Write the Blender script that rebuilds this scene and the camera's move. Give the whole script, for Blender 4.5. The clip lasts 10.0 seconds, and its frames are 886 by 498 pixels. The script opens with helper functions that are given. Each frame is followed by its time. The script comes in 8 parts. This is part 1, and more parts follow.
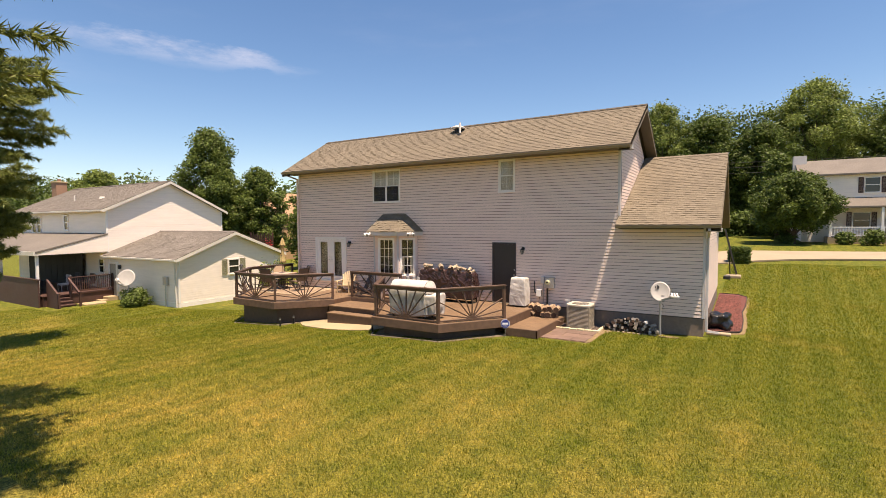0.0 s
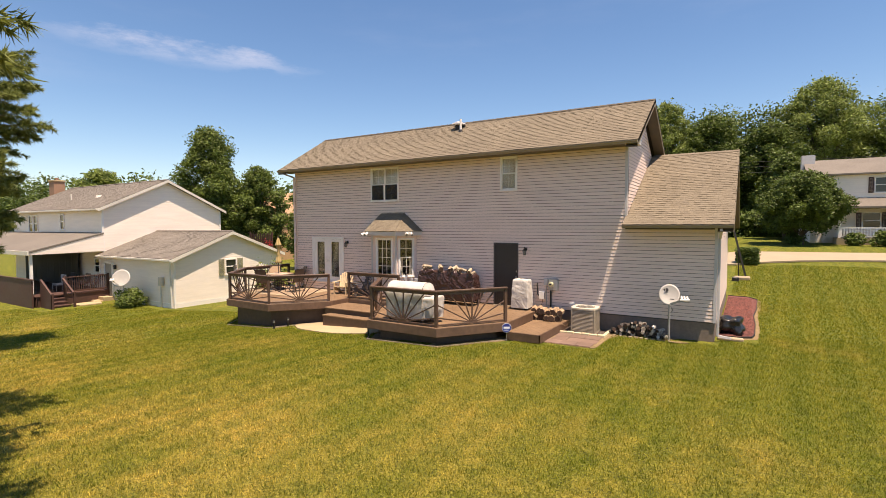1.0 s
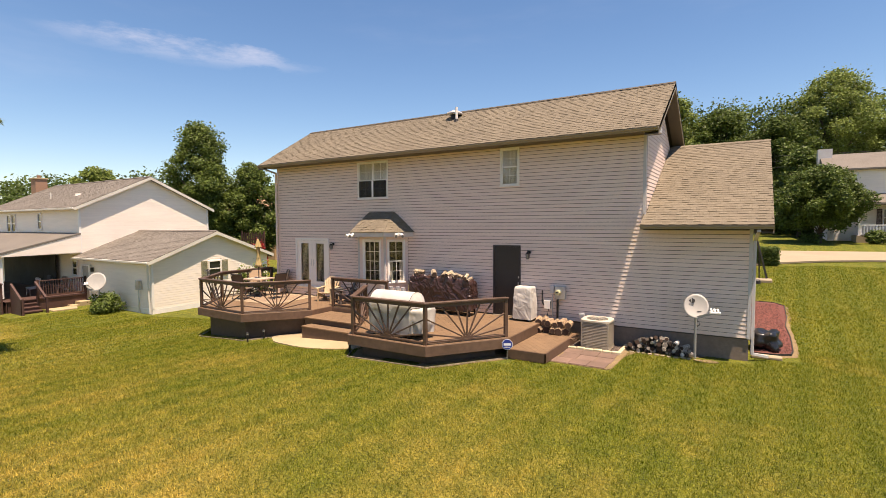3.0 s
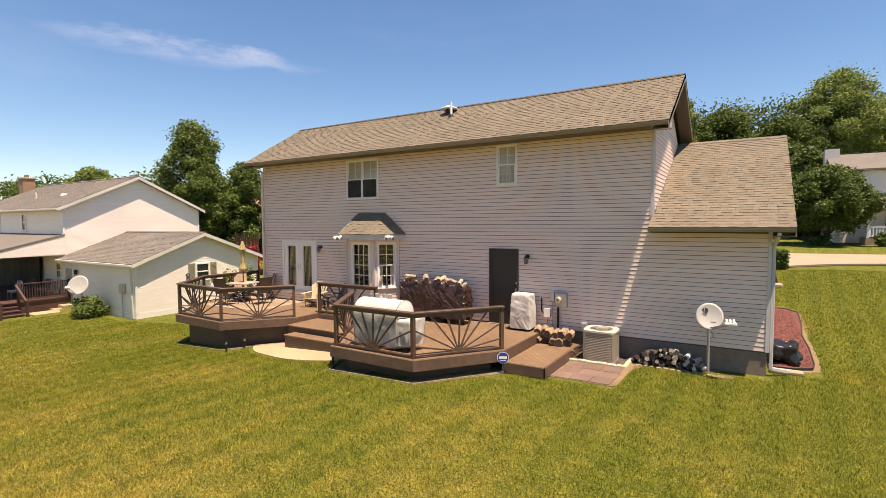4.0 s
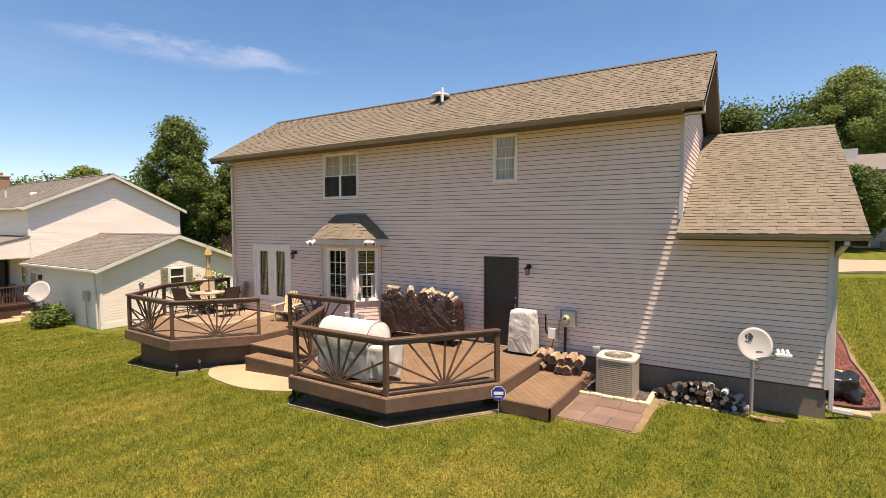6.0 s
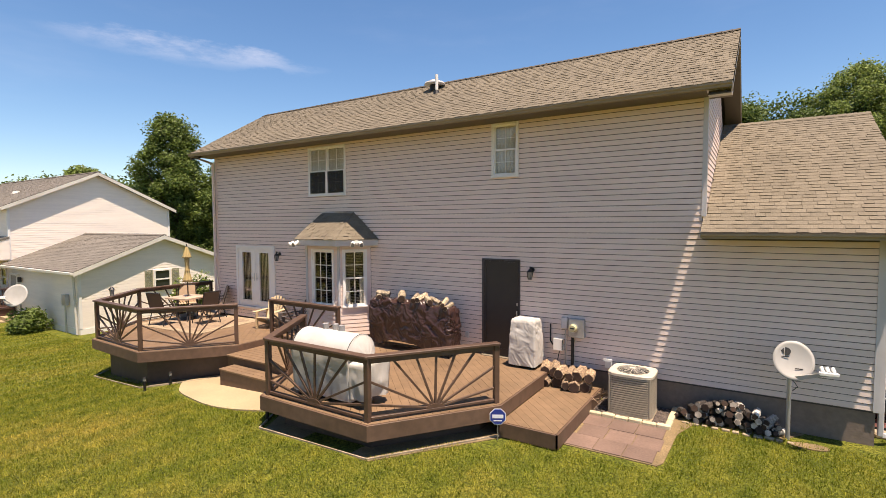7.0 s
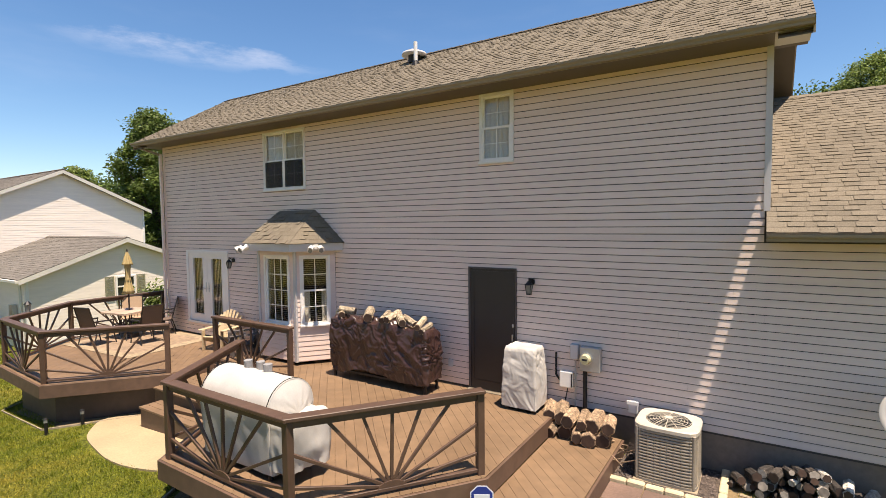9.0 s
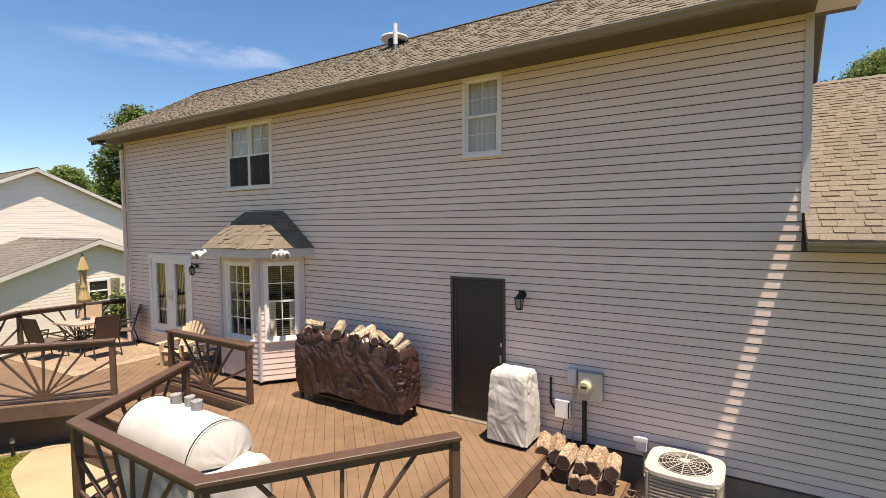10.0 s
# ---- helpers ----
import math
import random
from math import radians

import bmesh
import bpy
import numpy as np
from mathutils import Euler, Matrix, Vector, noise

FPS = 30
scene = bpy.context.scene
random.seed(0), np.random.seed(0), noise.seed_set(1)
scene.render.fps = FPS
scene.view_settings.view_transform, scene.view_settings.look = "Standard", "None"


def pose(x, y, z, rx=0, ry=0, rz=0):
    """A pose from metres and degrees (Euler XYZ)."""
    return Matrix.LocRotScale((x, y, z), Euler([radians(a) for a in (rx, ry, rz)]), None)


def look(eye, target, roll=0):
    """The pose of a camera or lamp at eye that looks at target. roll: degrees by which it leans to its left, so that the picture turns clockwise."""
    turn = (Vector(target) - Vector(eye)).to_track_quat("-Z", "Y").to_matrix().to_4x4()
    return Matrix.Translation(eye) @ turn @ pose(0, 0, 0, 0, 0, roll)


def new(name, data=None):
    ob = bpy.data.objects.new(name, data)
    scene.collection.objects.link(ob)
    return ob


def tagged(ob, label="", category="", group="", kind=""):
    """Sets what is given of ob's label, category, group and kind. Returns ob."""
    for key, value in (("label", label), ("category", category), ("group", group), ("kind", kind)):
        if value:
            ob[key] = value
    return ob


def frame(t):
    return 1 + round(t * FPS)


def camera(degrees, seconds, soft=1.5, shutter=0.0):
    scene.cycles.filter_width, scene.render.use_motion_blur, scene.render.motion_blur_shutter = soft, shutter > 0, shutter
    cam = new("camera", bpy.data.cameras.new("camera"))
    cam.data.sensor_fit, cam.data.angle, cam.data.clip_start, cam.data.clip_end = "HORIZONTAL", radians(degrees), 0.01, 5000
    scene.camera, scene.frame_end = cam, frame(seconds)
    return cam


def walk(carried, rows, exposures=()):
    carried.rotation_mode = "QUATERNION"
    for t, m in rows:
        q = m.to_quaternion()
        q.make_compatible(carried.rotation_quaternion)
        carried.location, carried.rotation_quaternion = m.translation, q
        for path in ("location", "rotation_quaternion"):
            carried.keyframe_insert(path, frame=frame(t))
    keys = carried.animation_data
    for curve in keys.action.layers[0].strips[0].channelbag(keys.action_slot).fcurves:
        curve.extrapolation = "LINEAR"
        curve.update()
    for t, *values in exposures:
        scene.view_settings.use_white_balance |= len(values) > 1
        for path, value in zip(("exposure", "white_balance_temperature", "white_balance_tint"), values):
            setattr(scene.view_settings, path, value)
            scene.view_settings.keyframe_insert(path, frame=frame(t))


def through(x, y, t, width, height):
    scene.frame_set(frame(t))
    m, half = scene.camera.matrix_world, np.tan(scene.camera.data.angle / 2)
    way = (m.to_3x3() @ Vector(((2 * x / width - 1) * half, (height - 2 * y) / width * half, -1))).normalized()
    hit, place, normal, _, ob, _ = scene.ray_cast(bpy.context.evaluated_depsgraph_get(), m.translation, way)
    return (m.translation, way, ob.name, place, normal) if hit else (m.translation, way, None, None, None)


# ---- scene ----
cam = camera(83.5, 10.0, soft=0.75)
PATH = [
    (0, (0.985, -1.116, 3.453), (-0.048, 0.593, 3.353), -0.3),
    (1.2, (0.702, -0.346, 3.43), (-0.344, 1.356, 3.33), -0.2),
    (2.5, (0.213, 0.846, 3.515), (-0.84, 2.542, 3.403), -0.4),
    (3.8, (-0.273, 2.147, 3.531), (-1.329, 3.842, 3.424), -0.3),
    (4.5, (-0.492, 2.879, 3.566), (-1.551, 4.573, 3.461), -0.3),
    (5, (-0.712, 3.38, 3.548), (-1.769, 5.074, 3.448), -0.1),
    (5.5, (-0.93, 3.872, 3.576), (-1.99, 5.565, 3.477), -0.0),
    (6.8, (-1.565, 5.265, 3.601), (-2.63, 6.954, 3.494), -0.3),
    (7.5, (-1.873, 6.066, 3.535), (-2.943, 7.753, 3.436), -0.1),
    (8.3, (-2.233, 7.014, 3.542), (-3.311, 8.696, 3.443), -0.3),
    (9, (-2.519, 7.823, 3.569), (-3.599, 9.504, 3.463), -0.6),
    (10, (-2.879, 8.967, 3.619), (-3.953, 10.651, 3.512), -0.6),
]
walk(cam, [(t, look(eye, target, roll)) for t, eye, target, roll in PATH],
     exposures=[(0.0, 0.90, 7380, 18), (5.5, 0.90, 7160, 17), (10.0, 0.87, 6650, 12)])

# ---- world and sun ----
SUN_DIR = Vector((0.262, -0.12, 1.0)).normalized()      # towards the sun
world = bpy.data.worlds.new("sky")
scene.world = world
world.use_nodes = True
wn, wl = world.node_tree.nodes, world.node_tree.links
wn.clear()
sky = wn.new("ShaderNodeTexSky")
sky.sky_type = "NISHITA"
sky.sun_disc = False
sky.sun_elevation = math.asin(SUN_DIR.z)
sky.sun_rotation = math.atan2(SUN_DIR.x, SUN_DIR.y)
sky.air_density, sky.dust_density, sky.ozone_density, sky.altitude = 1.0, 0.12, 2.5, 200
wtc = wn.new("ShaderNodeTexCoord")
# thin cirrus: one long feathered wisp and faint veils, by direction in the sky


def wmath(op, a, b=None, c=None):
    m = wn.new("ShaderNodeMath")
    m.operation = op
    for k, v in enumerate((a, b, c)):
        if v is None:
            continue
        if isinstance(v, (int, float)):
            m.inputs[k].default_value = v
        else:
            wl.new(v, m.inputs[k])
    return m.outputs[0]


def wdot(v):
    m = wn.new("ShaderNodeVectorMath")
    m.operation = "DOT_PRODUCT"
    m.inputs[1].default_value = v
    wl.new(wtc.outputs["Generated"], m.inputs[0])
    return m.outputs["Value"]


def wnoise(scale, detail, rough, stretch, turn):
    mp, t = wn.new("ShaderNodeMapping"), wn.new("ShaderNodeTexNoise")
    mp.inputs["Rotation"].default_value, mp.inputs["Scale"].default_value = (0, 0, radians(turn)), stretch
    t.inputs["Scale"].default_value, t.inputs["Detail"].default_value, t.inputs["Roughness"].default_value = scale, detail, rough
    wl.new(wtc.outputs["Generated"], mp.inputs["Vector"])
    wl.new(mp.outputs["Vector"], t.inputs["Vector"])
    return t.outputs["Fac"]


def wstep(v, a, b, lo=0.0, hi=1.0):
    r = wn.new("ShaderNodeMapRange")
    r.interpolation_type = "SMOOTHSTEP"
    r.inputs["From Min"].default_value, r.inputs["From Max"].default_value = a, b
    r.inputs["To Min"].default_value, r.inputs["To Max"].default_value = lo, hi
    wl.new(v, r.inputs["Value"])
    return r.outputs["Result"]


CLOUD = Vector((-0.811, 0.507, 0.293)).normalized()
ALONG = Vector((0.154, 0.226, -0.012)).normalized()
ACROSS = CLOUD.cross(ALONG).normalized()
feather = wnoise(9.0, 6, 0.65, (1, 1, 3.5), 0)
cu = wdot(ALONG)
cv = wmath("ADD", wdot(ACROSS), wmath("MULTIPLY", wmath("SUBTRACT", feather, 0.5), 0.05))
cu0, cv0 = CLOUD.dot(ALONG), CLOUD.dot(ACROSS)
du = wmath("DIVIDE", wmath("SUBTRACT", cu, cu0), 0.19)
dv = wmath("DIVIDE", wmath("SUBTRACT", cv, cv0), 0.019)
wisp = wstep(wmath("ADD", wmath("MULTIPLY", du, du), wmath("MULTIPLY", dv, dv)), 0.0, 1.5, 1.0, 0.0)
wisp = wmath("MULTIPLY", wisp, wstep(feather, 0.28, 0.74, 0.03, 0.36))
veil = wmath("MULTIPLY", wstep(wnoise(1.1, 6, 0.6, (1, 1, 4.5), 20), 0.48, 0.85), 0.14)
cover = wmath("MINIMUM", wmath("ADD", wisp, veil), 0.9)
wmix = wn.new("ShaderNodeMixRGB")
wmix.inputs["Color2"].default_value = (7.0, 6.9, 7.4, 1)
wl.new(cover, wmix.inputs["Fac"])
whue = wn.new("ShaderNodeHueSaturation")
whue.inputs["Saturation"].default_value = 1.17
wl.new(sky.outputs["Color"], whue.inputs["Color"])
wl.new(whue.outputs["Color"], wmix.inputs["Color1"])
wbg = wn.new("ShaderNodeBackground")
wbg.inputs["Strength"].default_value = 0.090
wout = wn.new("ShaderNodeOutputWorld")
wl.new(wmix.outputs["Color"], wbg.inputs["Color"])
wl.new(wbg.outputs["Background"], wout.inputs["Surface"])

sun = new("sun", bpy.data.lights.new("sun", "SUN"))
sun.data.energy, sun.data.angle, sun.data.color = 5.0, radians(0.53), (1.0, 0.88, 0.73)
sun.matrix_world = look(SUN_DIR * 60, (0, 0, 0))


# ---- materials ----
def material(name, base, rough=0.6, metal=0.0, grain=8.0, amount=0.12, blotch=0.7, blotch_amount=0.12, bump=0.1,
             stretch=(1, 1, 1), random=0.0, island=0.0, spec=0.5, detail=5.0, coords="Object"):
    """A surface with grain and larger blotches in its colour, gloss and relief."""
    m = bpy.data.materials.new(name)
    m.use_nodes = True
    n, l = m.node_tree.nodes, m.node_tree.links
    b = n["Principled BSDF"]
    b.inputs["Metallic"].default_value = metal
    b.inputs["Specular IOR Level"].default_value = spec
    tc = n.new("ShaderNodeTexCoord")
    mp = n.new("ShaderNodeMapping")
    mp.inputs["Scale"].default_value = stretch
    if coords == "World":
        geo = n.new("ShaderNodeNewGeometry")
        l.new(geo.outputs["Position"], mp.inputs["Vector"])
    else:
        l.new(tc.outputs[coords], mp.inputs["Vector"])
    fine = n.new("ShaderNodeTexNoise")
    fine.inputs["Scale"].default_value, fine.inputs["Detail"].default_value = grain, detail
    big = n.new("ShaderNodeTexNoise")
    big.inputs["Scale"].default_value, big.inputs["Detail"].default_value = blotch, 3
    l.new(mp.outputs["Vector"], fine.inputs["Vector"])
    l.new(mp.outputs["Vector"], big.inputs["Vector"])

    def ranged(source, lo, hi, a=0.25, c=0.75):
        r = n.new("ShaderNodeMapRange")
        r.inputs["From Min"].default_value, r.inputs["From Max"].default_value = a, c
        r.inputs["To Min"].default_value, r.inputs["To Max"].default_value = lo, hi
        l.new(source, r.inputs["Value"])
        return r.outputs["Result"]

    def times(p, q):
        r = n.new("ShaderNodeMath")
        r.operation = "MULTIPLY"
        l.new(p, r.inputs[0])
        l.new(q, r.inputs[1])
        return r.outputs[0]

    value = times(ranged(fine.outputs["Fac"], 1 - amount, 1 + amount), ranged(big.outputs["Fac"], 1 - blotch_amount, 1 + blotch_amount))
    if random:
        info = n.new("ShaderNodeObjectInfo")
        value = times(value, ranged(info.outputs["Random"], 1 - random, 1 + random, 0, 1))
    if island:
        isl = n.new("ShaderNodeNewGeometry")
        value = times(value, ranged(isl.outputs["Random Per Island"], 1 - island, 1 + island, 0, 1))
    mul = n.new("ShaderNodeVectorMath")
    mul.operation = "SCALE"
    mul.inputs[0].default_value = base[:3]
    l.new(value, mul.inputs["Scale"])
    l.new(mul.outputs["Vector"], b.inputs["Base Color"])
    l.new(ranged(big.outputs["Fac"], max(0.02, rough - 0.08), min(1, rough + 0.08)), b.inputs["Roughness"])
    if bump:
        bp = n.new("ShaderNodeBump")
        bp.inputs["Strength"].default_value, bp.inputs["Distance"].default_value = bump, 0.02
        l.new(fine.outputs["Fac"], bp.inputs["Height"])
        l.new(bp.outputs["Normal"], b.inputs["Normal"])
    return m


def glass(name, tint=(0.02, 0.025, 0.03), rough=0.03):
    m = bpy.data.materials.new(name)
    m.use_nodes = True
    n, l = m.node_tree.nodes, m.node_tree.links
    n.clear()
    out = n.new("ShaderNodeOutputMaterial")
    mix = n.new("ShaderNodeMixShader")
    clear = n.new("ShaderNodeBsdfTransparent")
    clear.inputs["Color"].default_value = (0.94, 0.94, 0.92, 1)
    gloss = n.new("ShaderNodeBsdfGlossy")
    gloss.inputs["Roughness"].default_value = rough
    edge = n.new("ShaderNodeLayerWeight")
    edge.inputs["Blend"].default_value = 0.5
    power, add = n.new("ShaderNodeMath"), n.new("ShaderNodeMath")
    power.operation, power.inputs[1].default_value = "POWER", 4.0
    add.operation, add.inputs[1].default_value = "ADD", 0.05
    l.new(edge.outputs["Facing"], power.inputs[0])
    l.new(power.outputs[0], add.inputs[0])
    l.new(add.outputs[0], mix.inputs["Fac"])
    l.new(clear.outputs["BSDF"], mix.inputs[1])
    l.new(gloss.outputs["BSDF"], mix.inputs[2])
    l.new(mix.outputs["Shader"], out.inputs["Surface"])
    return m


def leaf_material(name, base, vary=0.35, through=0.35):
    m = bpy.data.materials.new(name)
    m.use_nodes = True
    n, l = m.node_tree.nodes, m.node_tree.links
    n.clear()
    out = n.new("ShaderNodeOutputMaterial")
    geo = n.new("ShaderNodeNewGeometry")
    ramp = n.new("ShaderNodeValToRGB")
    e = ramp.color_ramp.elements
    e[0].color = (*[c * (1 - vary) for c in base], 1)
    e[1].color = (*[c * (1 + vary) for c in base], 1)
    l.new(geo.outputs["Random Per Island"], ramp.inputs["Fac"])
    dif = n.new("ShaderNodeBsdfPrincipled")
    dif.inputs["Roughness"].default_value = 0.55
    dif.inputs["Specular IOR Level"].default_value = 0.3
    tra = n.new("ShaderNodeBsdfTranslucent")
    mix = n.new("ShaderNodeMixShader")
    mix.inputs["Fac"].default_value = through
    l.new(ramp.outputs["Color"], dif.inputs["Base Color"])
    l.new(ramp.outputs["Color"], tra.inputs["Color"])
    l.new(dif.outputs["BSDF"], mix.inputs[1])
    l.new(tra.outputs["BSDF"], mix.inputs[2])
    l.new(mix.outputs["Shader"], out.inputs["Surface"])
    return m


SIDING = material("vinyl_siding", (0.768, 0.618, 0.547), 0.5, grain=3, amount=0.03, blotch=0.5, blotch_amount=0.06, bump=0.04, stretch=(1, 1, 14), random=0.015, coords="World")
# dark, so the slits under the siding laps show painted shade lines
CORE = material("wall_core_lap_shade", (0.075, 0.062, 0.056), 0.9)
TAUPE = material("taupe_trim", (0.25, 0.205, 0.145), 0.5, grain=5, amount=0.04, blotch_amount=0.08, bump=0.03, coords="World")
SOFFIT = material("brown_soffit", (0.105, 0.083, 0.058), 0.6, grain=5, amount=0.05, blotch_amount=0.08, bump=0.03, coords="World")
PALE = material("pale_grey_trim", (0.55, 0.52, 0.51), 0.5, grain=6, amount=0.04, blotch_amount=0.06, bump=0.03, coords="World")
WHITE = material("white_vinyl", (0.83, 0.79, 0.74), 0.45, grain=6, amount=0.03, blotch_amount=0.05, bump=0.02, coords="World")
SHINGLE = material("tan_shingle", (0.180, 0.150, 0.110), 0.95, grain=70, amount=0.34, blotch=0.9, blotch_amount=0.10, bump=0.5, random=0.10, island=0.0, spec=0.2, coords="World")
SHINGLES = material("tan_shingle_field", (0.180, 0.150, 0.110), 0.95, grain=70, amount=0.34, blotch=0.9, blotch_amount=0.10, bump=0.5, island=0.10, spec=0.2, coords="World")
# roof deck colour, darkened to paint the shadow between shingle tabs
GAPSHADE = material("shingle_shadow_gap", (0.05, 0.042, 0.032), 0.95, grain=60, coords="World")
FOUND = material("painted_foundation", (0.20, 0.152, 0.12), 0.85, grain=14, amount=0.12, blotch=1.2, blotch_amount=0.14, bump=0.25, coords="World")
DECK = material("brown_deck_stain", (0.195, 0.122, 0.068), 0.6, grain=5, amount=0.16, blotch=0.8, blotch_amount=0.14, bump=0.12, stretch=(1, 1, 1), random=0.04, coords="World")
DECKDARK = material("dark_brown_deck_stain", (0.085, 0.052, 0.036), 0.6, grain=7, amount=0.16, blotch=0.9, blotch_amount=0.16, bump=0.12, random=0.06, coords="World")
FASCIA = material("fascia_stain", (0.125, 0.073, 0.047), 0.6, grain=7, amount=0.2, blotch=1.0, blotch_amount=0.2, bump=0.12, random=0.06, coords="World")
RAIL = material("rail_stain", (0.092, 0.052, 0.034), 0.5, grain=9, amount=0.18, blotch=1.1, blotch_amount=0.15, bump=0.12, random=0.06, coords="World")
DOORDARK = material("charcoal_door", (0.026, 0.022, 0.024), 0.45, grain=5, amount=0.08, bump=0.03)
# near-black; on the panels behind openings it paints an unlit room
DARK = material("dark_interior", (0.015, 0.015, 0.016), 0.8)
CURTAIN = material("pale_curtain", (0.66, 0.60, 0.52), 0.9, grain=6, amount=0.1, stretch=(6, 6, 0.3), bump=0.2)
SHEER = material("grey_sheer_curtain", (0.11, 0.092, 0.078), 0.9, grain=6, amount=0.2, stretch=(6, 6, 0.3), bump=0.2)
GLASS = glass("window_glass")
SCREEN_AND_SHADE = material("dark_insect_screen", (0.045, 0.042, 0.042), 0.85, grain=40, amount=0.1)
next(nd for nd in SCREEN_AND_SHADE.node_tree.nodes if nd.type == "BSDF_PRINCIPLED").inputs["Alpha"].default_value = 0.64
RIDGEVENT = material("dark_ridge_cap", (0.085, 0.068, 0.05), 0.95, grain=60, amount=0.3, island=0.2, bump=0.4, coords="World")
CONCRETE = material("tan_concrete", (0.38, 0.29, 0.17), 0.9, grain=30, amount=0.10, blotch=1.0, blotch_amount=0.16, bump=0.2, coords="World")
PALECONC = material("pale_concrete", (0.33, 0.258, 0.170), 0.9, grain=25, amount=0.08, blotch=0.6, blotch_amount=0.08, bump=0.15, coords="World")
NWHITE = material("white_lap_siding", (0.90, 0.80, 0.70), 0.55, grain=4, amount=0.03, blotch_amount=0.05, bump=0.03, stretch=(1, 1, 10), random=0.02, coords="World")
NSHINGLE = material("brown_grey_shingles", (0.17, 0.15, 0.128), 0.95, grain=50, amount=0.25, blotch=0.6, blotch_amount=0.12, bump=0.4, island=0.1, spec=0.2, coords="World")
BRICK = material("tan_red_brick", (0.29, 0.17, 0.11), 0.9, grain=20, amount=0.15, bump=0.2, random=0.2)
REDWOOD = material("red_brown_porch_wood", (0.075, 0.036, 0.028), 0.65, grain=8, amount=0.15, bump=0.1, random=0.08, coords="World")
BARK = material("bark", (0.10, 0.075, 0.055), 0.95, grain=9, amount=0.35, blotch=2, blotch_amount=0.2, bump=0.8, stretch=(1, 1, 0.3))
LEAF = leaf_material("maple_leaf", (0.125, 0.170, 0.036), vary=0.5)
LEAFLIGHT = leaf_material("locust_leaf", (0.19, 0.24, 0.058), vary=0.5)
LEAFDARK = leaf_material("woodland_leaf", (0.095, 0.135, 0.028), vary=0.55)
NEEDLE = leaf_material("pine_needle", (0.19, 0.22, 0.06), through=0.3)


def lawn_material():
    m = bpy.data.materials.new("mown_lawn")
    m.use_nodes = True
    n, l = m.node_tree.nodes, m.node_tree.links
    b = n["Principled BSDF"]
    b.inputs["Roughness"].default_value, b.inputs["Specular IOR Level"].default_value = 0.9, 0.15
    geo = n.new("ShaderNodeNewGeometry")

    def noise_of(scale, detail, stretch=(1, 1, 1), rough=0.55, turn=0):
        mp = n.new("ShaderNodeMapping")
        mp.inputs["Scale"].default_value = stretch
        mp.inputs["Rotation"].default_value = (0, 0, radians(turn))
        l.new(geo.outputs["Position"], mp.inputs["Vector"])
        t = n.new("ShaderNodeTexNoise")
        t.inputs["Scale"].default_value, t.inputs["Detail"].default_value, t.inputs["Roughness"].default_value = scale, detail, rough
        l.new(mp.outputs["Vector"], t.inputs["Vector"])
        return t.outputs["Fac"]

    def ramp(fac, a, ca, c, cc):
        r = n.new("ShaderNodeValToRGB")
        r.color_ramp.elements[0].position, r.color_ramp.elements[1].position = a, c
        r.color_ramp.elements[0].color, r.color_ramp.elements[1].color = (*ca, 1), (*cc, 1)
        l.new(fac, r.inputs["Fac"])
        return r.outputs["Color"]

    def mix(fac, p, q, mode="MIX"):
        x = n.new("ShaderNodeMixRGB")
        x.blend_type = mode
        if isinstance(fac, float):
            x.inputs["Fac"].default_value = fac
        else:
            l.new(fac, x.inputs["Fac"])
        l.new(p, x.inputs["Color1"])
        l.new(q, x.inputs["Color2"])
        return x.outputs["Color"]

    sep = n.new("ShaderNodeSeparateXYZ")
    l.new(geo.outputs["Position"], sep.inputs[0])
    dry = n.new("ShaderNodeMapRange")
    dry.inputs["From Min"].default_value, dry.inputs["From Max"].default_value = 3.0, 12.5
    dry.inputs["To Min"].default_value, dry.inputs["To Max"].default_value = 0.10, -0.18
    l.new(sep.outputs["Y"], dry.inputs["Value"])
    total = n.new("ShaderNodeMath")
    l.new(noise_of(0.35, 5), total.inputs[0])
    l.new(dry.outputs["Result"], total.inputs[1])
    patch = ramp(total.outputs[0], 0.36, (0.106, 0.121, 0.017), 0.70, (0.194, 0.166, 0.035))
    fine = ramp(noise_of(22, 6, rough=0.75), 0.38, (0.22, 0.26, 0.19), 0.62, (1.95, 1.8, 1.9))
    mid = ramp(noise_of(3.2, 5, rough=0.65), 0.32, (0.62, 0.71, 0.62), 0.68, (1.36, 1.25, 1.2))
    mow = n.new("ShaderNodeTexWave")
    mow.wave_type, mow.bands_direction = "BANDS", "X"
    mow.inputs["Scale"].default_value, mow.inputs["Distortion"].default_value, mow.inputs["Detail"].default_value = 0.36, 1.7, 3
    mpw = n.new("ShaderNodeMapping")
    mpw.inputs["Rotation"].default_value = (0, 0, radians(4))
    l.new(geo.outputs["Position"], mpw.inputs["Vector"])
    l.new(mpw.outputs["Vector"], mow.inputs["Vector"])
    stripes = ramp(mow.outputs["Fac"], 0.2, (0.89, 0.93, 0.89), 0.8, (1.10, 1.06, 1.08))
    c = mix(1.0, patch, fine, "MULTIPLY")
    c = mix(1.0, c, mid, "MULTIPLY")
    c = mix(0.8, c, stripes, "MULTIPLY")
    l.new(c, b.inputs["Base Color"])
    bp = n.new("ShaderNodeBump")
    bp.inputs["Strength"].default_value, bp.inputs["Distance"].default_value = 0.7, 0.05
    l.new(noise_of(30, 6, rough=0.8), bp.inputs["Height"])
    l.new(bp.outputs["Normal"], b.inputs["Normal"])
    return m


LAWN = lawn_material()


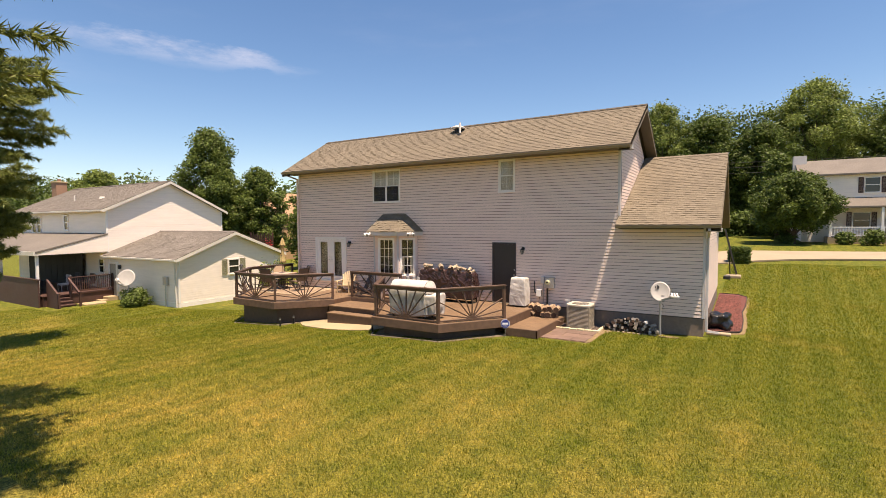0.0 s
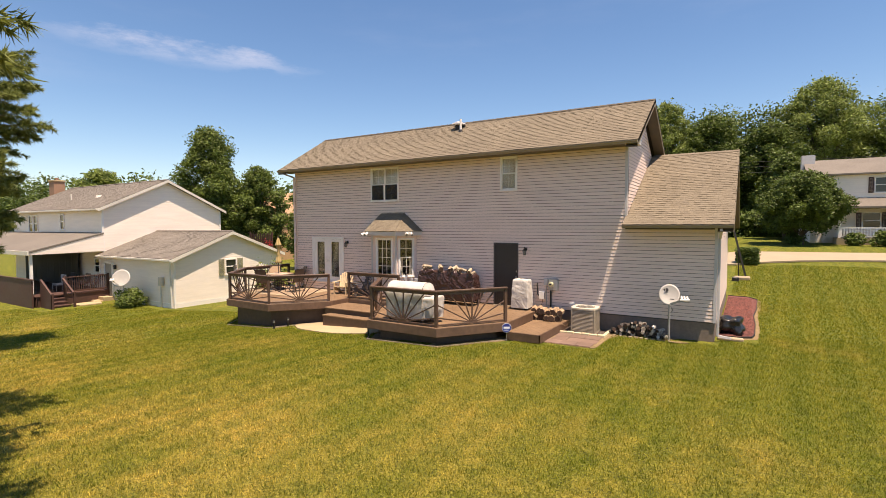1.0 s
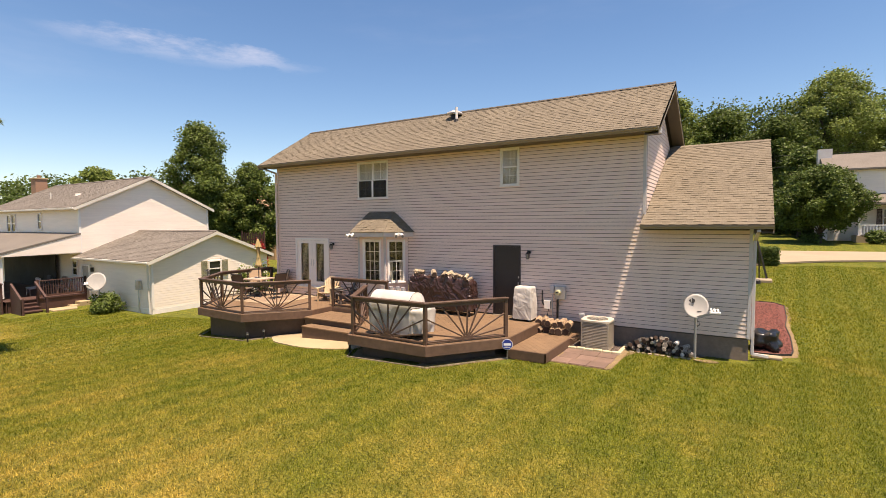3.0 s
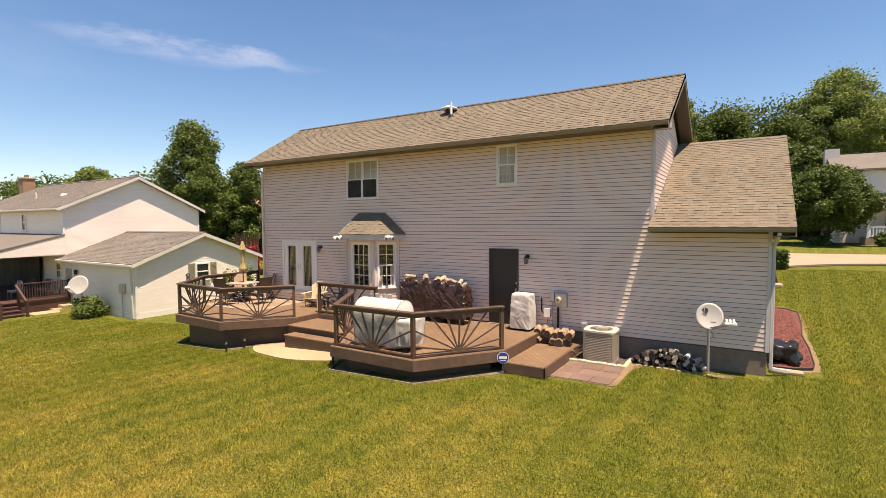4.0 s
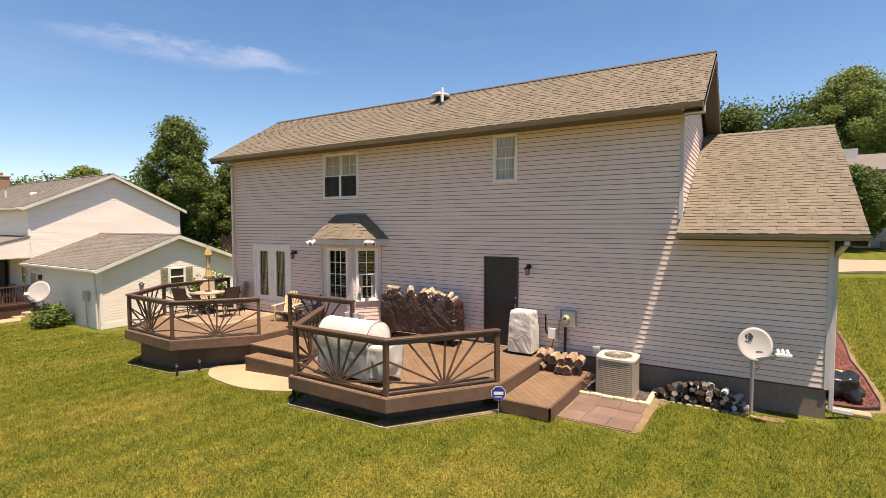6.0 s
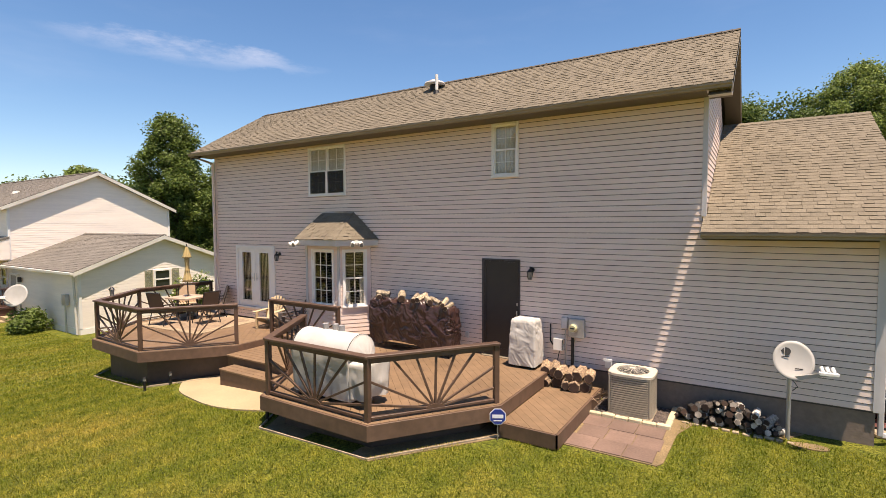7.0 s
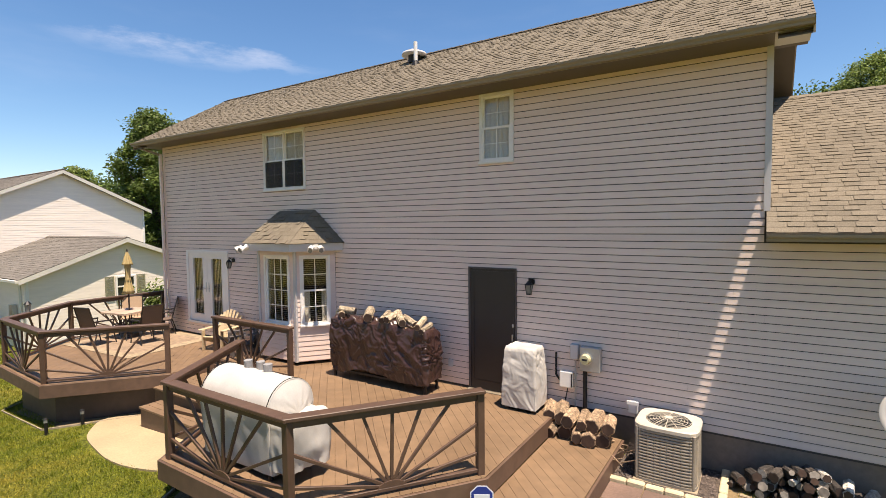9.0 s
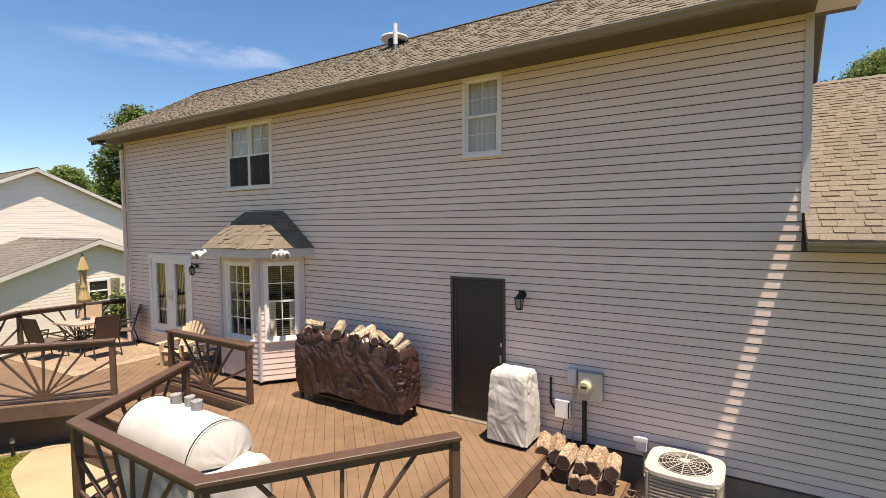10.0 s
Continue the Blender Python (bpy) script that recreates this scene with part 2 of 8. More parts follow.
def blade_material():
    """Grass blades: each one's own tint over the lawn's wide patches."""
    m = bpy.data.materials.new("grass_blade")
    m.use_nodes = True
    n, l = m.node_tree.nodes, m.node_tree.links
    n.clear()
    out = n.new("ShaderNodeOutputMaterial")
    geo = n.new("ShaderNodeNewGeometry")
    big = n.new("ShaderNodeTexNoise")
    big.inputs["Scale"].default_value, big.inputs["Detail"].default_value = 0.35, 5
    l.new(geo.outputs["Position"], big.inputs["Vector"])
    patch = n.new("ShaderNodeValToRGB")
    patch.color_ramp.elements[0].position, patch.color_ramp.elements[1].position = 0.36, 0.68
    patch.color_ramp.elements[0].color, patch.color_ramp.elements[1].color = (0.194, 0.215, 0.029, 1), (0.352, 0.296, 0.062, 1)
    sep, dry, total = n.new("ShaderNodeSeparateXYZ"), n.new("ShaderNodeMapRange"), n.new("ShaderNodeMath")
    l.new(geo.outputs["Position"], sep.inputs[0])
    dry.inputs["From Min"].default_value, dry.inputs["From Max"].default_value = 3.0, 12.5
    dry.inputs["To Min"].default_value, dry.inputs["To Max"].default_value = 0.10, -0.18
    l.new(sep.outputs["Y"], dry.inputs["Value"])
    l.new(big.outputs["Fac"], total.inputs[0])
    l.new(dry.outputs["Result"], total.inputs[1])
    l.new(total.outputs[0], patch.inputs["Fac"])
    tint = n.new("ShaderNodeValToRGB")
    tint.color_ramp.elements[0].color, tint.color_ramp.elements[1].color = (0.52, 0.58, 0.45, 1), (1.62, 1.5, 1.6, 1)
    l.new(geo.outputs["Random Per Island"], tint.inputs["Fac"])
    mul = n.new("ShaderNodeMixRGB")
    mul.blend_type = "MULTIPLY"
    mul.inputs["Fac"].default_value = 1.0
    l.new(patch.outputs["Color"], mul.inputs["Color1"])
    l.new(tint.outputs["Color"], mul.inputs["Color2"])
    mow, mpw, band = n.new("ShaderNodeTexWave"), n.new("ShaderNodeMapping"), n.new("ShaderNodeValToRGB")
    mow.wave_type, mow.bands_direction = "BANDS", "X"
    mow.inputs["Scale"].default_value, mow.inputs["Distortion"].default_value, mow.inputs["Detail"].default_value = 0.36, 1.7, 3
    mpw.inputs["Rotation"].default_value = (0, 0, radians(4))
    band.color_ramp.elements[0].position, band.color_ramp.elements[1].position = 0.2, 0.8
    band.color_ramp.elements[0].color, band.color_ramp.elements[1].color = (0.89, 0.93, 0.89, 1), (1.10, 1.06, 1.08, 1)
    l.new(geo.outputs["Position"], mpw.inputs["Vector"])
    l.new(mpw.outputs["Vector"], mow.inputs["Vector"])
    l.new(mow.outputs["Fac"], band.inputs["Fac"])
    mul2 = n.new("ShaderNodeMixRGB")
    mul2.blend_type = "MULTIPLY"
    mul2.inputs["Fac"].default_value = 1.0
    l.new(mul.outputs["Color"], mul2.inputs["Color1"])
    l.new(band.outputs["Color"], mul2.inputs["Color2"])
    clump, clumps = n.new("ShaderNodeTexNoise"), n.new("ShaderNodeValToRGB")
    clump.inputs["Scale"].default_value, clump.inputs["Detail"].default_value, clump.inputs["Roughness"].default_value = 4.5, 5, 0.7
    l.new(geo.outputs["Position"], clump.inputs["Vector"])
    clumps.color_ramp.elements[0].position, clumps.color_ramp.elements[1].position = 0.34, 0.66
    clumps.color_ramp.elements[0].color, clumps.color_ramp.elements[1].color = (0.50, 0.62, 0.48, 1), (1.45, 1.30, 1.32, 1)
    l.new(clump.outputs["Fac"], clumps.inputs["Fac"])
    mul = n.new("ShaderNodeMixRGB")
    mul.blend_type = "MULTIPLY"
    mul.inputs["Fac"].default_value = 1.0
    l.new(mul2.outputs["Color"], mul.inputs["Color1"])
    l.new(clumps.outputs["Color"], mul.inputs["Color2"])
    dif, tra, mix = n.new("ShaderNodeBsdfDiffuse"), n.new("ShaderNodeBsdfTranslucent"), n.new("ShaderNodeMixShader")
    mix.inputs["Fac"].default_value = 0.3
    l.new(mul.outputs["Color"], dif.inputs["Color"])
    l.new(mul.outputs["Color"], tra.inputs["Color"])
    l.new(dif.outputs["BSDF"], mix.inputs[1])
    l.new(tra.outputs["BSDF"], mix.inputs[2])
    l.new(mix.outputs["Shader"], out.inputs["Surface"])
    return m


GRASSBLADE = blade_material()


# ---- helpers of the scene ----
def link(name, bm, mat, parent=None, smooth=False):
    me = bpy.data.meshes.new(name)
    bmesh.ops.recalc_face_normals(bm, faces=bm.faces[:])
    bm.to_mesh(me)
    bm.free()
    if mat:
        me.materials.append(mat)
    if smooth:
        for p in me.polygons:
            p.use_smooth = True
    ob = new(name, me)
    if parent is not None:
        ob.parent = parent
    return ob


def part(name, bm, mat, parent, label="", smooth=False):
    ob = link(name, bm, mat, parent, smooth)
    return tagged(ob, label) if label else ob


def thing(name, label, category, group="", kind="", at=(0, 0, 0), turn=0.0):
    e = new(name)
    e.matrix_basis = pose(*at, 0, 0, turn)
    return tagged(e, label, category, group, kind)


def box(x0, y0, z0, x1, y1, z1, bevel=0.0, bm=None):
    bm = bm or bmesh.new()
    m = Matrix.LocRotScale(((x0 + x1) / 2, (y0 + y1) / 2, (z0 + z1) / 2), None, (abs(x1 - x0), abs(y1 - y0), abs(z1 - z0)))
    r = bmesh.ops.create_cube(bm, size=1, matrix=m)
    if bevel:
        edges = {e for v in r["verts"] for e in v.link_edges}
        bmesh.ops.bevel(bm, geom=list(edges), offset=bevel, segments=1, affect="EDGES", profile=0.5)
    return bm


def prism(points, z0, z1, bm=None):
    """An upright prism over a polygon (x, y)."""
    bm = bm or bmesh.new()
    lo = [bm.verts.new((x, y, z0)) for x, y in points]
    hi = [bm.verts.new((x, y, z1)) for x, y in points]
    bm.faces.new(lo[::-1])
    bm.faces.new(hi)
    k = len(points)
    for i in range(k):
        bm.faces.new((lo[i], lo[(i + 1) % k], hi[(i + 1) % k], hi[i]))
    return bm


def extrude(profile, axis, a, b, bm=None):
    """A profile drawn across an axis (for 'x': (y, z); for 'y': (x, z)), run from a to b."""
    bm = bm or bmesh.new()
    put = (lambda p, s: (s, p[0], p[1])) if axis == "x" else (lambda p, s: (p[0], s, p[1]))
    lo = [bm.verts.new(put(p, a)) for p in profile]
    hi = [bm.verts.new(put(p, b)) for p in profile]
    bm.faces.new(lo[::-1])
    bm.faces.new(hi)
    k = len(profile)
    for i in range(k):
        bm.faces.new((lo[i], lo[(i + 1) % k], hi[(i + 1) % k], hi[i]))
    return bm


def beam(p, q, w, h, bm=None, bevel=0.0):
    """A bar of width w (level) and height h from p to q."""
    bm = bm or bmesh.new()
    p, q = Vector(p), Vector(q)
    d = (q - p)
    x = d.normalized()
    side = x.cross(Vector((0, 0, 1)))
    side = Vector((0, 1, 0)) if side.length < 1e-4 else side.normalized()
    up = side.cross(x).normalized()
    m = Matrix((x, side, up)).transposed().to_4x4()
    m.translation = (p + q) / 2
    r = bmesh.ops.create_cube(bm, size=1, matrix=m @ Matrix.Diagonal((d.length, w, h, 1)))
    if bevel:
        bmesh.ops.bevel(bm, geom=list({e for v in r["verts"] for e in v.link_edges}), offset=bevel, segments=1, affect="EDGES")
    return bm


def rod(p, q, r0, r1=None, seg=10, bm=None):
    bm = bm or bmesh.new()
    p, q = Vector(p), Vector(q)
    d = q - p
    m = d.to_track_quat("Z", "Y").to_matrix().to_4x4()
    m.translation = (p + q) / 2
    bmesh.ops.create_cone(bm, cap_ends=True, segments=seg, radius1=r0, radius2=r0 if r1 is None else r1, depth=d.length, matrix=m)
    return bm


def clip(poly, nx, ny, c):
    """The part of a polygon where nx * x + ny * y <= c."""
    out = []
    for i, a in enumerate(poly):
        b = poly[(i + 1) % len(poly)]
        da, db = nx * a[0] + ny * a[1] - c, nx * b[0] + ny * b[1] - c
        if da <= 0:
            out.append(a)
        if (da < 0 < db) or (db < 0 < da):
            k = da / (da - db)
            out.append((a[0] + k * (b[0] - a[0]), a[1] + k * (b[1] - a[1])))
    return out


def smooth01(v):
    v = min(1, max(0, v))
    return v * v * (3 - 2 * v)


def ground_z(x, y):
    z = -1.25 * min(1, max(0, (-7 - x) / 19.5)) ** 1.25
    if y > 18:
        rise = 0.075 * max(0, y - 26) if y < 40 else 1.05 + 0.03 * (min(y, 75) - 40)
        z += rise * smooth01((x + 9) / 9)
    return z


def on_ground(name, points, mat, lift=0.012, thick=0.12):
    """A thin sheet of paving or soil that follows the ground."""
    bm = bmesh.new()
    hi = [bm.verts.new((x, y, ground_z(x, y) + lift)) for x, y in points]
    lo = [bm.verts.new((x, y, ground_z(x, y) - thick)) for x, y in points]
    top = bm.faces.new(hi)
    for i in range(len(points)):
        bm.faces.new((lo[i], lo[(i + 1) % len(points)], hi[(i + 1) % len(points)], hi[i]))
    bmesh.ops.triangulate(bm, faces=[top])
    return link(name, bm, mat)


# ---- ground ----
def spaced(lo, hi, near_lo, near_hi, step):
    mid = list(np.arange(near_lo, near_hi + 1e-6, step))
    left, right, d = [], [], step
    v = near_lo
    while v > lo:
        d *= 1.35
        v -= d
        left.append(v)
    d, v = step, near_hi
    while v < hi:
        d *= 1.35
        v += d
        right.append(v)
    return left[::-1] + mid + right


gx, gy = spaced(-2500, 2500, -50, 22, 1.0), spaced(-300, 3500, -8, 62, 1.0)
gverts = [(x, y, ground_z(x, y)) for y in gy for x in gx]
gw = len(gx)
gfaces = [(j * gw + i, j * gw + i + 1, (j + 1) * gw + i + 1, (j + 1) * gw + i) for j in range(len(gy) - 1) for i in range(gw - 1)]
gme = bpy.data.meshes.new("ground")
gme.from_pydata(gverts, [], gfaces)
gme.materials.append(LAWN)
for p in gme.polygons:
    p.use_smooth = True
tagged(new("ground", gme), "sunlit mown lawn, yellowish green with dry patches", "lawn", kind="structure")

# ---- the house: walls ----
W = 15.64                                   # the back wall's face
XL, XM, XW = -17.12, -2.44, 0.04            # left corner, corner of the two storeys, end of the garage wing
SILL, TOP, WTOP = 0.559, 5.82, 3.31
BACK, WBACK = 20.53, 24.8
EAVE_Y, EAVE_Z, RIDGE_Y, RIDGE_Z = 15.07, 5.915, 18.085, 7.70
PITCH = (RIDGE_Z - EAVE_Z) / (RIDGE_Y - EAVE_Y)
WE_Y, WE_Z, WR_Y, WR_Z = 15.10, 3.40, 20.24, 6.03
house = thing("house", "two-storey grey vinyl-sided house with tan shingle roof", "house")

OPENINGS = {"window_upper": (-12.64, -11.205, 4.374, 5.744), "window_small": (-6.743, -6.095, 4.609, 5.799),
            "door_dark": (-6.99, -6.045, 0.50, 2.77), "french": (-16.08, -14.19, 0.90, 2.885), "bay": (-12.60, -10.34, 0.40, 3.15)}


def wall_pieces(x0, x1, z0, z1, holes):
    """Rectangles that fill a wall round its openings."""
    xs = sorted({x0, x1, *[min(max(v, x0), x1) for h in holes for v in h[:2]]})
    out = []
    for a, b in zip(xs, xs[1:]):
        z = z0
        for h in sorted((h for h in holes if h[0] <= a + 1e-6 and h[1] >= b - 1e-6), key=lambda h: h[2]):
            if h[2] > z:
                out.append((a, b, z, h[2]))
            z = max(z, h[3])
        if z < z1:
            out.append((a, b, z, z1))
    return out


holes = [tuple(v) for v in OPENINGS.values()]
sheath = []
for a, b, z0, z1 in wall_pieces(XL, XM, SILL - 0.02, TOP + 0.05, holes):
    sheath.append(box(a, W + 0.016, z0, b, W + 0.2, z1))
for a, b, z0, z1 in wall_pieces(XM, XW, SILL - 0.02, WTOP + 0.05, []):
    sheath.append(box(a, W + 0.016, z0, b, W + 0.2, z1))
sheath.append(box(XL, W + 0.2, SILL - 0.02, XL + 0.2, BACK, TOP + 0.05))
sheath.append(box(XL, BACK - 0.2, SILL - 0.02, XM, BACK, TOP + 0.05))
sheath.append(box(XM - 0.2, W + 0.2, SILL - 0.02, XM - 0.016, BACK - 0.2, TOP + 0.05))
sheath.append(extrude([(W + 0.2, TOP), (BACK - 0.2, TOP), (RIDGE_Y, RIDGE_Z - 0.22)], "x", XM - 0.2, XM - 0.016))
sheath.append(extrude([(W + 0.2, TOP), (BACK - 0.2, TOP), (RIDGE_Y, RIDGE_Z - 0.22)], "x", XL, XL + 0.2))
sheath.append(box(XW - 0.2, W + 0.2, SILL - 0.02, XW - 0.016, WBACK, WTOP + 0.05))
sheath.append(box(XM, WBACK - 0.2, SILL - 0.02, XW - 0.2, WBACK, WTOP + 0.05))
sheath.append(extrude([(W + 0.2, WTOP), (WBACK, WTOP), (WR_Y, WR_Z - 0.2)], "x", XW - 0.2, XW - 0.016))
for bm in sheath:
    part("wall_sheathing", bm, CORE, house)

bm = bmesh.new()
box(XL + 0.03, W + 0.03, -1.5, XW - 0.03, W + 0.25, SILL - 0.02, bm=bm)
box(XW - 0.25, W + 0.25, -1.0, XW - 0.03, WBACK, SILL - 0.02, bm=bm)
box(XL + 0.03, W + 0.25, -1.5, XL + 0.25, BACK, SILL - 0.02, bm=bm)
part("foundation", bm, FOUND, house, "brown painted block foundation")

# lapped siding, one board a course
COURSE = 0.1078


def lap(u0, u1, z, place, parent, mat=SIDING, lo=0.0, hi=COURSE):
    """One lapped board between u0 and u1 along a wall, or its part between the heights lo and hi; place(u, out, z) gives its points."""
    out = lambda h: 0.0155 - 0.0075 * (h - 0.018) / (COURSE - 0.018)
    if lo > 0.016:
        prof = ((0.0, lo), (out(lo), lo), (out((lo + hi) / 2), (lo + hi) / 2), (out(hi), hi), (0.0, hi))
    else:
        prof = ((0.0, 0.012), (0.0125, 0.012), (0.0155, 0.016), (out(hi), hi), (0.0, hi))
    me = bpy.data.meshes.new("siding_board")
    verts = [place(u, o, z + h) for u in (u0, u1) for o, h in prof]
    me.from_pydata([tuple(v) for v in verts], [], [(0, 1, 6, 5), (1, 2, 7, 6), (2, 3, 8, 7), (3, 4, 9, 8), (4, 3, 2, 1, 0), (5, 6, 7, 8, 9)])
    me.materials.append(mat)
    ob = new("siding_board", me)
    ob.parent = parent
    return ob


back_place = lambda u, o, z: (u, W + 0.016 - o, z)
side_place = lambda x: (lambda u, o, z: (x - 0.016 + o, u, z))
wall_back = thing("wall_back", "grey lapped vinyl siding, mostly in the eave's shade", "wall", kind="structure")
zc = SILL
while zc < TOP - 0.02:
    right = XW - 0.06 if zc < WTOP - 0.1 else XM - 0.05
    spans = [(XL + 0.06, right)]
    for a, b, h0, h1 in holes:
        if h0 < zc + COURSE - 0.004 and h1 > zc + 0.004:
            spans = [s for u0, u1 in spans for s in ((u0, min(u1, a)), (max(u0, b), u1)) if s[1] - s[0] > 0.02]
            if h0 - zc > 0.024:
                lap(a, b, zc, back_place, wall_back, hi=h0 - zc)
            if zc + COURSE - h1 > 0.008:
                lap(a, b, zc, back_place, wall_back, lo=max(h1 - zc, 0.017))
    for u0, u1 in spans:
        cut = u0 + (u1 - u0) * (0.35 + 0.3 * random.random())
        if u1 - u0 > 6:
            lap(u0, cut - 0.0003, zc, back_place, wall_back)
            lap(cut + 0.0003, u1, zc, back_place, wall_back)
        else:
            lap(u0, u1, zc, back_place, wall_back)
    zc += COURSE
wall_east = thing("wall_east", "grey lapped vinyl siding on the sunlit gable", "wall", kind="structure")
zc = WE_Z + 0.1
while zc < RIDGE_Z - 0.35:
    y0 = W + 0.05 if zc < TOP - 0.1 else W + 0.05 + (zc - TOP + 0.1) / PITCH
    y1 = min(2 * RIDGE_Y - y0, W + 6)
    roof_y = WE_Y + (zc - WE_Z) / 0.512
    if zc < WR_Z - 0.1:
        y1 = min(y1, roof_y + 0.2)
    if y1 - y0 > 0.1:
        lap(y0, y1, zc, side_place(XM), wall_east)
    zc += COURSE
wall_wing = thing("wall_wing", "grey lapped vinyl siding on the garage wing's sunlit end", "wall", kind="structure")
zc = SILL
while zc < WR_Z - 0.3:
    y0 = W + 0.05 if zc < WTOP - 0.1 else W + 0.05 + (zc - WTOP + 0.1) / 0.512
    y1 = 2 * WR_Y - y0
    if y1 - y0 > 0.1:
        lap(y0, y1, zc, side_place(XW), wall_wing)
    zc += COURSE

# corner posts
for x, z1, nm in ((XL, TOP, 0), (XM, TOP, 1), (XW, WTOP, 2)):
    bm = bmesh.new()
    z0 = SILL if nm != 1 else WE_Z + 0.28
    s = -1 if nm == 0 else 1
    box(x - 0.065 * s, W - 0.012, z0, x + 0.012 * s, W + 0.016, z1, bm=bm)
    box(x - 0.006 * s, W + 0.016, z0, x + 0.012 * s, W + 0.09, z1, bm=bm)
    part("corner_trim", bm, SIDING if nm == 0 else PALE, house)


# ---- roofs ----
def slope_frame(x0, x1, ya, za, yb, zb):
    """A point on a roof slope from its eave (ya, za) to its ridge (yb, zb), lifted off by n."""
    run = math.hypot(yb - ya, zb - za)
    dy, dz = (yb - ya) / run, (zb - za) / run
    sgn = 1 if dy > 0 else -1
    return run, lambda u, v, n: (u, ya + dy * v - sgn * dz * n * 1, za + dz * v + abs(dy) * n)


def slab(x0, x1, ya, za, yb, zb, thick, mat, name, parent):
    run, at = slope_frame(x0, x1, ya, za, yb, zb)
    bm = bmesh.new()
    vs = [bm.verts.new(at(u, v, n)) for u in (x0, x1) for v in (0, run) for n in (-thick, 0)]
    for f in ((0, 1, 3, 2), (4, 6, 7, 5), (0, 4, 5, 1), (2, 3, 7, 6), (1, 5, 7, 3), (0, 2, 6, 4)):
        bm.faces.new([vs[i] for i in f])
    return part(name, bm, mat, parent)


def shingle_verts(at, u0, u1, v0, v1, lift):
    return [at(u0, v0, 0.003), at(u1, v0, 0.003), at(u1, v1, 0.004), at(u0, v1, 0.004),
            at(u0, v0, lift), at(u1, v0, lift), at(u1, v1, 0.006), at(u0, v1, 0.006)]


BOXF = [(0, 3, 2, 1), (4, 5, 6, 7), (0, 1, 5, 4), (1, 2, 6, 5), (2, 3, 7, 6), (3, 0, 4, 7)]


def shingles(x0, x1, ya, za, yb, zb, parent, singles=0, expo=0.143, mat=SHINGLES, single_mat=SHINGLE, tab=0.18, left=None):
    """Courses of shingle tabs; the lowest ones as parts, the rest joined."""
    run, at = slope_frame(x0, x1, ya, za, yb, zb)
    rng = random.Random(int(x0 * 100) + int(ya * 10))
    verts, faces, made = [], [], 0
    row, v = 0, 0.0
    while v < run - 0.02:
        u, high = x0 - rng.random() * tab, rng.random() < 0.5
        while u < x1:
            w = tab * rng.uniform(0.65, 1.35)
            high = not high
            a, b = max(u, left(v) if left else x0), min(u + w - 0.004, x1)
            u += w
            if b - a < 0.02:
                continue
            top = min(v + expo - 0.004, run)
            lift = rng.uniform(0.015, 0.020) if high else rng.uniform(0.008, 0.010)
            vs = shingle_verts(at, a, b, v, top, lift)
            if made < singles:
                me = bpy.data.meshes.new("shingle")
                me.from_pydata(vs, [], BOXF)
                me.materials.append(single_mat)
                ob = new("shingle", me)
                ob.parent = parent
                made += 1
            else:
                k = len(verts)
                verts += vs
                faces += [tuple(i + k for i in f) for f in BOXF]
        v += expo
        row += 1
    me = bpy.data.meshes.new("shingle_field")
    me.from_pydata(verts, [], faces)
    me.materials.append(mat)
    ob = new("shingle_field", me)
    ob.parent = parent
    ob["kind"] = "stuff"
    return ob


RL_X, RR_X = -17.62, -2.04
roof_main = thing("roof_main", "tan architectural shingle roof over the two storeys", "roof", kind="structure")
BEAVE_Y = 2 * RIDGE_Y - EAVE_Y
slab(RL_X, RR_X, EAVE_Y, EAVE_Z, RIDGE_Y, RIDGE_Z, 0.10, GAPSHADE, "roof_deck", roof_main)
slab(RL_X, RR_X, BEAVE_Y, EAVE_Z, RIDGE_Y, RIDGE_Z, 0.10, GAPSHADE, "roof_deck", roof_main)
shingles(RL_X, RR_X, EAVE_Y, EAVE_Z, RIDGE_Y, RIDGE_Z, roof_main)
roof_wing = thing("roof_wing", "tan architectural shingle roof over the garage wing", "roof", kind="structure")
WL_X, WRX = -2.47, 0.46
BW_Y = 2 * WR_Y - WE_Y
slab(WL_X, WRX, WE_Y, WE_Z, W - 0.02, WE_Z + (W - 0.02 - WE_Y) * 0.512, 0.09, TAUPE, "roof_deck", roof_wing)
slab(XM + 0.004, WRX, W - 0.02, WE_Z + (W - 0.02 - WE_Y) * 0.512, WR_Y, WR_Z, 0.09, GAPSHADE, "roof_deck", roof_wing)
slab(XM + 0.004, WRX, BW_Y, WE_Z, WR_Y, WR_Z, 0.09, GAPSHADE, "roof_deck", roof_wing)
shingles(WL_X, WRX, WE_Y, WE_Z, WR_Y, WR_Z, roof_wing, singles=290, left=lambda v: XM + 0.006 if v > 0.58 else WL_X)
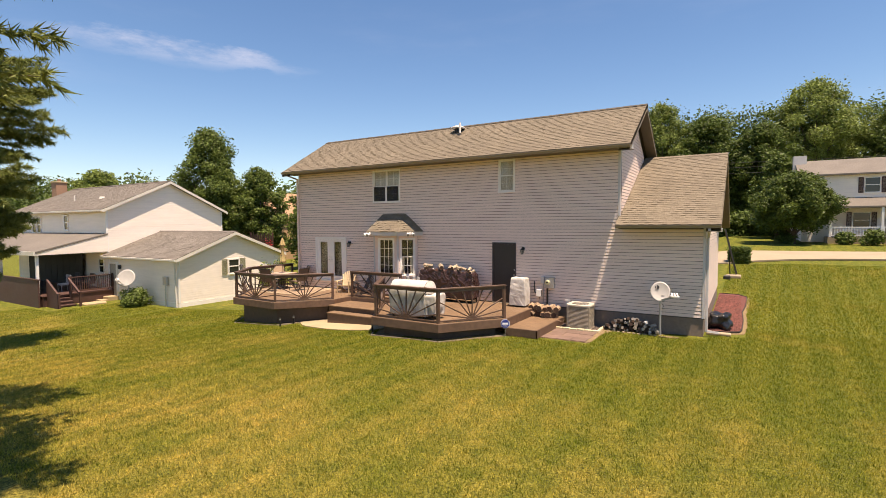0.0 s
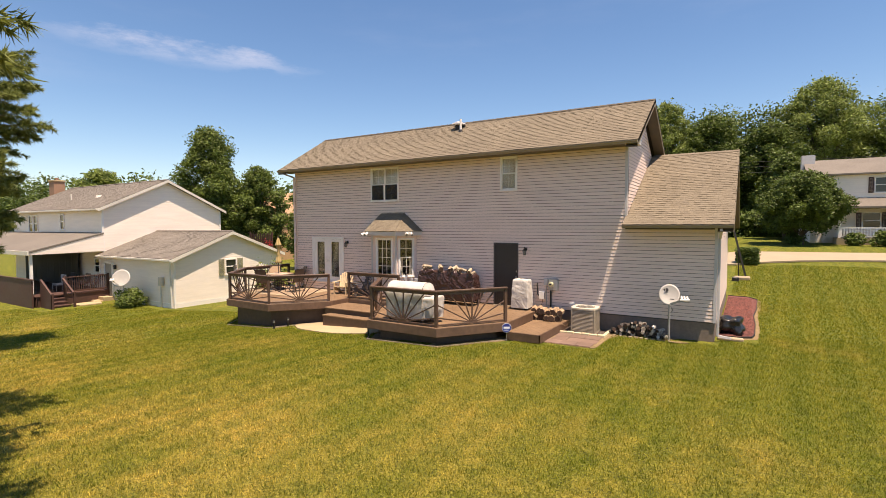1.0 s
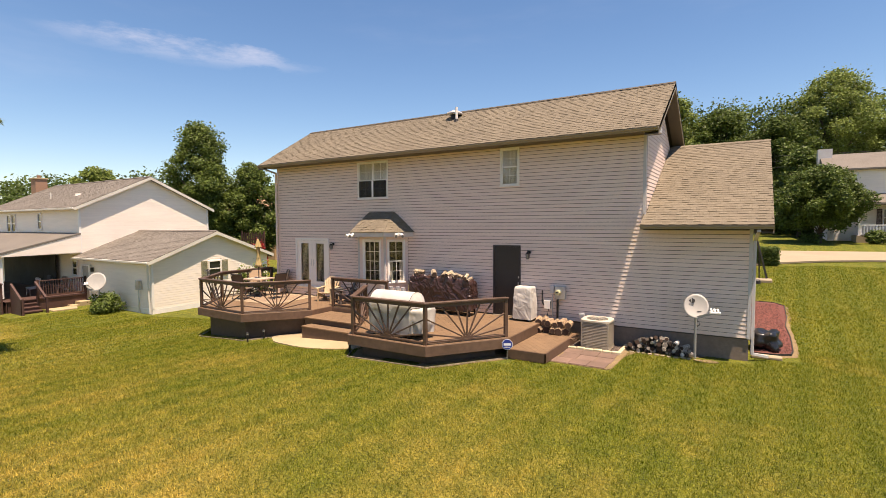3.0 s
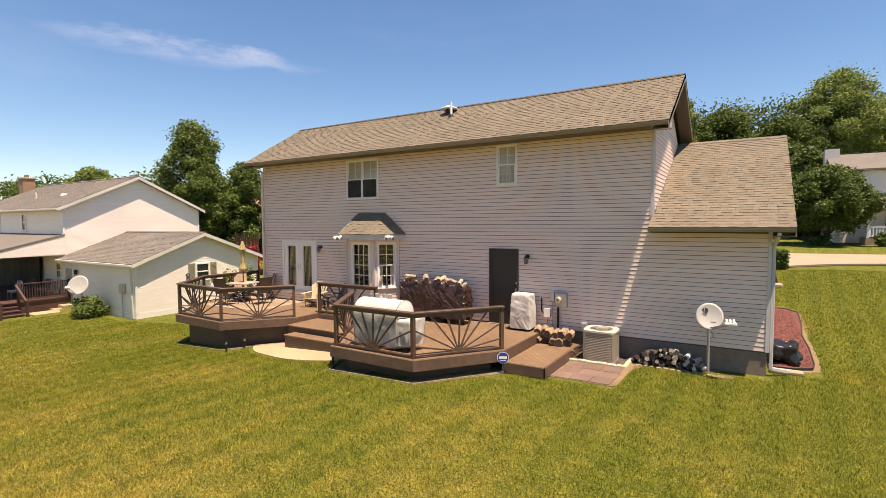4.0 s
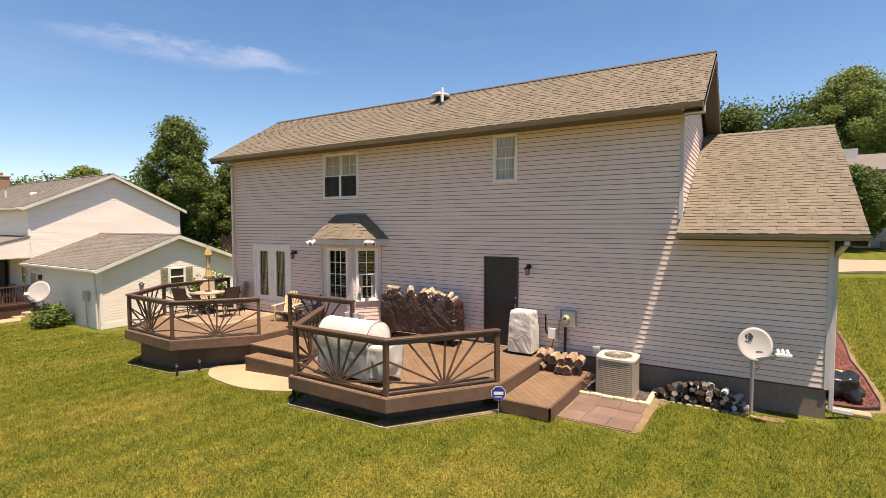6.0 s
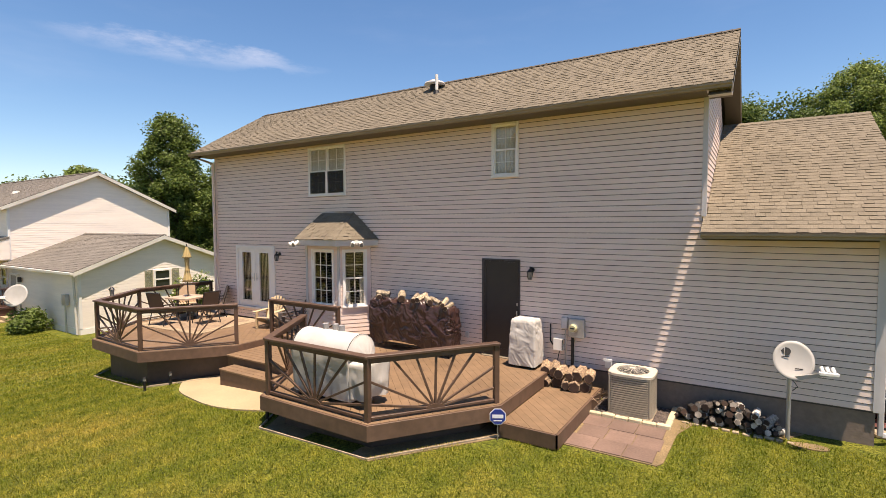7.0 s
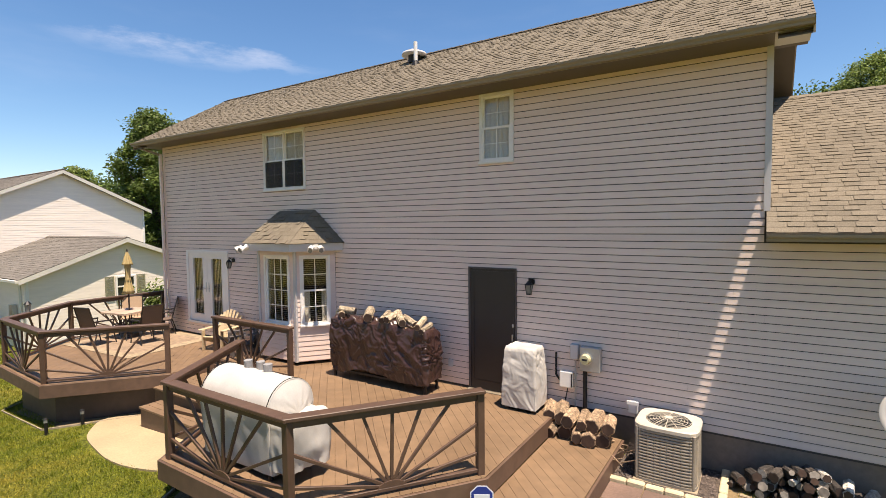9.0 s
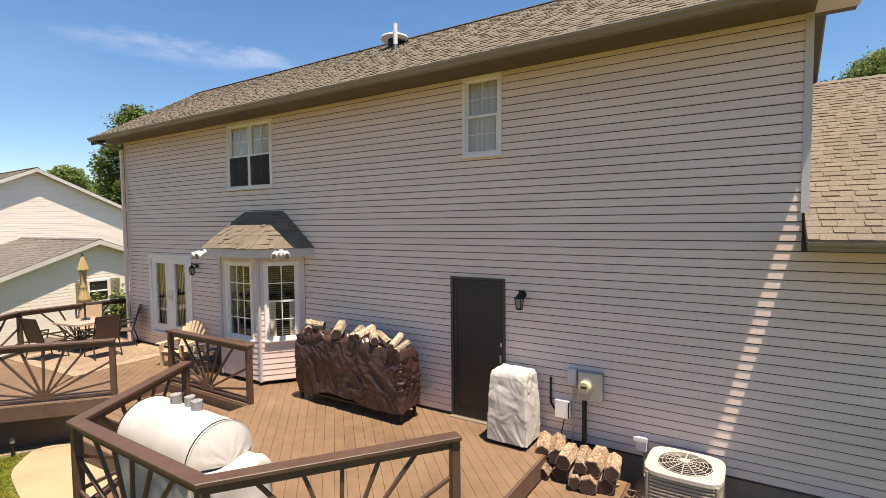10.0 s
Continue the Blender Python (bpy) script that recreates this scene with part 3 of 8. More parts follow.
# ridge caps
for x0, x1, y, z, par in ((RL_X, RR_X, RIDGE_Y, RIDGE_Z, roof_main), (XM + 0.02, WRX, WR_Y, WR_Z, roof_wing)):
    verts, faces, x = [], [], x0
    while x < x1 - 0.05:
        b = min(x + 0.24, x1)
        k = len(verts)
        for xx, lift in ((x, 0.02), (b, 0.032)):
            verts += [(xx, y - 0.14, z - 0.075 + lift), (xx, y, z + lift), (xx, y + 0.14, z - 0.075 + lift), (xx, y, z - 0.09)]
        faces += [(k, k + 1, k + 5, k + 4), (k + 1, k + 2, k + 6, k + 5), (k, k + 3, k + 2, k + 1), (k + 4, k + 5, k + 6, k + 7), (k + 3, k, k + 4, k + 7), (k + 2, k + 3, k + 7, k + 6)]
        x += 0.20
    me = bpy.data.meshes.new("ridge_cap")
    me.from_pydata(verts, [], faces)
    me.materials.append(RIDGEVENT if par == roof_main else SHINGLES)
    ob = new("ridge_cap", me)
    ob.parent = par
    ob["kind"] = "stuff"

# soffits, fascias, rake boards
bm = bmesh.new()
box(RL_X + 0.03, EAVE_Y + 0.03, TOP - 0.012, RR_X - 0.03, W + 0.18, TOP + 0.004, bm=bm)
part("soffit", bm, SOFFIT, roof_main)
bm = box(RL_X, EAVE_Y + 0.005, TOP - 0.015, RR_X, EAVE_Y + 0.03, EAVE_Z - 0.07)
part("fascia", bm, TAUPE, roof_main)
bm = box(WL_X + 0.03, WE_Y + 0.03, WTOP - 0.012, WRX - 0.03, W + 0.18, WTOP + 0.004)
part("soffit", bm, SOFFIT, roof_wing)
bm = box(WL_X, WE_Y + 0.005, WTOP - 0.015, WRX, WE_Y + 0.03, WE_Z - 0.06)
part("fascia", bm, TAUPE, roof_wing)


def rake(x, ya, za, yb, zb, parent, side, over):
    """A rake board with the soffit strip behind it, on one slope."""
    bm = bmesh.new()
    t = 0.022 * side
    for (p, h) in (((x, x - t), 0.2),):
        vs = []
        for xx in p:
            vs += [bm.verts.new((xx, ya, za - h)), bm.verts.new((xx, ya, za - 0.012)), bm.verts.new((xx, yb, zb - 0.012)), bm.verts.new((xx, yb, zb - h))]
        for f in ((0, 1, 2, 3), (7, 6, 5, 4), (0, 4, 5, 1), (1, 5, 6, 2), (2, 6, 7, 3), (3, 7, 4, 0)):
            bm.faces.new([vs[i] for i in f])
    part("rake_board", bm, TAUPE, parent)
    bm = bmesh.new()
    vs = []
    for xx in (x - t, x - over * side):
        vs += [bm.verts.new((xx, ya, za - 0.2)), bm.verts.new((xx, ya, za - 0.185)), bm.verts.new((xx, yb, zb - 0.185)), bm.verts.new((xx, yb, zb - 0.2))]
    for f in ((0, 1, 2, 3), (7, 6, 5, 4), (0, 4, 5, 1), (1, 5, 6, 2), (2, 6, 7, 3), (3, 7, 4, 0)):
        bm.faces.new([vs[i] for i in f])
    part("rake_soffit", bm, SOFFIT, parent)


for y in (EAVE_Y + 0.0, BEAVE_Y):
    rake(RR_X, y, EAVE_Z, RIDGE_Y, RIDGE_Z, roof_main, 1, 0.36)
    rake(RL_X, y, EAVE_Z, RIDGE_Y, RIDGE_Z, roof_main, -1, 0.50)
for y in (WE_Y, BW_Y):
    rake(WRX, y, WE_Z, WR_Y, WR_Z, roof_wing, 1, 0.40)
# boxed eave returns under the rakes
for x0, x1, ey, ez, top, par in ((XM + 0.012, RR_X - 0.02, EAVE_Y + 0.03, EAVE_Z, TOP, roof_main), (XW + 0.012, WRX - 0.02, WE_Y + 0.03, WE_Z, WTOP, roof_wing)):
    part("eave_return", extrude([(ey, top - 0.014), (W + 0.05, top - 0.014), (W + 0.05, ez + (W + 0.05 - ey) * 0.5 - 0.1), (ey, ez - 0.1)], "x", x0, x1), PALE, par)


def gutter(x0, x1, y, z, parent, label):
    """A K-style gutter along x whose back lies at y and whose rim is at z."""
    g = thing("gutter", label, "gutter")
    prof = [(y, z), (y, z - 0.085), (y - 0.060, z - 0.085), (y - 0.066, z - 0.055), (y - 0.092, z - 0.030), (y - 0.095, z), (y - 0.086, z), (y - 0.084, z - 0.027), (y - 0.058, z - 0.050),
            (y - 0.052, z - 0.077), (y - 0.01, z - 0.077), (y - 0.01, z)]
    part("trough", extrude(prof, "x", x0, x1), TAUPE, g)
    for x in (x0, x1):
        part("end_cap", extrude(prof[:6], "x", x - 0.004, x + 0.004), TAUPE, g)
    return g


g_main = gutter(RL_X + 0.01, RR_X - 0.01, EAVE_Y + 0.002, EAVE_Z - 0.020, house, "taupe metal gutter along the upper eave")
g_wing = gutter(WL_X + 0.01, WRX - 0.01, WE_Y + 0.002, WE_Z - 0.018, house, "taupe metal gutter along the garage eave")


# ---- windows and doors of the house ----
def sash(bm_frame, u0, u1, z0, z1, y, cols, rows, bar=0.05, mun=0.018, depth=0.035):
    """A sash frame with its glazing bars, facing -y."""
    box(u0, y, z0, u0 + bar, y + depth, z1, bm=bm_frame)
    box(u1 - bar, y, z0, u1, y + depth, z1, bm=bm_frame)
    box(u0 + bar, y, z0, u1 - bar, y + depth, z0 + bar, bm=bm_frame)
    box(u0 + bar, y, z1 - bar, u1 - bar, y + depth, z1, bm=bm_frame)
    for i in range(1, cols):
        x = u0 + bar + (u1 - u0 - 2 * bar) * i / cols
        box(x - mun / 2, y + 0.012, z0 + bar, x + mun / 2, y + depth - 0.008, z1 - bar, bm=bm_frame)
    for j in range(1, rows):
        z = z0 + bar + (z1 - z0 - 2 * bar) * j / rows
        box(u0 + bar, y + 0.014, z - mun / 2, u1 - bar, y + depth - 0.010, z + mun / 2, bm=bm_frame)
    return bm_frame


def double_hung(name, width, height, units, cols, rows, label, curtain="upper", blinds=False, casing=0.05, casement=False, bars=0.018, screens=False):
    """A double-hung window of one or more units in its own frame; local x across, z up, facing -y, wall face at y = 0."""
    w = thing(name, label, "window", kind="structure")
    bm = bmesh.new()
    box(0, -0.03, 0, casing, 0.09, height, bm=bm)
    box(width - casing, -0.03, 0, width, 0.09, height, bm=bm)
    box(casing, -0.03, height - casing, width - casing, 0.09, height, bm=bm)
    box(casing, -0.03, 0, width - casing, 0.09, casing * 0.8, bm=bm)
    part("window_frame", bm, WHITE, w)
    part("window_sill", box(-0.01, -0.05, -0.02, width + 0.01, 0.0, 0.018, 0.004), WHITE, w)
    uw = (width - 2 * casing) / units
    for i in range(units):
        u0 = casing + uw * i + (0.012 if i else 0)
        u1 = casing + uw * (i + 1) - (0.012 if i < units - 1 else 0)
        if i < units - 1:
            part("mullion", box(u1, -0.02, casing * 0.8, u1 + 0.024, 0.08, height - casing), WHITE, w)
        mid = height * 0.5
        if casement:
            part("sash", sash(bmesh.new(), u0, u1, casing * 0.8, height - casing, 0.0, cols, rows, 0.038, bars), WHITE, w)
            p = part("pane", box(u0 + 0.03, 0.018, casing, u1 - 0.03, 0.022, height - casing), GLASS, w)
            p.visible_shadow = False
        else:
          part("upper_sash", sash(bmesh.new(), u0, u1, mid - 0.02, height - casing, 0.02, cols, rows, 0.032, bars), WHITE, w)
          part("lower_sash", sash(bmesh.new(), u0, u1, casing * 0.8, mid + 0.02, -0.012, cols, rows, 0.036, bars), WHITE, w)
          for z0, z1, y in ((mid, height - casing - 0.03, 0.037), (casing, mid - 0.01, 0.006)):
            p = part("pane", box(u0 + 0.03, y, z0, u1 - 0.03, y + 0.004, z1), GLASS, w)
            p.visible_shadow = False
          if screens:
            part("insect_screen", box(u0 + 0.034, -0.019, casing * 0.8 + 0.034, u1 - 0.034, -0.016, mid - 0.016), SCREEN_AND_SHADE, w, "dark insect screen over the lower sash")
        if blinds:
            bm = bmesh.new()
            z = casing
            while z < height - casing:
                beam((u0 + 0.02, 0.14, z), (u1 - 0.02, 0.14, z), 0.032, 0.003, bm)
                z += 0.042
            part("blind", bm, BLIND, w)
        if curtain:
            bm = bmesh.new()
            zb = {"upper": mid - 0.05, "full": casing, "lower": casing}[curtain]
            zt = height - casing if curtain != "lower" else mid
            k = 24
            pts = [(u0 + (u1 - u0) * j / k, 0.075 + 0.012 * math.sin(j * 1.9) + 0.008 * math.sin(j * 4.3)) for j in range(k + 1)]
            for (xa, ya), (xb, yb) in zip(pts, pts[1:]):
                if curtain == "lower" and abs((xa - u0) / (u1 - u0) - 0.5) < 0.22:
                    continue
                q = [bm.verts.new(v) for v in ((xa, ya, zb), (xb, yb, zb), (xb, yb, zt), (xa, ya, zt))]
                bm.faces.new(q)
            part("curtain", bm, CURTAIN, w, smooth=True)
            if curtain == "upper":
                bm = bmesh.new()
                for (xa, ya), (xb, yb) in zip(pts, pts[1:]):
                    bm.faces.new([bm.verts.new(v) for v in ((xa, ya + 0.05, casing), (xb, yb + 0.05, casing), (xb, yb + 0.05, zb + 0.02), (xa, ya + 0.05, zb + 0.02))])
                part("sheer_curtain", bm, SHEER, w, "grey sheer curtain behind the lower sash", smooth=True)
    # dark backing panel in place of the room's shade
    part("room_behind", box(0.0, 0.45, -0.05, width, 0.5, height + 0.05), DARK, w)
    return w


BLIND = material("wooden_blind", (0.30, 0.27, 0.23), 0.6)
o = OPENINGS["window_upper"]
win1 = double_hung("window_1", o[1] - o[0], 1.37, 2, 2, 2, "white twin double-hung window with drawn pale blinds above", bars=0.010, screens=True, casing=0.038)
win1.matrix_basis = pose(o[0], W, o[2])
o = OPENINGS["window_small"]
win2 = double_hung("window_2", o[1] - o[0], 1.19, 1, 2, 2, "white double-hung window with pale curtain behind glass", "full", bars=0.009)
win2.matrix_basis = pose(o[0], W, o[2])

# the dark door
o = OPENINGS["door_dark"]
door = thing("door_1", "charcoal storm door in a slim pale frame", "door", kind="structure")
bm = bmesh.new()
box(o[0], W - 0.02, o[2], o[0] + 0.045, W + 0.1, o[3], bm=bm)
box(o[1] - 0.03, W - 0.02, o[2], o[1], W + 0.1, o[3], bm=bm)
box(o[0] + 0.045, W - 0.02, o[3] - 0.03, o[1] - 0.03, W + 0.1, o[3], bm=bm)
part("door_frame", bm, material("charcoal_door_frame", (0.065, 0.055, 0.057), 0.5, grain=5, amount=0.08, bump=0.03), door)
part("threshold", box(o[0], W - 0.10, o[2], o[1], W + 0.1, o[2] + 0.05, 0.006), TAUPE, door)
bm = box(o[0] + 0.05, W + 0.0, o[2] + 0.055, o[1] - 0.035, W + 0.045, o[3] - 0.035, 0.004)
part("door_leaf", bm, DOORDARK, door)
bm = bmesh.new()
for a, b, c, d in ((0.05, 0.11, 0.055, 2.2), (0.85, 0.905, 0.055, 2.2)):
    box(o[0] + a, W - 0.008, o[2] + c, o[0] + b, W + 0.004, o[2] + d, bm=bm)
box(o[0] + 0.11, W - 0.008, o[3] - 0.12, o[0] + 0.85, W + 0.004, o[3] - 0.07, bm=bm)
box(o[0] + 0.11, W - 0.008, o[2] + 0.055, o[0] + 0.85, W + 0.004, o[2] + 0.22, bm=bm)
part("door_rails", bm, DOORDARK, door)
METAL = material("brushed_metal", (0.55, 0.55, 0.55), 0.35, 0.9, amount=0.05)
bm = box(o[1] - 0.085, W - 0.035, 1.50, o[1] - 0.06, W - 0.008, 1.62, 0.004)
part("door_handle", bm, METAL, door)
part("lock_plate", box(o[1] - 0.085, W - 0.014, 1.74, o[1] - 0.055, W - 0.007, 1.80, 0.003), METAL, door)
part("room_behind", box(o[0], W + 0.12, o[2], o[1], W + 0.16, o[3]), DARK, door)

# French doors
o = OPENINGS["french"]
fd = thing("door_2", "white French doors with vertical blinds behind glass", "door", kind="structure")
bm = bmesh.new()
box(o[0], W - 0.03, o[2], o[0] + 0.09, W + 0.1, o[3], bm=bm)
box(o[1] - 0.09, W - 0.03, o[2], o[1], W + 0.1, o[3], bm=bm)
box(o[0] + 0.09, W - 0.03, o[3] - 0.09, o[1] - 0.09, W + 0.1, o[3], bm=bm)
part("door_frame", bm, WHITE, fd)
part("threshold", box(o[0], W - 0.06, o[2] - 0.03, o[1], W + 0.1, o[2] + 0.03, 0.006), PALE, fd)
mid = (o[0] + o[1]) / 2
for a, b in ((o[0] + 0.095, mid - 0.003), (mid + 0.003, o[1] - 0.095)):
    bm = bmesh.new()
    z0, z1 = o[2] + 0.035, o[3] - 0.095
    box(a, W, z0, a + 0.2, W + 0.045, z1, bm=bm)
    box(b - 0.2, W, z0, b, W + 0.045, z1, bm=bm)
    box(a + 0.2, W, z0, b - 0.2, W + 0.045, z0 + 0.2, bm=bm)
    box(a + 0.2, W, z1 - 0.12, b - 0.2, W + 0.045, z1, bm=bm)
    leaf = part("door_leaf", bm, WHITE, fd)
    bm = bmesh.new()
    for q in (a + 0.185, b - 0.2):
        box(q, W - 0.012, z0 + 0.18, q + 0.015, W + 0.004, z1 - 0.1, bm=bm)
    box(a + 0.2, W - 0.012, z0 + 0.185, b - 0.2, W + 0.004, z0 + 0.2, bm=bm)
    box(a + 0.2, W - 0.012, z1 - 0.12, b - 0.2, W + 0.004, z1 - 0.105, bm=bm)
    part("glazing_bead", bm, WHITE, leaf)
    p = part("pane", box(a + 0.19, W + 0.02, z0 + 0.19, b - 0.19, W + 0.025, z1 - 0.11), GLASS, leaf)
    p.visible_shadow = False
    bm = bmesh.new()
    x = a + 0.2
    i = 0
    while x < b - 0.21:
        box(x, W + 0.10, z0 + 0.2, x + 0.02, W + 0.104, z1 - 0.1, bm=bm)
        x += 0.068
    part("blind", bm, CURTAIN, leaf)
for x in (mid - 0.06, mid + 0.06):
    bm = box(x - 0.018, W - 0.01, o[2] + 0.86, x + 0.018, W, o[2] + 1.12, 0.003)
    rod((x, W - 0.045, o[2] + 0.96), (x + (0.09 if x > mid else -0.09), W - 0.045, o[2] + 0.96), 0.009, bm=bm)
    rod((x, W - 0.05, o[2] + 0.96), (x, W, o[2] + 0.96), 0.009, bm=bm)
    part("door_handle", bm, METAL, fd)
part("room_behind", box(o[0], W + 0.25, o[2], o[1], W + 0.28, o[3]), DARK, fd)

# ---- the bay window ----
BX0, BX1, BY = -12.05, -10.87, 14.97           # its front face
BL, BR = -12.60, -10.34                         # where its flanks meet the wall
BZ0, BZ1 = 0.60, 3.02
bay = thing("bay_window", "angled bay with white windows, grey siding and a small hipped shingle roof", "bay window", kind="structure")


def face_frame(p, q):
    p, q = Vector((*p, 0)), Vector((*q, 0))
    d = (q - p)
    length = d.length
    d.normalize()
    n = Vector((d.y, -d.x, 0))
    return length, (lambda u, o, z: tuple(p + d * u + n * (o - 0.016) + Vector((0, 0, z)))), math.degrees(math.atan2(d.y, d.x)), p, d


bay_faces = {"left": ((BL, W), (BX0, BY)), "front": ((BX0, BY), (BX1, BY)), "right": ((BX1, BY), (BR, W))}
bay_windows = {"left": (0.10, 0.78, 1.40, 2.88), "front": (0.20, 1.02, 1.38, 2.90), "right": (0.10, 0.74, 1.38, 2.90)}
for key, (p, q) in bay_faces.items():
    length, at, ang, pv, dv = face_frame(p, q)
    u0, u1, z0, z1 = bay_windows[key]
    bm = bmesh.new()
    for a, b, c, d in ((0, u0, BZ0, BZ1), (u1, length, BZ0, BZ1), (u0, u1, BZ0, z0), (u0, u1, z1, BZ1)):
        vs = [bm.verts.new(at(u, oo, z)) for u in (a, b) for oo in (-0.1, 0.0) for z in (c, d)]
        for f in ((0, 1, 3, 2), (4, 6, 7, 5), (0, 2, 6, 4), (1, 5, 7, 3), (2, 3, 7, 6), (0, 4, 5, 1)):
            bm.faces.new([vs[i] for i in f])
    part("bay_core", bm, SIDING, bay)
    zc = BZ0
    while zc < BZ1 - 0.03:
        spans = [(0.035, length - 0.035)]
        if z0 < zc + 0.06 and z1 > zc + 0.04:
            spans = [(0.035, u0), (u1, length - 0.035)]
        for a, b in spans:
            if b - a > 0.03:
                lap(a, b, zc, at, bay)
        zc += COURSE
    w = double_hung("window_3", u1 - u0, z1 - z0, 1, 3 if key == "front" else 2, 4 if key == "front" else 2, "white bay window with glazing bars, dark blinds and curtains", "lower" if key == "right" else "", True, casement=key == "front")
    w.matrix_basis = Matrix.Translation(Vector(at(u0, 0.016, z0))) @ pose(0, 0, 0, 0, 0, ang)
for x, y in ((BX0, BY), (BX1, BY)):
    part("corner_trim", box(x - 0.035, y - 0.02, BZ0, x + 0.035, y + 0.03, BZ1, 0.004), PALE, bay)
# its roof
OV = [(-12.95, W), (-12.20, 14.66), (-10.66, 14.66), (-10.05, W)]
TOPP = [(-12.10, W), (-10.93, W)]
RZ0, RZ1 = 3.16, 3.88
bm = bmesh.new()
lo = [bm.verts.new((x, y, RZ0)) for x, y in OV]
hi = [bm.verts.new((TOPP[0][0], W, RZ1)), bm.verts.new((TOPP[1][0], W, RZ1))]
bm.faces.new((lo[0], lo[1], hi[0]))
bm.faces.new((lo[1], lo[2], hi[1], hi[0]))
bm.faces.new((lo[2], lo[3], hi[1]))
bm.faces.new((lo[0], hi[0], hi[1], lo[3]))
bm.faces.new(lo[::-1])
part("bay_roof_deck", bm, GAPSHADE, bay)


def plane_shingles(quad, rows, tabs, parent, mat):
    """Tabs on a slope given by its low edge (a, b) and high edge (d, c)."""
    a, b, c, d = [Vector(v) for v in quad]
    n = (b - a).cross(d - a).normalized()
    rng = random.Random(len(tabs) if isinstance(tabs, list) else tabs)
    for r in range(rows):
        v0, v1 = r / rows, min(1, (r + 1.18) / rows)
        k = max(1, round(tabs * ((1 - v0) + v0 * (c - d).length / max(0.01, (b - a).length))))
        cuts = [0] + sorted((i + rng.uniform(-0.3, 0.3)) / k for i in range(1, k)) + [1]
        for s, e in zip(cuts, cuts[1:]):
            def at(u, v, h):
                return tuple(a.lerp(b, u).lerp(d.lerp(c, u), v) + n * h)
            lift = rng.choice((0.010, 0.012, 0.026))
            me = bpy.data.meshes.new("shingle")
            me.from_pydata([at(s, v0, 0.002), at(e - 0.004, v0, 0.002), at(e - 0.004, v1, 0.003), at(s, v1, 0.003),
                            at(s, v0, lift), at(e - 0.004, v0, lift), at(e - 0.004, v1, 0.008), at(s, v1, 0.008)], [], BOXF)
            me.materials.append(mat)
            ob = new("shingle", me)
            ob.parent = parent


P3 = lambda p, z: (p[0], p[1], z)
plane_shingles((P3(OV[1], RZ0), P3(OV[2], RZ0), P3(TOPP[1], RZ1), P3(TOPP[0], RZ1)), 9, 11, bay, SHINGLE)
plane_shingles((P3(OV[2], RZ0), P3(OV[3], RZ0), P3(TOPP[1], RZ1 + 0.001), P3(TOPP[1], RZ1)), 9, 8, bay, SHINGLE)
plane_shingles((P3(OV[0], RZ0), P3(OV[1], RZ0), P3(TOPP[0], RZ1), P3(TOPP[0], RZ1 + 0.001)), 9, 8, bay, SHINGLE)
bm = prism([(OV[0][0] + 0.05, W), (OV[1][0] + 0.03, OV[1][1] + 0.03), (OV[2][0] - 0.03, OV[2][1] + 0.03), (OV[3][0] - 0.05, W)], 3.0, RZ0 - 0.003)
part("bay_fascia", bm, PALE, bay)


# ---- the deck ----
DZ = 0.53
deck = thing("deck", "brown stained two-lobed wooden deck with diagonal boards behind the house", "deck")
RIGHT_POLY = [(-9.05, 11.13), (-6.58, 11.11), (-5.24, 12.93), (-5.24, W - 0.01), (-10.2, W - 0.01), (-10.2, 13.05)]
MID_POLY = [(-12.70, 14.20), (-10.2, 14.20), (-10.2, W - 0.01), (-12.70, W - 0.01)]
LEFT_POLY = [(-12.70, 13.22), (-14.12, 11.52), (-16.62, 11.62), (-18.15, 13.5), (-18.15, 16.2), (-17.2, 16.2), (-17.2, W - 0.01), (-12.70, W - 0.01)]


def boards(polys, angle, width, z, parent, thick=0.036, gap=0.004):
    c, s = math.cos(radians(angle)), math.sin(radians(angle))
    for poly in polys:
        ds = [-s * x + c * y for x, y in poly]
        k = math.floor(min(ds) / width)
        while k * width < max(ds):
            a, b = k * width + gap / 2, (k + 1) * width - gap / 2
            strip = clip(clip(poly, -s, c, b), s, -c, -a)
            k += 1
            if len(strip) < 3:
                continue
            area = abs(sum(p[0] * q[1] - q[0] * p[1] for p, q in zip(strip, strip[1:] + strip[:1]))) / 2
            if area < 0.01:
                continue
            part("deck_board", prism(strip, z - thick, z), DECK, parent)


boards([RIGHT_POLY], 135, 0.142, DZ, deck)
boards([LEFT_POLY[:5] + [(-17.2, 16.2), (-17.2, W - 0.01), (-12.70, W - 0.01)], MID_POLY], 135, 0.142, DZ, deck)


def edge_run(points, z0, z1, thick, name, mat, parent, inset=0.0):
    """Boards along the edges of an open line of points, their outer faces on the line."""
    cx, cy = sum(p[0] for p in points) / len(points), sum(p[1] for p in points) / len(points)
    for p, q in zip(points, points[1:]):
        d = Vector((q[0] - p[0], q[1] - p[1], 0)).normalized()
        n = Vector((d.y, -d.x, 0))
        if n.dot(Vector((p[0] - cx, p[1] - cy, 0))) < 0:
            n = -n
        m = n * (inset + thick / 2)
        part(name, beam((p[0] - m.x, p[1] - m.y, (z0 + z1) / 2), (q[0] - m.x, q[1] - m.y, (z0 + z1) / 2), thick, z1 - z0, bevel=0.004), mat, parent)


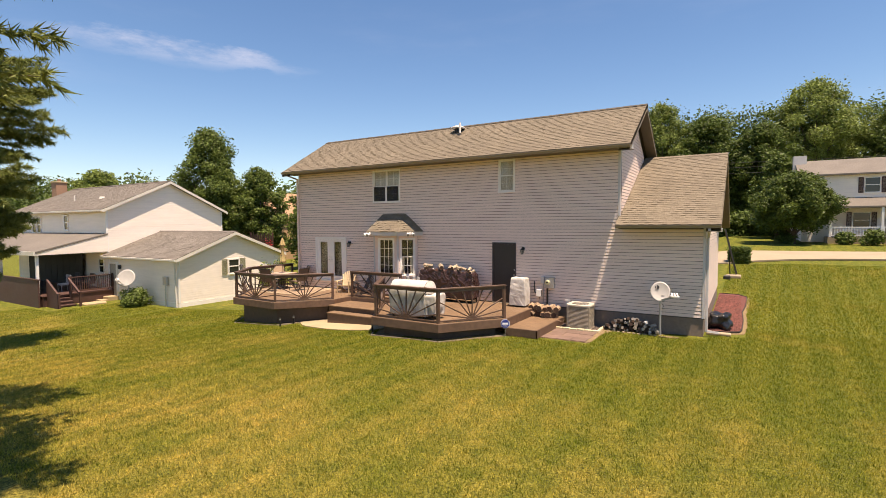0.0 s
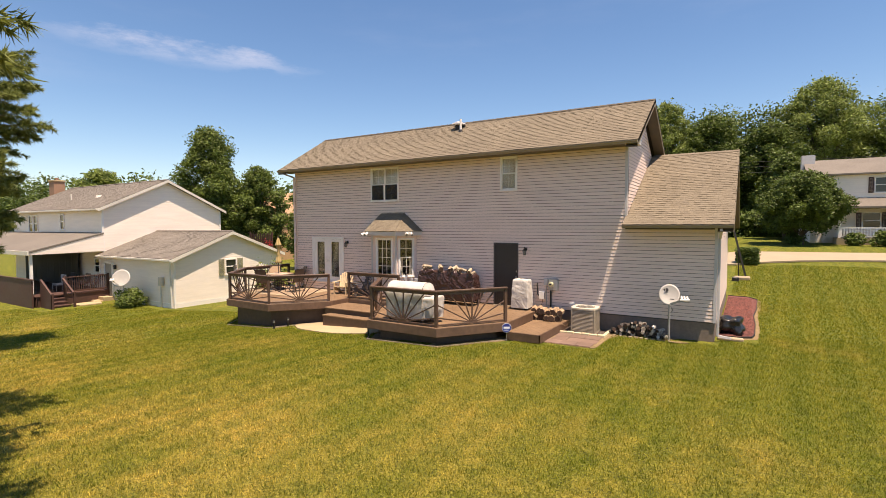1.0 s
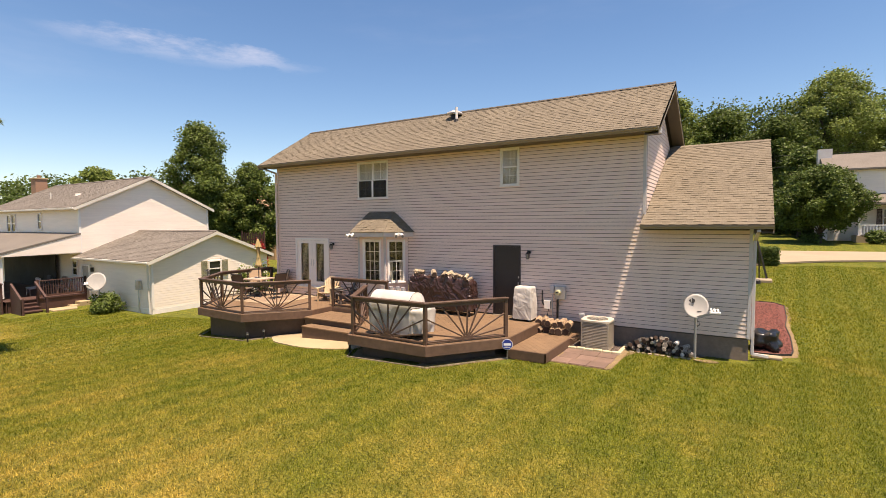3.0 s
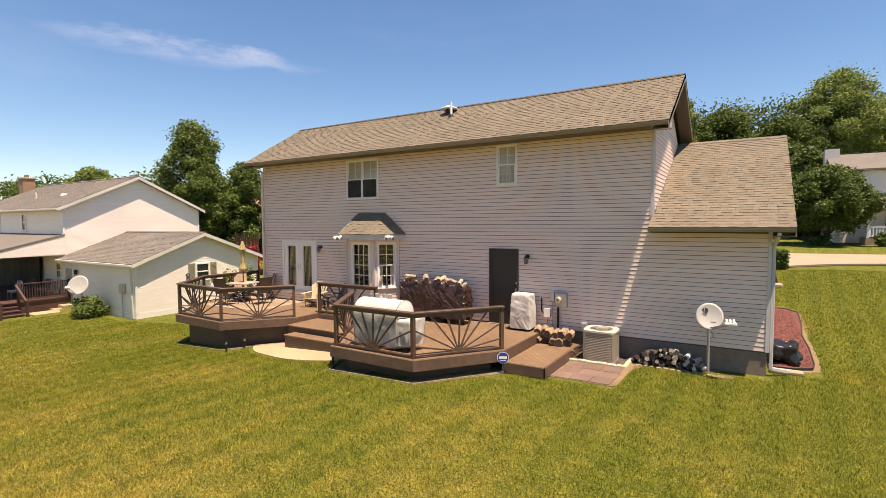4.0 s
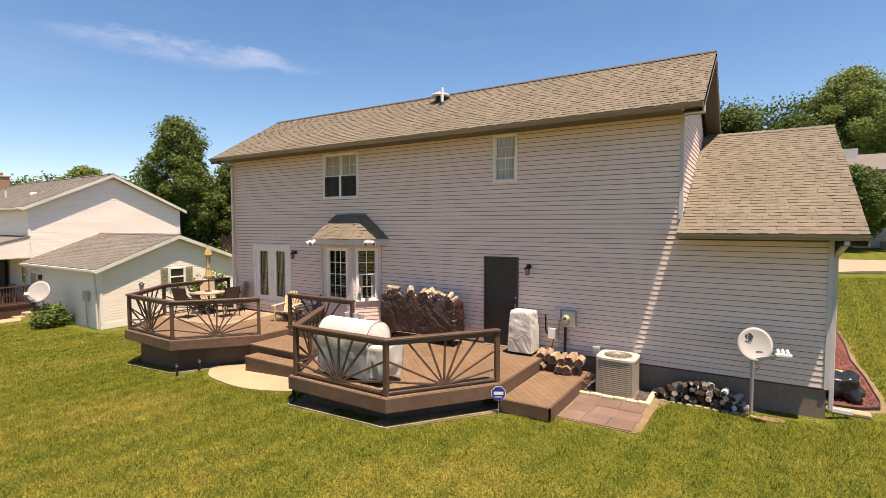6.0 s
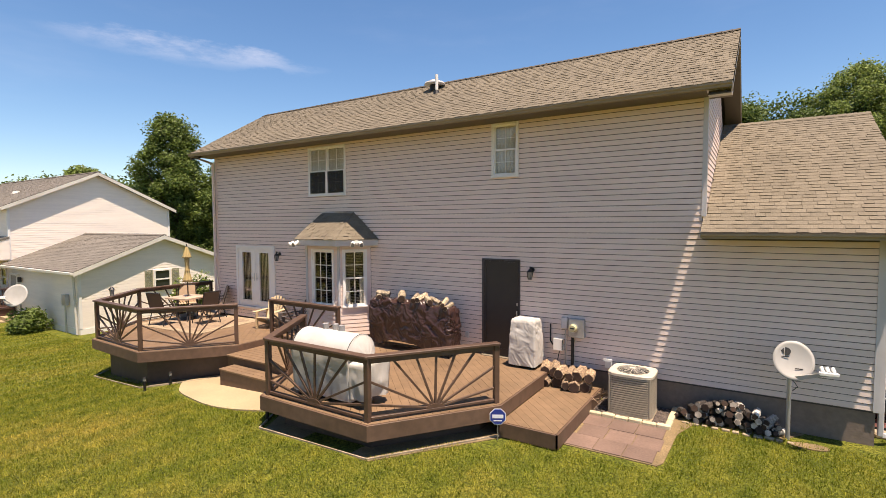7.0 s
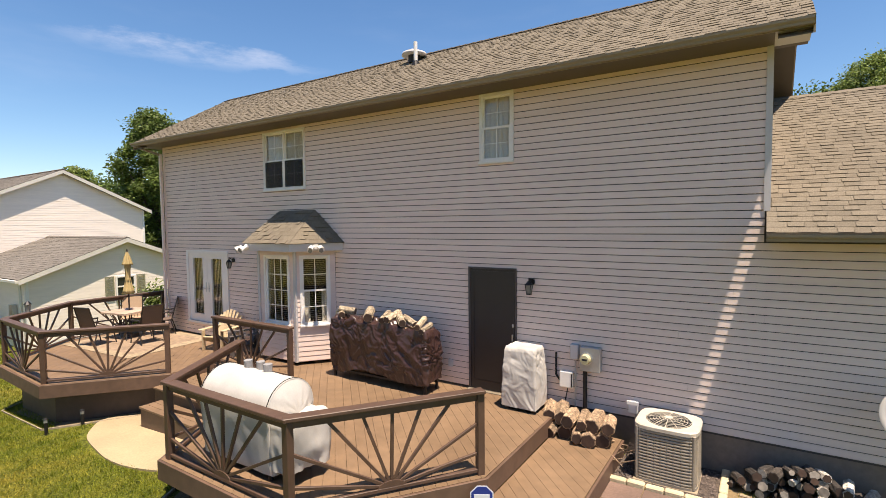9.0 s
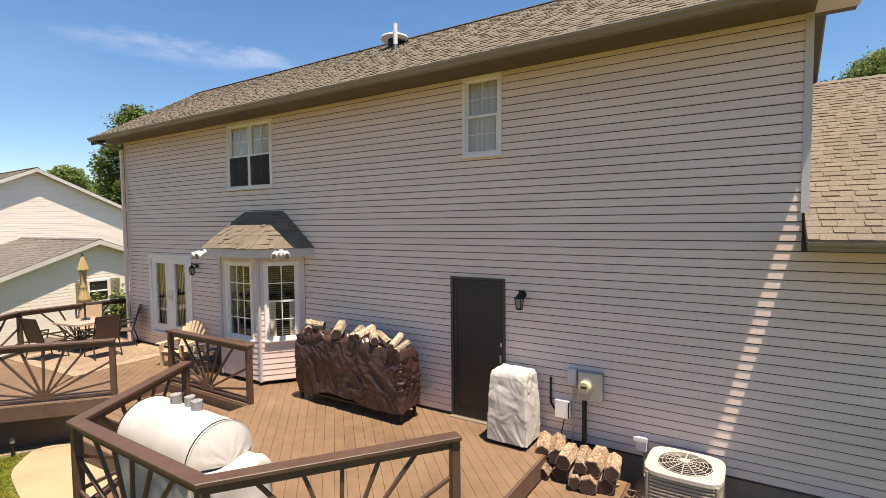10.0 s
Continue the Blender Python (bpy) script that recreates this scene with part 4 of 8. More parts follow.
RIGHT_EDGE = [(-10.2, 14.2), (-10.2, 13.05), (-9.05, 11.13), (-6.58, 11.11), (-5.24, 12.93), (-5.24, W - 0.02)]
LEFT_EDGE = [(-12.70, 14.2), (-12.70, 13.22), (-14.12, 11.52), (-16.62, 11.62), (-18.15, 13.5), (-18.15, 16.2)]


def outward(points, d):
    cx, cy = sum(p[0] for p in points) / len(points), sum(p[1] for p in points) / len(points)
    return [(x + (x - cx) / math.hypot(x - cx, y - cy) * d, y + (y - cy) / math.hypot(x - cx, y - cy) * d) for x, y in points]


edge_run(outward(RIGHT_EDGE, 0.04), 0.27, DZ - 0.006, 0.036, "fascia", FASCIA, deck)
edge_run(outward(LEFT_EDGE, 0.04), 0.27, DZ - 0.006, 0.036, "fascia", FASCIA, deck)
edge_run([(-12.7, 14.19), (-10.2, 14.19)], 0.27, DZ - 0.038, 0.036, "fascia", FASCIA, deck)
edge_run(outward(RIGHT_EDGE, -0.38), -0.4, 0.30, 0.03, "skirt", DECKDARK, deck)
edge_run(outward(LEFT_EDGE, -0.36), -1.0, 0.30, 0.03, "skirt", DECKDARK, deck)
for x, y in ((-8.4, 11.75), (-6.9, 11.75), (-5.85, 13.1), (-14.2, 12.2), (-16.3, 12.25)):
    part("pier", rod((x, y, -0.5), (x, y, 0.3), 0.14, seg=14), PALECONC, deck)

# stairs from the patio, between the two lobes
stairs = thing("deck_stairs", "two wide brown wooden steps up to the deck", "stairs")
for i, (y0, y1, z) in enumerate(((12.87, 14.17, 0.36), (12.42, 12.87, 0.18))):
    x0, x1 = (-12.66, -10.24) if i == 0 else (-12.30, -9.75)
    yy = y0
    while yy < y1 - 0.05:
        part("tread_board", box(x0, yy, z - 0.036, x1, min(yy + 0.14, y1) - 0.006, z, 0.003), DECK, stairs)
        yy += 0.14
    part("riser", box(x0, y0 + 0.03, -0.5, x1, y0 + 0.055, z - 0.038), RAIL, stairs)
platform = thing("step_platform", "low brown wooden step beside the deck", "step")
ppoly = [(-5.20, 12.88), (-4.24, 12.88), (-4.24, 15.45), (-5.20, 15.45)]
boards([ppoly], 135, 0.142, 0.265, platform)
edge_run([(-5.20, 12.84), (-4.20, 12.84), (-4.20, 15.45)], 0.02, 0.262, 0.036, "fascia", FASCIA, platform)

# ---- railings with sunburst spokes ----
RT = 1.565


def railing(p, q, label, spokes=True, back=False, z=DZ, post_a=True, post_b=True, lift=0.0):
    r = thing("deck_railing", label, "railing", "deck railings")
    P, Q = Vector((*p, 0)), Vector((*q, 0))
    d = (Q - P)
    ln = d.length
    d.normalize()
    at = lambda u, h: tuple(P + d * u + Vector((0, 0, h)))
    ang = math.atan2(d.y, d.x)
    for u, keep in ((0, post_a), (ln, post_b)):
        if keep:
            bm = box(-0.045, -0.045, z - 0.03, 0.045, 0.045, RT - 0.045, 0.006)
            bmesh.ops.transform(bm, matrix=Matrix.Translation(at(u, 0)) @ Matrix.Rotation(ang, 4, "Z"), verts=bm.verts[:])
            part("post", bm, RAIL, r)
    part("cap_rail", beam(at(-0.05, RT - 0.022 + lift), at(ln + 0.05, RT - 0.022 + lift), 0.15, 0.042, bevel=0.006), RAIL, r)
    part("top_rail", beam(at(0.045, RT - 0.085), at(ln - 0.045, RT - 0.085), 0.038, 0.085, bevel=0.004), RAIL, r)
    part("bottom_rail", beam(at(0.045, z + 0.055), at(ln - 0.045, z + 0.055), 0.06, 0.04, bevel=0.004), RAIL, r)
    hub = z + 0.075
    bm = bmesh.new()
    k = 10
    arc = [(ln / 2 + 0.16 * math.cos(math.pi * i / k), hub + 0.075 * math.sin(math.pi * i / k)) for i in range(k + 1)]
    side = Vector((-d.y, d.x, 0)) * 0.028
    fa = [bm.verts.new(Vector(at(u, h)) + side) for u, h in arc]
    fb = [bm.verts.new(Vector(at(u, h)) - side) for u, h in arc]
    bm.faces.new(fa)
    bm.faces.new(fb[::-1])
    for i in range(k + 1):
        bm.faces.new((fa[i], fa[(i + 1) % (k + 1)], fb[(i + 1) % (k + 1)], fb[i]))
    part("hub", bm, RAIL, r)
    top = RT - 0.12
    ends = [(0.045, z + 0.26), (0.045, z + 0.62), (ln * 0.19, top), (ln * 0.36, top), (ln * 0.51, top), (ln * 0.66, top), (ln * 0.82, top), (ln - 0.045, z + 0.62), (ln - 0.045, z + 0.26)]
    for u, h in ends:
        du, dh = u - ln / 2, h - hub
        m = math.hypot(du, dh)
        part("spoke", beam(at(ln / 2 + du / m * 0.05, hub + dh / m * 0.03), at(u, h), 0.034, 0.036, bevel=0.003), RAIL, r)
    return r


SUNB = "brown stained deck railing with sunburst spokes"
railing((-8.97, 11.22), (-6.64, 11.20), SUNB)
railing((-6.64, 11.20), (-5.33, 12.98), SUNB, post_a=False, lift=0.004)
railing((-10.12, 13.08), (-8.97, 11.22), SUNB, post_b=False, lift=0.004)
railing((-12.66, 14.25), (-10.22, 14.25), SUNB + " above the step")
railing((-14.16, 11.60), (-12.78, 13.25), SUNB)
railing((-16.56, 11.70), (-14.16, 11.60), SUNB, post_b=False, lift=0.004)
railing((-18.05, 13.52), (-16.56, 11.70), SUNB, post_b=False)
railing((-18.05, 15.95), (-18.05, 13.52), SUNB, post_b=False, lift=0.004)


# ---- trees and distance ----
def leaves(name, parent, centres, count, size, mat, seed, flat=0.6, shell=0.42):
    """Leaf blades scattered in the outer part of ellipsoid clumps (x, y, z, rx, ry, rz)."""
    rng = np.random.default_rng(seed)
    cs = np.array(centres, float)
    vol = (cs[:, 3] * cs[:, 4] * cs[:, 5]) ** (2 / 3)
    pick = rng.choice(len(cs), count, p=vol / vol.sum())
    d = rng.normal(size=(count, 3))
    d /= np.linalg.norm(d, axis=1)[:, None]
    rad = shell + (1 - shell) * rng.random(count) ** 0.6
    rad *= 1 + 0.2 * rng.normal(size=count)
    c = cs[pick, :3] + d * cs[pick, 3:6] * rad[:, None]
    a = rng.normal(size=(count, 3))
    a[:, 2] *= flat
    a /= np.linalg.norm(a, axis=1)[:, None]
    n = d + rng.normal(size=(count, 3)) * 0.7 + np.array((0, 0, 0.5))
    b = np.cross(a, n)
    b /= np.linalg.norm(b, axis=1)[:, None] + 1e-9
    s = size * rng.uniform(0.6, 1.3, count)[:, None]
    v = np.stack([c - a * s, c - b * s * 0.55 + a * s * 0.1, c + a * s, c + b * s * 0.55 + a * s * 0.1], 1).reshape(-1, 3)
    me = bpy.data.meshes.new(name)
    me.vertices.add(count * 4)
    me.vertices.foreach_set("co", v.ravel())
    me.loops.add(count * 4)
    me.loops.foreach_set("vertex_index", np.arange(count * 4))
    me.polygons.add(count)
    me.polygons.foreach_set("loop_start", np.arange(count) * 4)
    me.polygons.foreach_set("loop_total", np.full(count, 4))
    me.update(calc_edges=True)
    me.materials.append(mat)
    ob = new(name, me)
    ob.parent = parent
    return ob


def limbs(parent, base, height, radius, tips, seed, mat=None):
    """A tapered, slightly bent trunk with limbs to the clumps."""
    rng = random.Random(seed)
    bm = bmesh.new()
    p = Vector(base)
    pts = [p]
    for i in range(1, 7):
        pts.append(Vector((base[0] + rng.uniform(-0.12, 0.12) * i * radius * 2, base[1] + rng.uniform(-0.12, 0.12) * i * radius * 2, base[2] + height * i / 6)))
    for i in range(6):
        rod(pts[i], pts[i + 1] + (pts[i + 1] - pts[i]) * 0.03, radius * (1 - i / 7), radius * (1 - (i + 1) / 7), 9, bm)
    part("trunk", bm, mat or BARK, parent, smooth=True)
    for t in tips:
        t = Vector(t)
        k = min(5, max(1, int((t.z - base[2]) / height * 5 - 1)))
        a = pts[k]
        m = a.lerp(t, 0.5) + Vector((0, 0, 0.12 * (t - a).length))
        bm = rod(a, m, radius * 0.38, radius * 0.2, 6)
        rod(m, t, radius * 0.2, radius * 0.05, 6, bm)
        part("limb", bm, mat or BARK, parent, smooth=True)


def broadleaf(label, base, height, width, count, leaf, mat, seed, low=0.15, clumps=26, shape=1.0, name="tree", puff=1.0):
    """A broadleaf tree: clumps set over an uneven egg-shaped crown."""
    rng = random.Random(seed)
    t = thing(name, label, "tree")
    zb = base[2] if len(base) > 2 else ground_z(*base)
    cs = []
    for i in range(clumps):
        f = (i + 0.5) / clumps
        z = low + (1 - low) * f
        rr = width / 2 * max(0.05, math.sin(math.pi * min(1, (0.10 + 0.88 * f) ** shape))) ** 0.8
        a = i * 2.4 + rng.uniform(-0.4, 0.4)
        k = rng.uniform(0.45, 0.85 + 0.12 * (1 - puff))
        s = width * puff * rng.uniform(0.12, 0.19) * (1.15 - 0.45 * f)
        cs.append((base[0] + math.cos(a) * rr * k, base[1] + math.sin(a) * rr * k, zb + height * z * 0.93, s, s, s * rng.uniform(0.6, 0.85)))
    for i in range(5):
        z = low + 0.1 + (0.75 - low) * i / 4
        s = width * 0.22
        cs.append((base[0], base[1], zb + height * z, s, s, height * 0.09))
    limbs(t, (base[0], base[1], zb - 0.2), height * 0.85, height * 0.022, [c[:3] for c in cs[:clumps:3]], seed)
    leaves("crown", t, cs, count, leaf, mat, seed)
    return t


broadleaf("tall dense green maple behind the neighbouring house", (-45.2, 30.0, -1.3), 15.2, 8.8, 62000, 0.125, LEAF, 3, low=0.06, clumps=84, shape=0.72, puff=0.74)
broadleaf("green tree beside the tall maple", (-41.0, 32.5, -1.3), 11.0, 6.8, 32000, 0.125, LEAF, 4, clumps=50, puff=0.78)
broadleaf("green tree behind the slender one", (-37.5, 38.0, -1.0), 12.5, 6.5, 14000, 0.2, LEAF, 15, low=0.05, shape=0.8)
broadleaf("slender green tree near the house corner", (-33.0, 31.5, -1.0), 9.0, 5.0, 9000, 0.16, LEAF, 5, low=0.05)
broadleaf("distant green tree behind a roof", (-112, 50, -1.3), 17.0, 12.5, 18000, 0.3, LEAFLIGHT, 6)
broadleaf("tall airy light green locust tree beyond the street", (10.2, 96, 1.8), 25.0, 17, 70000, 0.17, LEAFLIGHT, 7, low=0.22, clumps=96, puff=0.66)
broadleaf("light green tree at the woodland's end", (-11.2, 90, 1.8), 23.0, 11.5, 34000, 0.18, LEAFLIGHT, 17, low=0.2, clumps=60, puff=0.72)
broadleaf("dense dark green tree behind the far maple", (4.1, 63, 1.5), 9.6, 5.2, 16000, 0.14, LEAFDARK, 18, low=0.1, clumps=30, shape=0.85)
broadleaf("dark green woodland tree", (-4.5, 92, 1.8), 20.0, 15, 60000, 0.19, LEAFDARK, 8, low=0.05, clumps=64, puff=0.74)
broadleaf("dark green woodland tree", (3.5, 90, 1.8), 17.5, 13, 50000, 0.19, LEAFDARK, 9, low=0.03, clumps=64, puff=0.74)
broadleaf("dark green woodland tree", (21, 94, 1.8), 20, 15, 44000, 0.20, LEAFDARK, 10, low=0.05, clumps=64, puff=0.74)
broadleaf("dark green woodland tree", (-18, 95, 1.8), 18, 16, 30000, 0.22, LEAFDARK, 12, low=0.05, clumps=64, puff=0.74)
broadleaf("low spreading green maple on the far lawn", (5.0, 54.5), 6.7, 7.8, 52000, 0.11, LEAFDARK, 11, low=0.28, clumps=90, puff=0.66)


# ---- pines beside the lawn ----
def pine(label, base, height, reach, seed, count, low=0.1, needle=0.11, skirt=0.55, power=0.75, rise=2.0):
    rng = random.Random(seed)
    nr = np.random.default_rng(seed)
    t = thing("pine_tree", label, "tree", "pine trees")
    zb = ground_z(*base)
    limbs(t, (base[0], base[1], zb - 0.2), height, height * 0.016, [], seed)
    starts, ends = [], []
    bm = bmesh.new()
    z = low * height
    while z < height * 0.97:
        f = (z / height - low) / (1 - low)
        ln = reach * (1 - f) ** power * min(1.0, skirt + rise * f) + 0.15
        for k in range(7):
            a = rng.uniform(0, math.tau)
            L = ln * rng.uniform(0.7, 1.1)
            s = Vector((base[0], base[1], zb + z))
            e = s + Vector((math.cos(a) * L, math.sin(a) * L, L * rng.uniform(-0.02, 0.30)))
            rod(s, e, 0.035 * (1 - f) + 0.012, 0.006, 5, bm)
            for j in range(9):
                u = 0.22 + 0.78 * j / 8
                p = s.lerp(e, u)
                for side in (-1, 1):
                    d = Vector((math.cos(a + side * rng.uniform(0.5, 1.1)), math.sin(a + side * rng.uniform(0.5, 1.1)), rng.uniform(-0.45, 0.25)))
                    q = p + d * L * 0.30 * (1.1 - u * 0.7) * rng.uniform(0.6, 1.2)
                    starts.append(tuple(p))
                    ends.append(tuple(q))
            starts.append(tuple(s.lerp(e, 0.5)))
            ends.append(tuple(e + (e - s).normalized() * 0.12 + Vector((0, 0, 0.08))))
        z += rng.uniform(0.34, 0.56)
    ob = part("branch_framework", bm, BARK, t)
    ob["kind"] = "stuff"
    S, E = np.array(starts), np.array(ends)
    pick = nr.integers(0, len(S), count)
    u = nr.random(count)[:, None] ** 0.7
    c = S[pick] * (1 - u) + E[pick] * u
    d = E[pick] - S[pick]
    d /= np.linalg.norm(d, axis=1)[:, None] + 1e-9
    a = d * 0.9 + nr.normal(size=(count, 3)) * 0.55 + np.array((0, 0, -0.12))
    a /= np.linalg.norm(a, axis=1)[:, None]
    b = np.cross(a, nr.normal(size=(count, 3)))
    b /= np.linalg.norm(b, axis=1)[:, None] + 1e-9
    ln = needle * nr.uniform(0.7, 1.4, count)[:, None]
    w = ln * 0.13
    v = np.stack([c - b * w, c + b * w, c + a * ln * 1.6], 1).reshape(-1, 3)
    me = bpy.data.meshes.new("needles")
    me.from_pydata(v.tolist(), [], np.arange(count * 3).reshape(-1, 3).tolist())
    me.materials.append(NEEDLE)
    ob = new("needles", me)
    ob.parent = t
    return t


pine("tall green pine with long upswept branches", (-21.3, 4.9), 13.6, 6.0, 21, 230000, low=0.12, needle=0.115, skirt=0.0, power=1.0, rise=1.5)
pine("green pine with low drooping branches", (-10.6, 0.2), 13.0, 3.1, 22, 70000, low=0.42, needle=0.15, skirt=0.9, power=0.6)
pine("tall green pine at the lawn's edge with bare lower trunk", (-6.5, -0.8), 13.5, 2.3, 23, 50000, low=0.52, needle=0.16, skirt=1.0, power=0.5)


# ---- the neighbouring white house ----
neigh = thing("neighbour_house", "white sided two-storey house with brown shingle roof and attached garage", "house")


def gable_body(x0, x1, y0, y1, zb, ze, yr, zr, parent, mat=NWHITE, name="wall"):
    """Walls with lapped courses on the south and east faces and plain ones behind."""
    part(name, box(x0, y0 + 0.02, zb, x1 - 0.02, y1, ze), mat, parent)
    part("gable", extrude([(y0 + 0.02, ze), (y1, ze), (yr, zr)], "x", x0, x1 - 0.02), mat, parent)


def lap_face(place, spans, parent, mat, step, name="siding_board", singles=300):
    verts, faces = [], []
    for z, u0, u1 in spans:
        k = len(verts)
        prof = ((0.0, 0.0), (0.010, 0.0), (0.005, step), (0.0, step))
        verts += [place(u, o, z + h) for u in (u0, u1) for o, h in prof]
        faces += [tuple(k + i for i in f) for f in ((0, 1, 5, 4), (1, 2, 6, 5), (2, 3, 7, 6), (3, 2, 1, 0), (4, 5, 6, 7))]
    me = bpy.data.meshes.new(name)
    me.from_pydata(verts, [], faces)
    me.materials.append(mat)
    ob = new(name, me)
    ob.parent = parent
    ob["kind"] = "stuff"
    return ob


def neighbour_roof(x0, x1, ya, za, yr, zr, yb, zb, parent, side):
    for y, z in ((ya, za), (yb, zb)):
        slab(x0, x1, y, z, yr, zr, 0.14, GAPSHADE, "roof_deck", parent)
        shingles(x0, x1, y, z, yr, zr, parent, mat=NSHINGLE, expo=0.16, tab=0.35)
        t = 0.03
        bm = bmesh.new()
        vs = []
        for xx in (x1 + 0.005, x1 - t):
            vs += [bm.verts.new((xx, y, z - 0.2)), bm.verts.new((xx, y, z - 0.015)), bm.verts.new((xx, yr, zr - 0.015)), bm.verts.new((xx, yr, zr - 0.2))]
        for f in ((0, 1, 2, 3), (7, 6, 5, 4), (0, 4, 5, 1), (1, 5, 6, 2), (2, 6, 7, 3), (3, 7, 4, 0)):
            bm.faces.new([vs[i] for i in f])
        part("rake_board", bm, CREAM, parent)
    part("gutter", box(x0, ya - 0.10, za - 0.13, x1, ya + 0.0, za - 0.02, 0.01), CREAM, parent)
    part("ridge_cap", extrude([(yr - 0.15, zr - 0.02), (yr, zr + 0.045), (yr + 0.15, zr - 0.02)], "x", x0, x1), NSHINGLE, parent)


CREAM = material("cream_trim", (0.66, 0.62, 0.55), 0.5, grain=6, amount=0.04, coords="World")
NB = -1.5
gable_body(-48.6, -34.5, 15.25, 23.6, NB, 4.60, 19.42, 6.50, neigh)
gable_body(-34.5, -26.4, 15.15, 22.4, NB, 1.62, 18.75, 2.94, neigh)
neighbour_roof(-48.95, -34.19, 14.9, 4.52, 19.42, 6.64, 23.95, 4.52, neigh, 1)
neighbour_roof(-34.5, -26.12, 14.85, 1.56, 18.75, 3.06, 22.7, 1.56, neigh, 1)
east2 = [(z, 15.27 if z < 4.5 else 15.27 + (z - 4.5) / 0.47, 23.58 if z < 4.5 else 23.58 - (z - 4.5) / 0.47) for z in np.arange(1.5, 6.3, 0.127)]
lap_face(lambda u, o, z: (-34.52 + o, u, z), [s for s in east2 if s[2] - s[1] > 0.2], neigh, NWHITE, 0.127)
eastg = []
for z in np.arange(-0.95, 2.8, 0.127):
    a = 15.17 if z < 1.5 else 15.17 + (z - 1.5) / 0.39
    b = 22.38 if z < 1.5 else 22.38 - (z - 1.5) / 0.39
    if 0.40 < z < 1.36:
        eastg += [(z, a, 18.28), (z, 19.16, b)]
    elif b - a > 0.2:
        eastg.append((z, a, b))
lap_face(lambda u, o, z: (-26.42 + o, u, z), eastg, neigh, NWHITE, 0.127)
lap_face(lambda u, o, z: (u, 15.17 - o, z), [(z, -33.0, -26.44) for z in np.arange(-0.95, 1.5, 0.127)] + [(z, -34.5, -34.1) for z in np.arange(-0.95, 1.5, 0.127)], neigh, NWHITE, 0.127)
lap_face(lambda u, o, z: (u, 15.27 - o, z), [(z, -48.6, -34.52) for z in np.arange(-0.9, 4.5, 0.127)], neigh, NWHITE, 0.127)
part("foundation", box(-34.0, 15.13, NB, -26.39, 22.3, -0.975), WHITE, neigh)
for x, y, z0, z1 in ((-34.5, 15.25, 1.6, 4.5), (-26.41, 15.15, -0.95, 1.5), (-34.5, 23.55, 2.2, 4.5)):
    part("corner_trim", box(x - 0.09, y - 0.03, z0, x + 0.03, y + 0.08, z1), WHITE, neigh)


def plain_window(parent, at, turn, w, h, cols=1, shutters=None, frame_mat=None):
    """A double-hung window set on a far wall; local x across, facing -y."""
    m = Matrix.Translation(at) @ pose(0, 0, 0, 0, 0, turn)
    bm = bmesh.new()
    for a in ((-w / 2, 0, -w / 2 + 0.07, h), (w / 2 - 0.07, 0, w / 2, h), (-w / 2 + 0.07, h - 0.07, w / 2 - 0.07, h), (-w / 2 + 0.07, 0, w / 2 - 0.07, 0.07), (-w / 2 + 0.07, h / 2 - 0.03, w / 2 - 0.07, h / 2 + 0.03)):
        box(a[0], -0.05, a[1], a[2], 0.02, a[3], bm=bm)
    bmesh.ops.transform(bm, matrix=m, verts=bm.verts[:])
    win = part("window", bm, frame_mat or WHITE, parent)
    bm = box(-w / 2 + 0.07, -0.012, 0.07, w / 2 - 0.07, -0.006, h - 0.07)
    bmesh.ops.transform(bm, matrix=m, verts=bm.verts[:])
    part("pane", bm, DARKGLASS, win)
    bm = box(-w / 2 - 0.02, -0.08, -0.03, w / 2 + 0.02, 0.02, 0.0)
    bmesh.ops.transform(bm, matrix=m, verts=bm.verts[:])
    part("sill", bm, frame_mat or WHITE, win)
    if shutters:
        for s in (-1, 1):
            bm = bmesh.new()
            x0 = s * (w / 2 + 0.06) if s > 0 else -w / 2 - 0.06 - 0.36
            box(x0, -0.05, 0, x0 + 0.05, -0.01, h, bm=bm)
            box(x0 + 0.31, -0.05, 0, x0 + 0.36, -0.01, h, bm=bm)
            box(x0 + 0.05, -0.05, 0, x0 + 0.31, -0.01, 0.06, bm=bm)
            box(x0 + 0.05, -0.05, h - 0.06, x0 + 0.31, -0.01, h, bm=bm)
            k = int(h / 0.075)
            for i in range(k):
                z = 0.06 + (h - 0.12) * (i + 0.5) / k
                beam((x0 + 0.05, -0.03, z), (x0 + 0.31, -0.03, z), 0.03, 0.045, bm)
            bmesh.ops.transform(bm, matrix=m, verts=bm.verts[:])
            part("shutter", bm, shutters, win)
    return win


DARKGLASS = material("dark_window_glass", (0.02, 0.024, 0.026), 0.06, spec=0.6, amount=0.05, bump=0)
OLIVE = material("olive_shutter", (0.26, 0.25, 0.16), 0.6, coords="World")
plain_window(neigh, (-26.40, 18.72, 0.42), 90, 0.82, 0.95, shutters=OLIVE)
plain_window(neigh, (-40.1, 15.25, 3.15), 0, 0.62, 1.1)
plain_window(neigh, (-44.5, 15.25, 2.95), 0, 0.72, 1.25)
plain_window(neigh, (-45.35, 15.25, 2.95), 0, 0.72, 1.25)
plain_window(neigh, (-35.3, 15.25, 0.35), 0, 0.7, 0.95)
